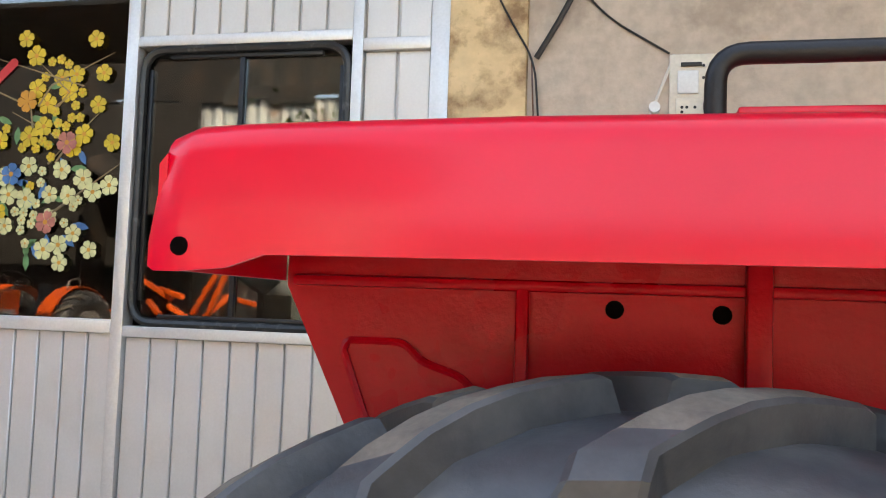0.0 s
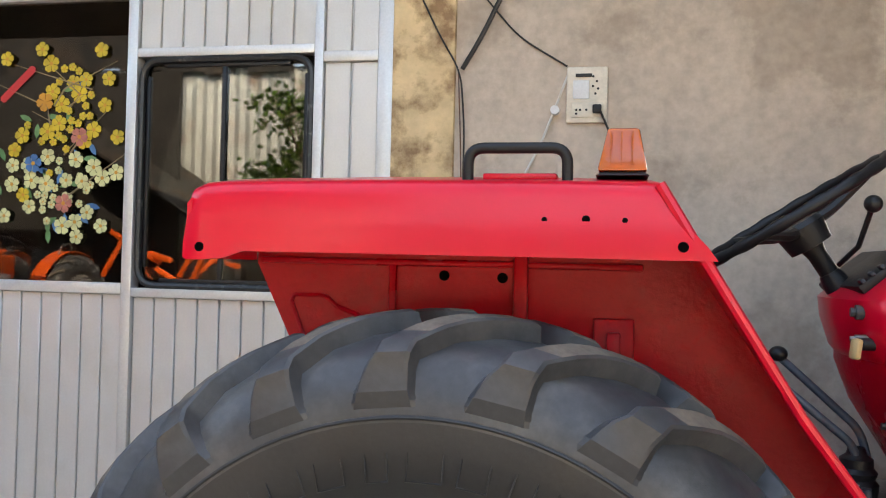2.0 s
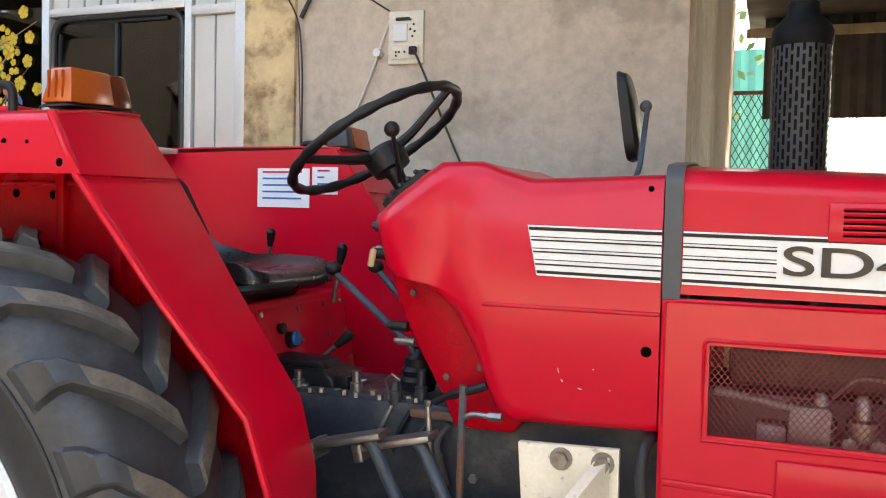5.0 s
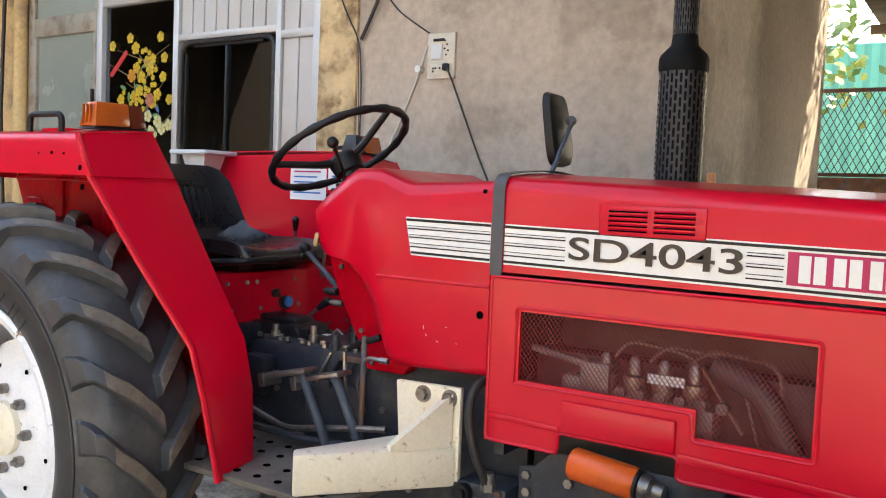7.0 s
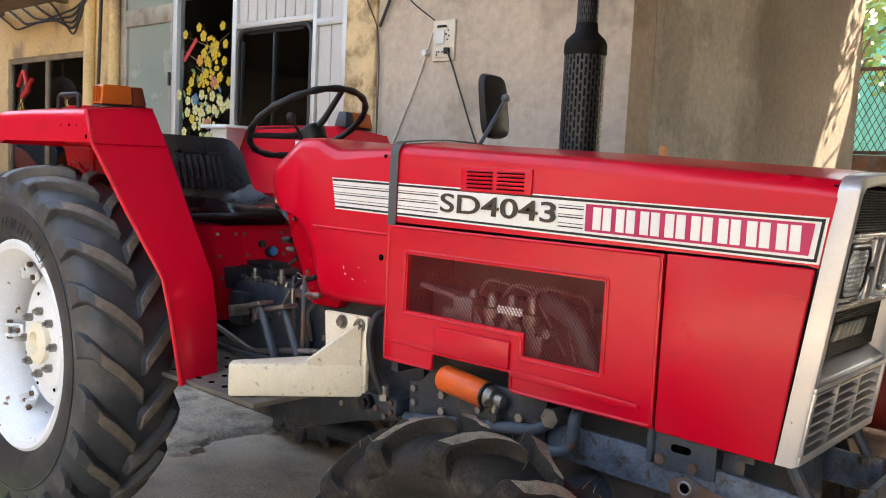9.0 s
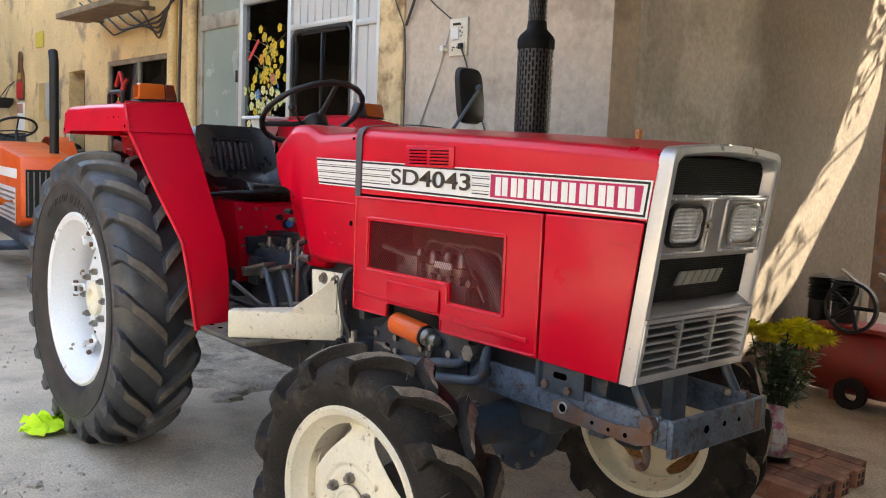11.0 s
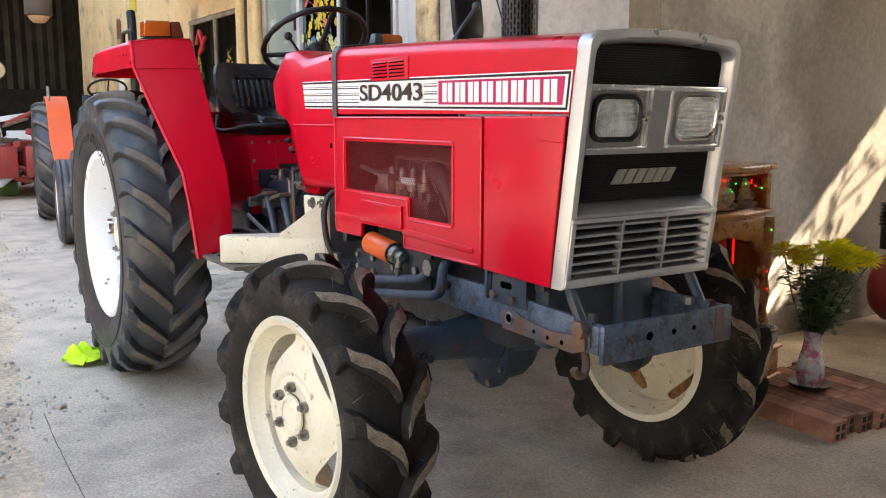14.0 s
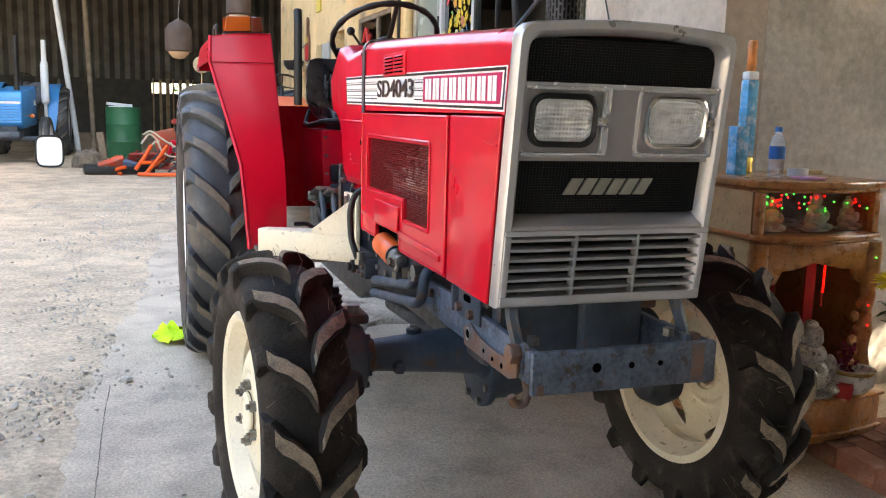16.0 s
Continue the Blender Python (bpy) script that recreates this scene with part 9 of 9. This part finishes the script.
loop_ = [(-1.18 + 0.225 * math.copysign(abs(math.cos(a)) ** 0.5, math.cos(a)), gz + 0.28 + 0.27 * math.copysign(abs(math.sin(a)) ** 0.5, math.sin(a))) for a in [2 * math.pi * i / 32 for i in range(32)]]
prism(bm, loop_, "x", -12.20, -12.15)
sign_ = thing("signboard", (-12.17, -1.18, gz), "rounded white signboard with a black rim in the yard", "sign")
part("board", bm, WHITE, sign_, smooth=30)
bm = B()
sweep(bm, [(-12.15, y, z) for y, z in loop_], 0.018, 6, closed=True)
part("rim", bm, BLACK, sign_, "black rubber rim")
# red machinery behind the orange tractor
rnd = random.Random(46)
mach = thing("red_implement", (-10.2, 1.6, ground_z(-10.2)), "red rotary tiller with tangled arms", "implement")
for k in range(44):
    bm = B()
    p = Vector((rnd.uniform(-11.3, -9.3), rnd.uniform(1.1, 2.3), ground_z(-10) + rnd.uniform(0.25, 1.15)))
    d = Vector((rnd.uniform(-1, 1), rnd.uniform(-1, 1), rnd.uniform(-0.4, 0.4))) * 0.5
    if k % 2:
        rod(bm, p, p + d, rnd.uniform(0.02, 0.05), seg=8)
    else:
        box(bm, -0.3, 0.3, -0.05, 0.05, -0.04, 0.04, m=Matrix.Translation(p) @ d.to_track_quat("X", "Z").to_matrix().to_4x4())
    part("arm", bm, (RED_OLD, RUST, STEEL, RED_OLD, PALEBLUE, GEARBOX)[k % 6], mach, bevel=0.006 if k % 2 == 0 else 0)
for k in range(3):
    bm = B()
    box(bm, -11.3, -9.2, 1.0 + 0.5 * k, 1.4 + 0.5 * k, ground_z(-10) + 0.30, ground_z(-10) + 0.75)
    part("casing", bm, RED_OLD, mach, bevel=0.03)
for x in (-11.2, -9.3):
    for y in (1.05, 2.3):
        bm = B()
        box(bm, x - 0.04, x + 0.04, y - 0.04, y + 0.04, ground_z(x), ground_z(-10) + 0.32)
        part("leg", bm, RUST, mach, smooth=0)
bm = B()
lathe(bm, [(-0.03, 0.02), (-0.03, 0.125), (0.0, 0.14), (0.03, 0.125), (0.03, 0.02)], 24, "x", (-10.6, 1.35, 1.98))
rod(bm, (-10.6, 1.35, 1.1), (-10.6, 1.35, 1.86), 0.009)
solo("work_lamp", bm, mat("cream_drum", (0.46, 0.36, 0.22), 0.6, var=0.2, vscale=8), "round cream drum on the machinery", "drum")

bench = thing("pale_bench", (-10.4, 1.5, ground_z(-10.4)), "pale painted steel bench beside the red tiller", "bench")
gz = ground_z(-10.4)
bm = B()
box(bm, -10.55, -10.25, 1.05, 1.82, gz + 0.46, gz + 0.52)
part("bench_top", bm, PALEBLUE, bench, bevel=0.008)
bm = B()
box(bm, -10.52, -10.28, 1.42, 1.80, gz + 0.52, gz + 0.95)
part("box", bm, PALEBLUE, bench, "pale grey tin box", bevel=0.015)
for x in (-10.5, -10.3):
    for y in (1.10, 1.78):
        bm = B()
        box(bm, x - 0.025, x + 0.025, y - 0.025, y + 0.025, gz, gz + 0.46)
        part("leg", bm, PALEBLUE, bench, bevel=0.004)
bm = B()
box(bm, -10.2, -9.85, 1.05, 1.45, ground_z(-10), ground_z(-10) + 0.20)
solo("green_crate", bm, mat("dull_green_plastic", (0.10, 0.15, 0.04), 0.6, var=0.2), "low dull green crate on the ground", "crate", bevel=0.012)

# ---- hung on the house front ----
def bird_cage(at):
    c = thing("bird_cage", at, "covered hanging cage with a pale base", "cage", "cages hanging from the eave")
    x, y, z = at
    bb = B()
    lathe(bb, [(0.10, 0.15), (0.12, 0.19), (0.42, 0.19), (0.50, 0.14), (0.56, 0.04), (0.58, 0.01)], 24, "z", at)
    part("cover", bb, CAGE, c, "brown cage cover")
    bb = B()
    lathe(bb, [(0.0, 0.01), (0.01, 0.08), (0.06, 0.13), (0.10, 0.15)], 24, "z", at)
    part("base", bb, mat("pale_cage_base", (0.46, 0.30, 0.18), 0.6), c, "pale cage base")
    bb = B()
    sweep(bb, [(x, y, z + 0.57), (x + 0.02, y, z + 0.68), (x, 1.75, 9.0)], 0.006, 6)
    part("hook", bb, STEEL, c)
    return c
bird_cage((-9.0, 0.93, 1.98))
bird_cage((-9.6, 1.86, 2.62))
bm = B()
outline_ = [(0.0, 2.02), (0.13, 2.03), (0.155, 2.10), (0.155, 2.30), (0.13, 2.40), (0.075, 2.47), (0.06, 2.54), (0.085, 2.60), (0.07, 2.67), (0.02, 2.70)]
prism(bm, [(-9.09 + u, v) for u, v in outline_] + [(-9.09 - u, v) for u, v in outline_[:0:-1]], "y", 2.845, 2.875)
gourd = thing("wall_ornament", (-9.09, 2.88, 2.02), "gourd-shaped brown wall ornament with a red lower panel", "ornament")
part("gourd_board", bm, mat("dark_lacquer", (0.13, 0.055, 0.025), 0.4, var=0.2, vscale=9), gourd, bevel=0.006)
bm = B()
box(bm, -9.22, -8.96, 2.838, 2.846, 2.05, 2.27)
part("red_panel", bm, DECAL_R, gourd, "red lettered panel", smooth=0)
bm = B()
box(bm, -9.18, -9.0, 2.836, 2.846, 2.31, 2.40)
part("gilt_disc", bm, mat("tarnished_gilt", (0.45, 0.27, 0.07), 0.5, var=0.2, vscale=20), gourd, smooth=0)
bm = B()
box(bm, -9.26, -8.98, 2.86, 2.88, 1.60, 1.99)
cal_ = thing("calendar", (-9.12, 2.88, 1.6), "pale wall calendar on the house front", "calendar")
part("sheet", bm, PALEBLUE, cal_, smooth=0)
bm = B()
box(bm, -9.25, -8.99, 2.855, 2.861, 1.84, 1.97)
part("picture", bm, mat("faded_picture", (0.42, 0.20, 0.14), 0.6, var=0.4, vscale=18), cal_, smooth=0)
bm = B()
box(bm, -7.98, -7.42, 2.86, 2.88, 1.74, 2.22)
solo("notice_board", bm, mat("grey_board", (0.30, 0.29, 0.26), 0.7, var=0.2), "grey board on the house front", "board", smooth=0)
bm = B()
box(bm, -8.26, -8.0, 2.86, 2.88, 1.74, 2.22)
solo("notice_board", bm, mat("ochre_board", (0.40, 0.27, 0.10), 0.7, var=0.2), "ochre board beside the grey one", "board", smooth=0)
bm = B()
box(bm, -8.40, -8.08, 2.86, 2.88, 2.70, 2.90)
solo("wall_sign", bm, mat("yellow_sign", (0.50, 0.36, 0.05), 0.6, var=0.2), "faded yellow sign on the house front", "sign", smooth=0)
bm = B()
lathe(bm, [(1.90, 0.02), (1.91, 0.10), (1.97, 0.15), (2.05, 0.165), (2.05, 0.150), (1.97, 0.13), (1.93, 0.02)], 18, "z", (-9.45, 2.70, 0))
for s_ in (-1, 1):
    sweep(bm, [(-9.45 + 0.15 * s_, 2.70, 2.04), (-9.45 + 0.05 * s_, 2.80, 2.22), (-9.45, 2.88, 2.30)], 0.006, 6)
solo("hanging_basket", bm, DECAL_BLACK, "black basket hung on the house front", "basket")
box_b = B()
box(box_b, -5.9, -4.2, 2.35, 2.7, 2.78, 2.84)
box(box_b, -5.9, -5.84, 2.35, 2.86, 2.80, 2.84)
box(box_b, -4.5, -4.44, 2.35, 2.86, 2.80, 2.84)
solo("wall_shelf", box_b, TIMBER, "old timber shelf above the house window", "shelf", bevel=0.006)
for k in range(5):
    cable("cable", [(-6.6 + 0.3 * k, 2.84, 3.1), (-5.4 + 0.2 * k, 2.80, 2.62 + 0.04 * k), (-4.2, 2.80, 2.72 - 0.06 * k), (-3.62 + 0.02 * k, 2.78, 2.9 + 0.1 * k), (-3.6 + 0.03 * k, 2.80, 4.2)], 0.010 + 0.002 * (k % 2), CABLE, "tangled black cable on the house front")
cable("cable", [(-3.64, 2.79, 4.2), (-3.66, 2.78, 2.9), (-3.72, 2.79, 2.0), (-3.68, 2.82, 0.3)], 0.016, CABLE, "thick black cable down the house front")
# ---- across the yard, behind the camera ----
bm = B()
corrugated(bm, (-14, -9.0), (-2.9, -9.0), -0.3, 5.2, 0.22, 0.04)
corrugated(bm, (-2.9, -9.0), (9, -9.0), -0.3, 3.7, 0.22, 0.04)
structure("yard_wall", bm, TIN_LIGHT, "tall grey corrugated wall across the yard", "wall", smooth=0)
tree((-4.9, -7.6, ground_z(-3.4) - 0.02), 4.4, 14, 90, 0.14, 51, "small leafy tree across the yard", 1.0)
simple_tractor((-8.6, -5.6, ground_z(-8.6)), 90, ORANGE, "orange farm tractor across the yard")
rnd = random.Random(52)
loader = thing("orange_loader", (-6.4, -5.2, 0), "orange loader arms stacked across the yard", "implement")
for k in range(24):
    bm = B()
    p = Vector((-7.1 + rnd.uniform(0, 1.6), -5.4 + rnd.uniform(-0.4, 0.4), 0.5 + rnd.uniform(0, 1.3)))
    l_ = rnd.uniform(0.22, 0.5)
    box(bm, -l_, l_, -0.035, 0.035, -0.035, 0.035, m=pose(*p, 0, rnd.choice((-38, 35, 10, -65)) + rnd.uniform(-8, 8), rnd.uniform(-30, 30)))
    part("arm", bm, ORANGE, loader, bevel=0.01)
bm = B()
box(bm, -7.4, -5.4, -5.8, -4.9, 0.0, 0.5)
part("base_frame", bm, GEARBOX, loader, bevel=0.02)
bm = B()
box(bm, -14.0, -7.6, -8.2, -8.1, 0.0, 4.92)
structure("yard_shed_back", bm, DARKROOM, "dark back wall of the open shed across the yard", "wall", smooth=0)
bm = B()
box(bm, -14.0, -2.2, -5.6, -3.2, 4.92, 4.98)
box(bm, -2.9, 10.0, -9.0, -6.9, 3.72, 3.78)
structure("yard_lean_to", bm, TIN, "dark lean-to roof across the yard", "roof", smooth=0)
# dark sheets added so the panes mirror a ragged roof edge
bm = B()
rnd = random.Random(61)
for k in range(28):
    x = -15.2 + 0.45 * k
    box(bm, x, x + 0.452, -8.93, -8.90, 5.02 + rnd.uniform(0, 0.22), 6.9)
structure("yard_fascia", bm, TIN, "dark ragged sheets added across the yard for the windows to mirror", "wall", smooth=0)
bm = B()
quadbox(bm, [(-9.4, -8.6, 4.2), (-9.4, -7.4, 3.7), (-5.9, -7.4, 1.5), (-5.9, -8.6, 2.0), (-9.4, -8.6, 4.26), (-9.4, -7.4, 3.76), (-5.9, -7.4, 1.56), (-5.9, -8.6, 2.06)])
box(bm, -9.4, -9.3, -8.6, -7.4, 0.0, 3.75)
box(bm, -6.0, -5.9, -8.6, -7.4, 0.0, 1.55)
structure("yard_shelter", bm, TIN, "low dark sloping shelter across the yard", "roof", smooth=0)

# unseen creeper added over the gap in the lean-to roof to dapple the sun on the end wall
bm = B()
rnd = random.Random(77)
for k in range(420):
    p = Vector((rnd.uniform(1.3, 3.1), rnd.uniform(6.5, 7.25), 3.50 + rnd.uniform(0, 0.35)))
    d = Vector((rnd.uniform(-1, 1), rnd.uniform(-1, 1), rnd.uniform(-0.3, 0.3))).normalized()
    s_ = d.cross(Vector((0, 0, 1))).normalized() * rnd.uniform(0.008, 0.022)
    l_ = rnd.uniform(0.05, 0.13)
    bm.faces.new([bm.verts.new(q_) for q_ in (p, p + d * l_ * 0.5 - s_, p + d * l_, p + d * l_ * 0.5 + s_)])
solo("roof_creeper", bm, TREELEAF, "unseen loose leaves added over the lean-to roof to dapple the sun", "creeper", kind="stuff", smooth=0)
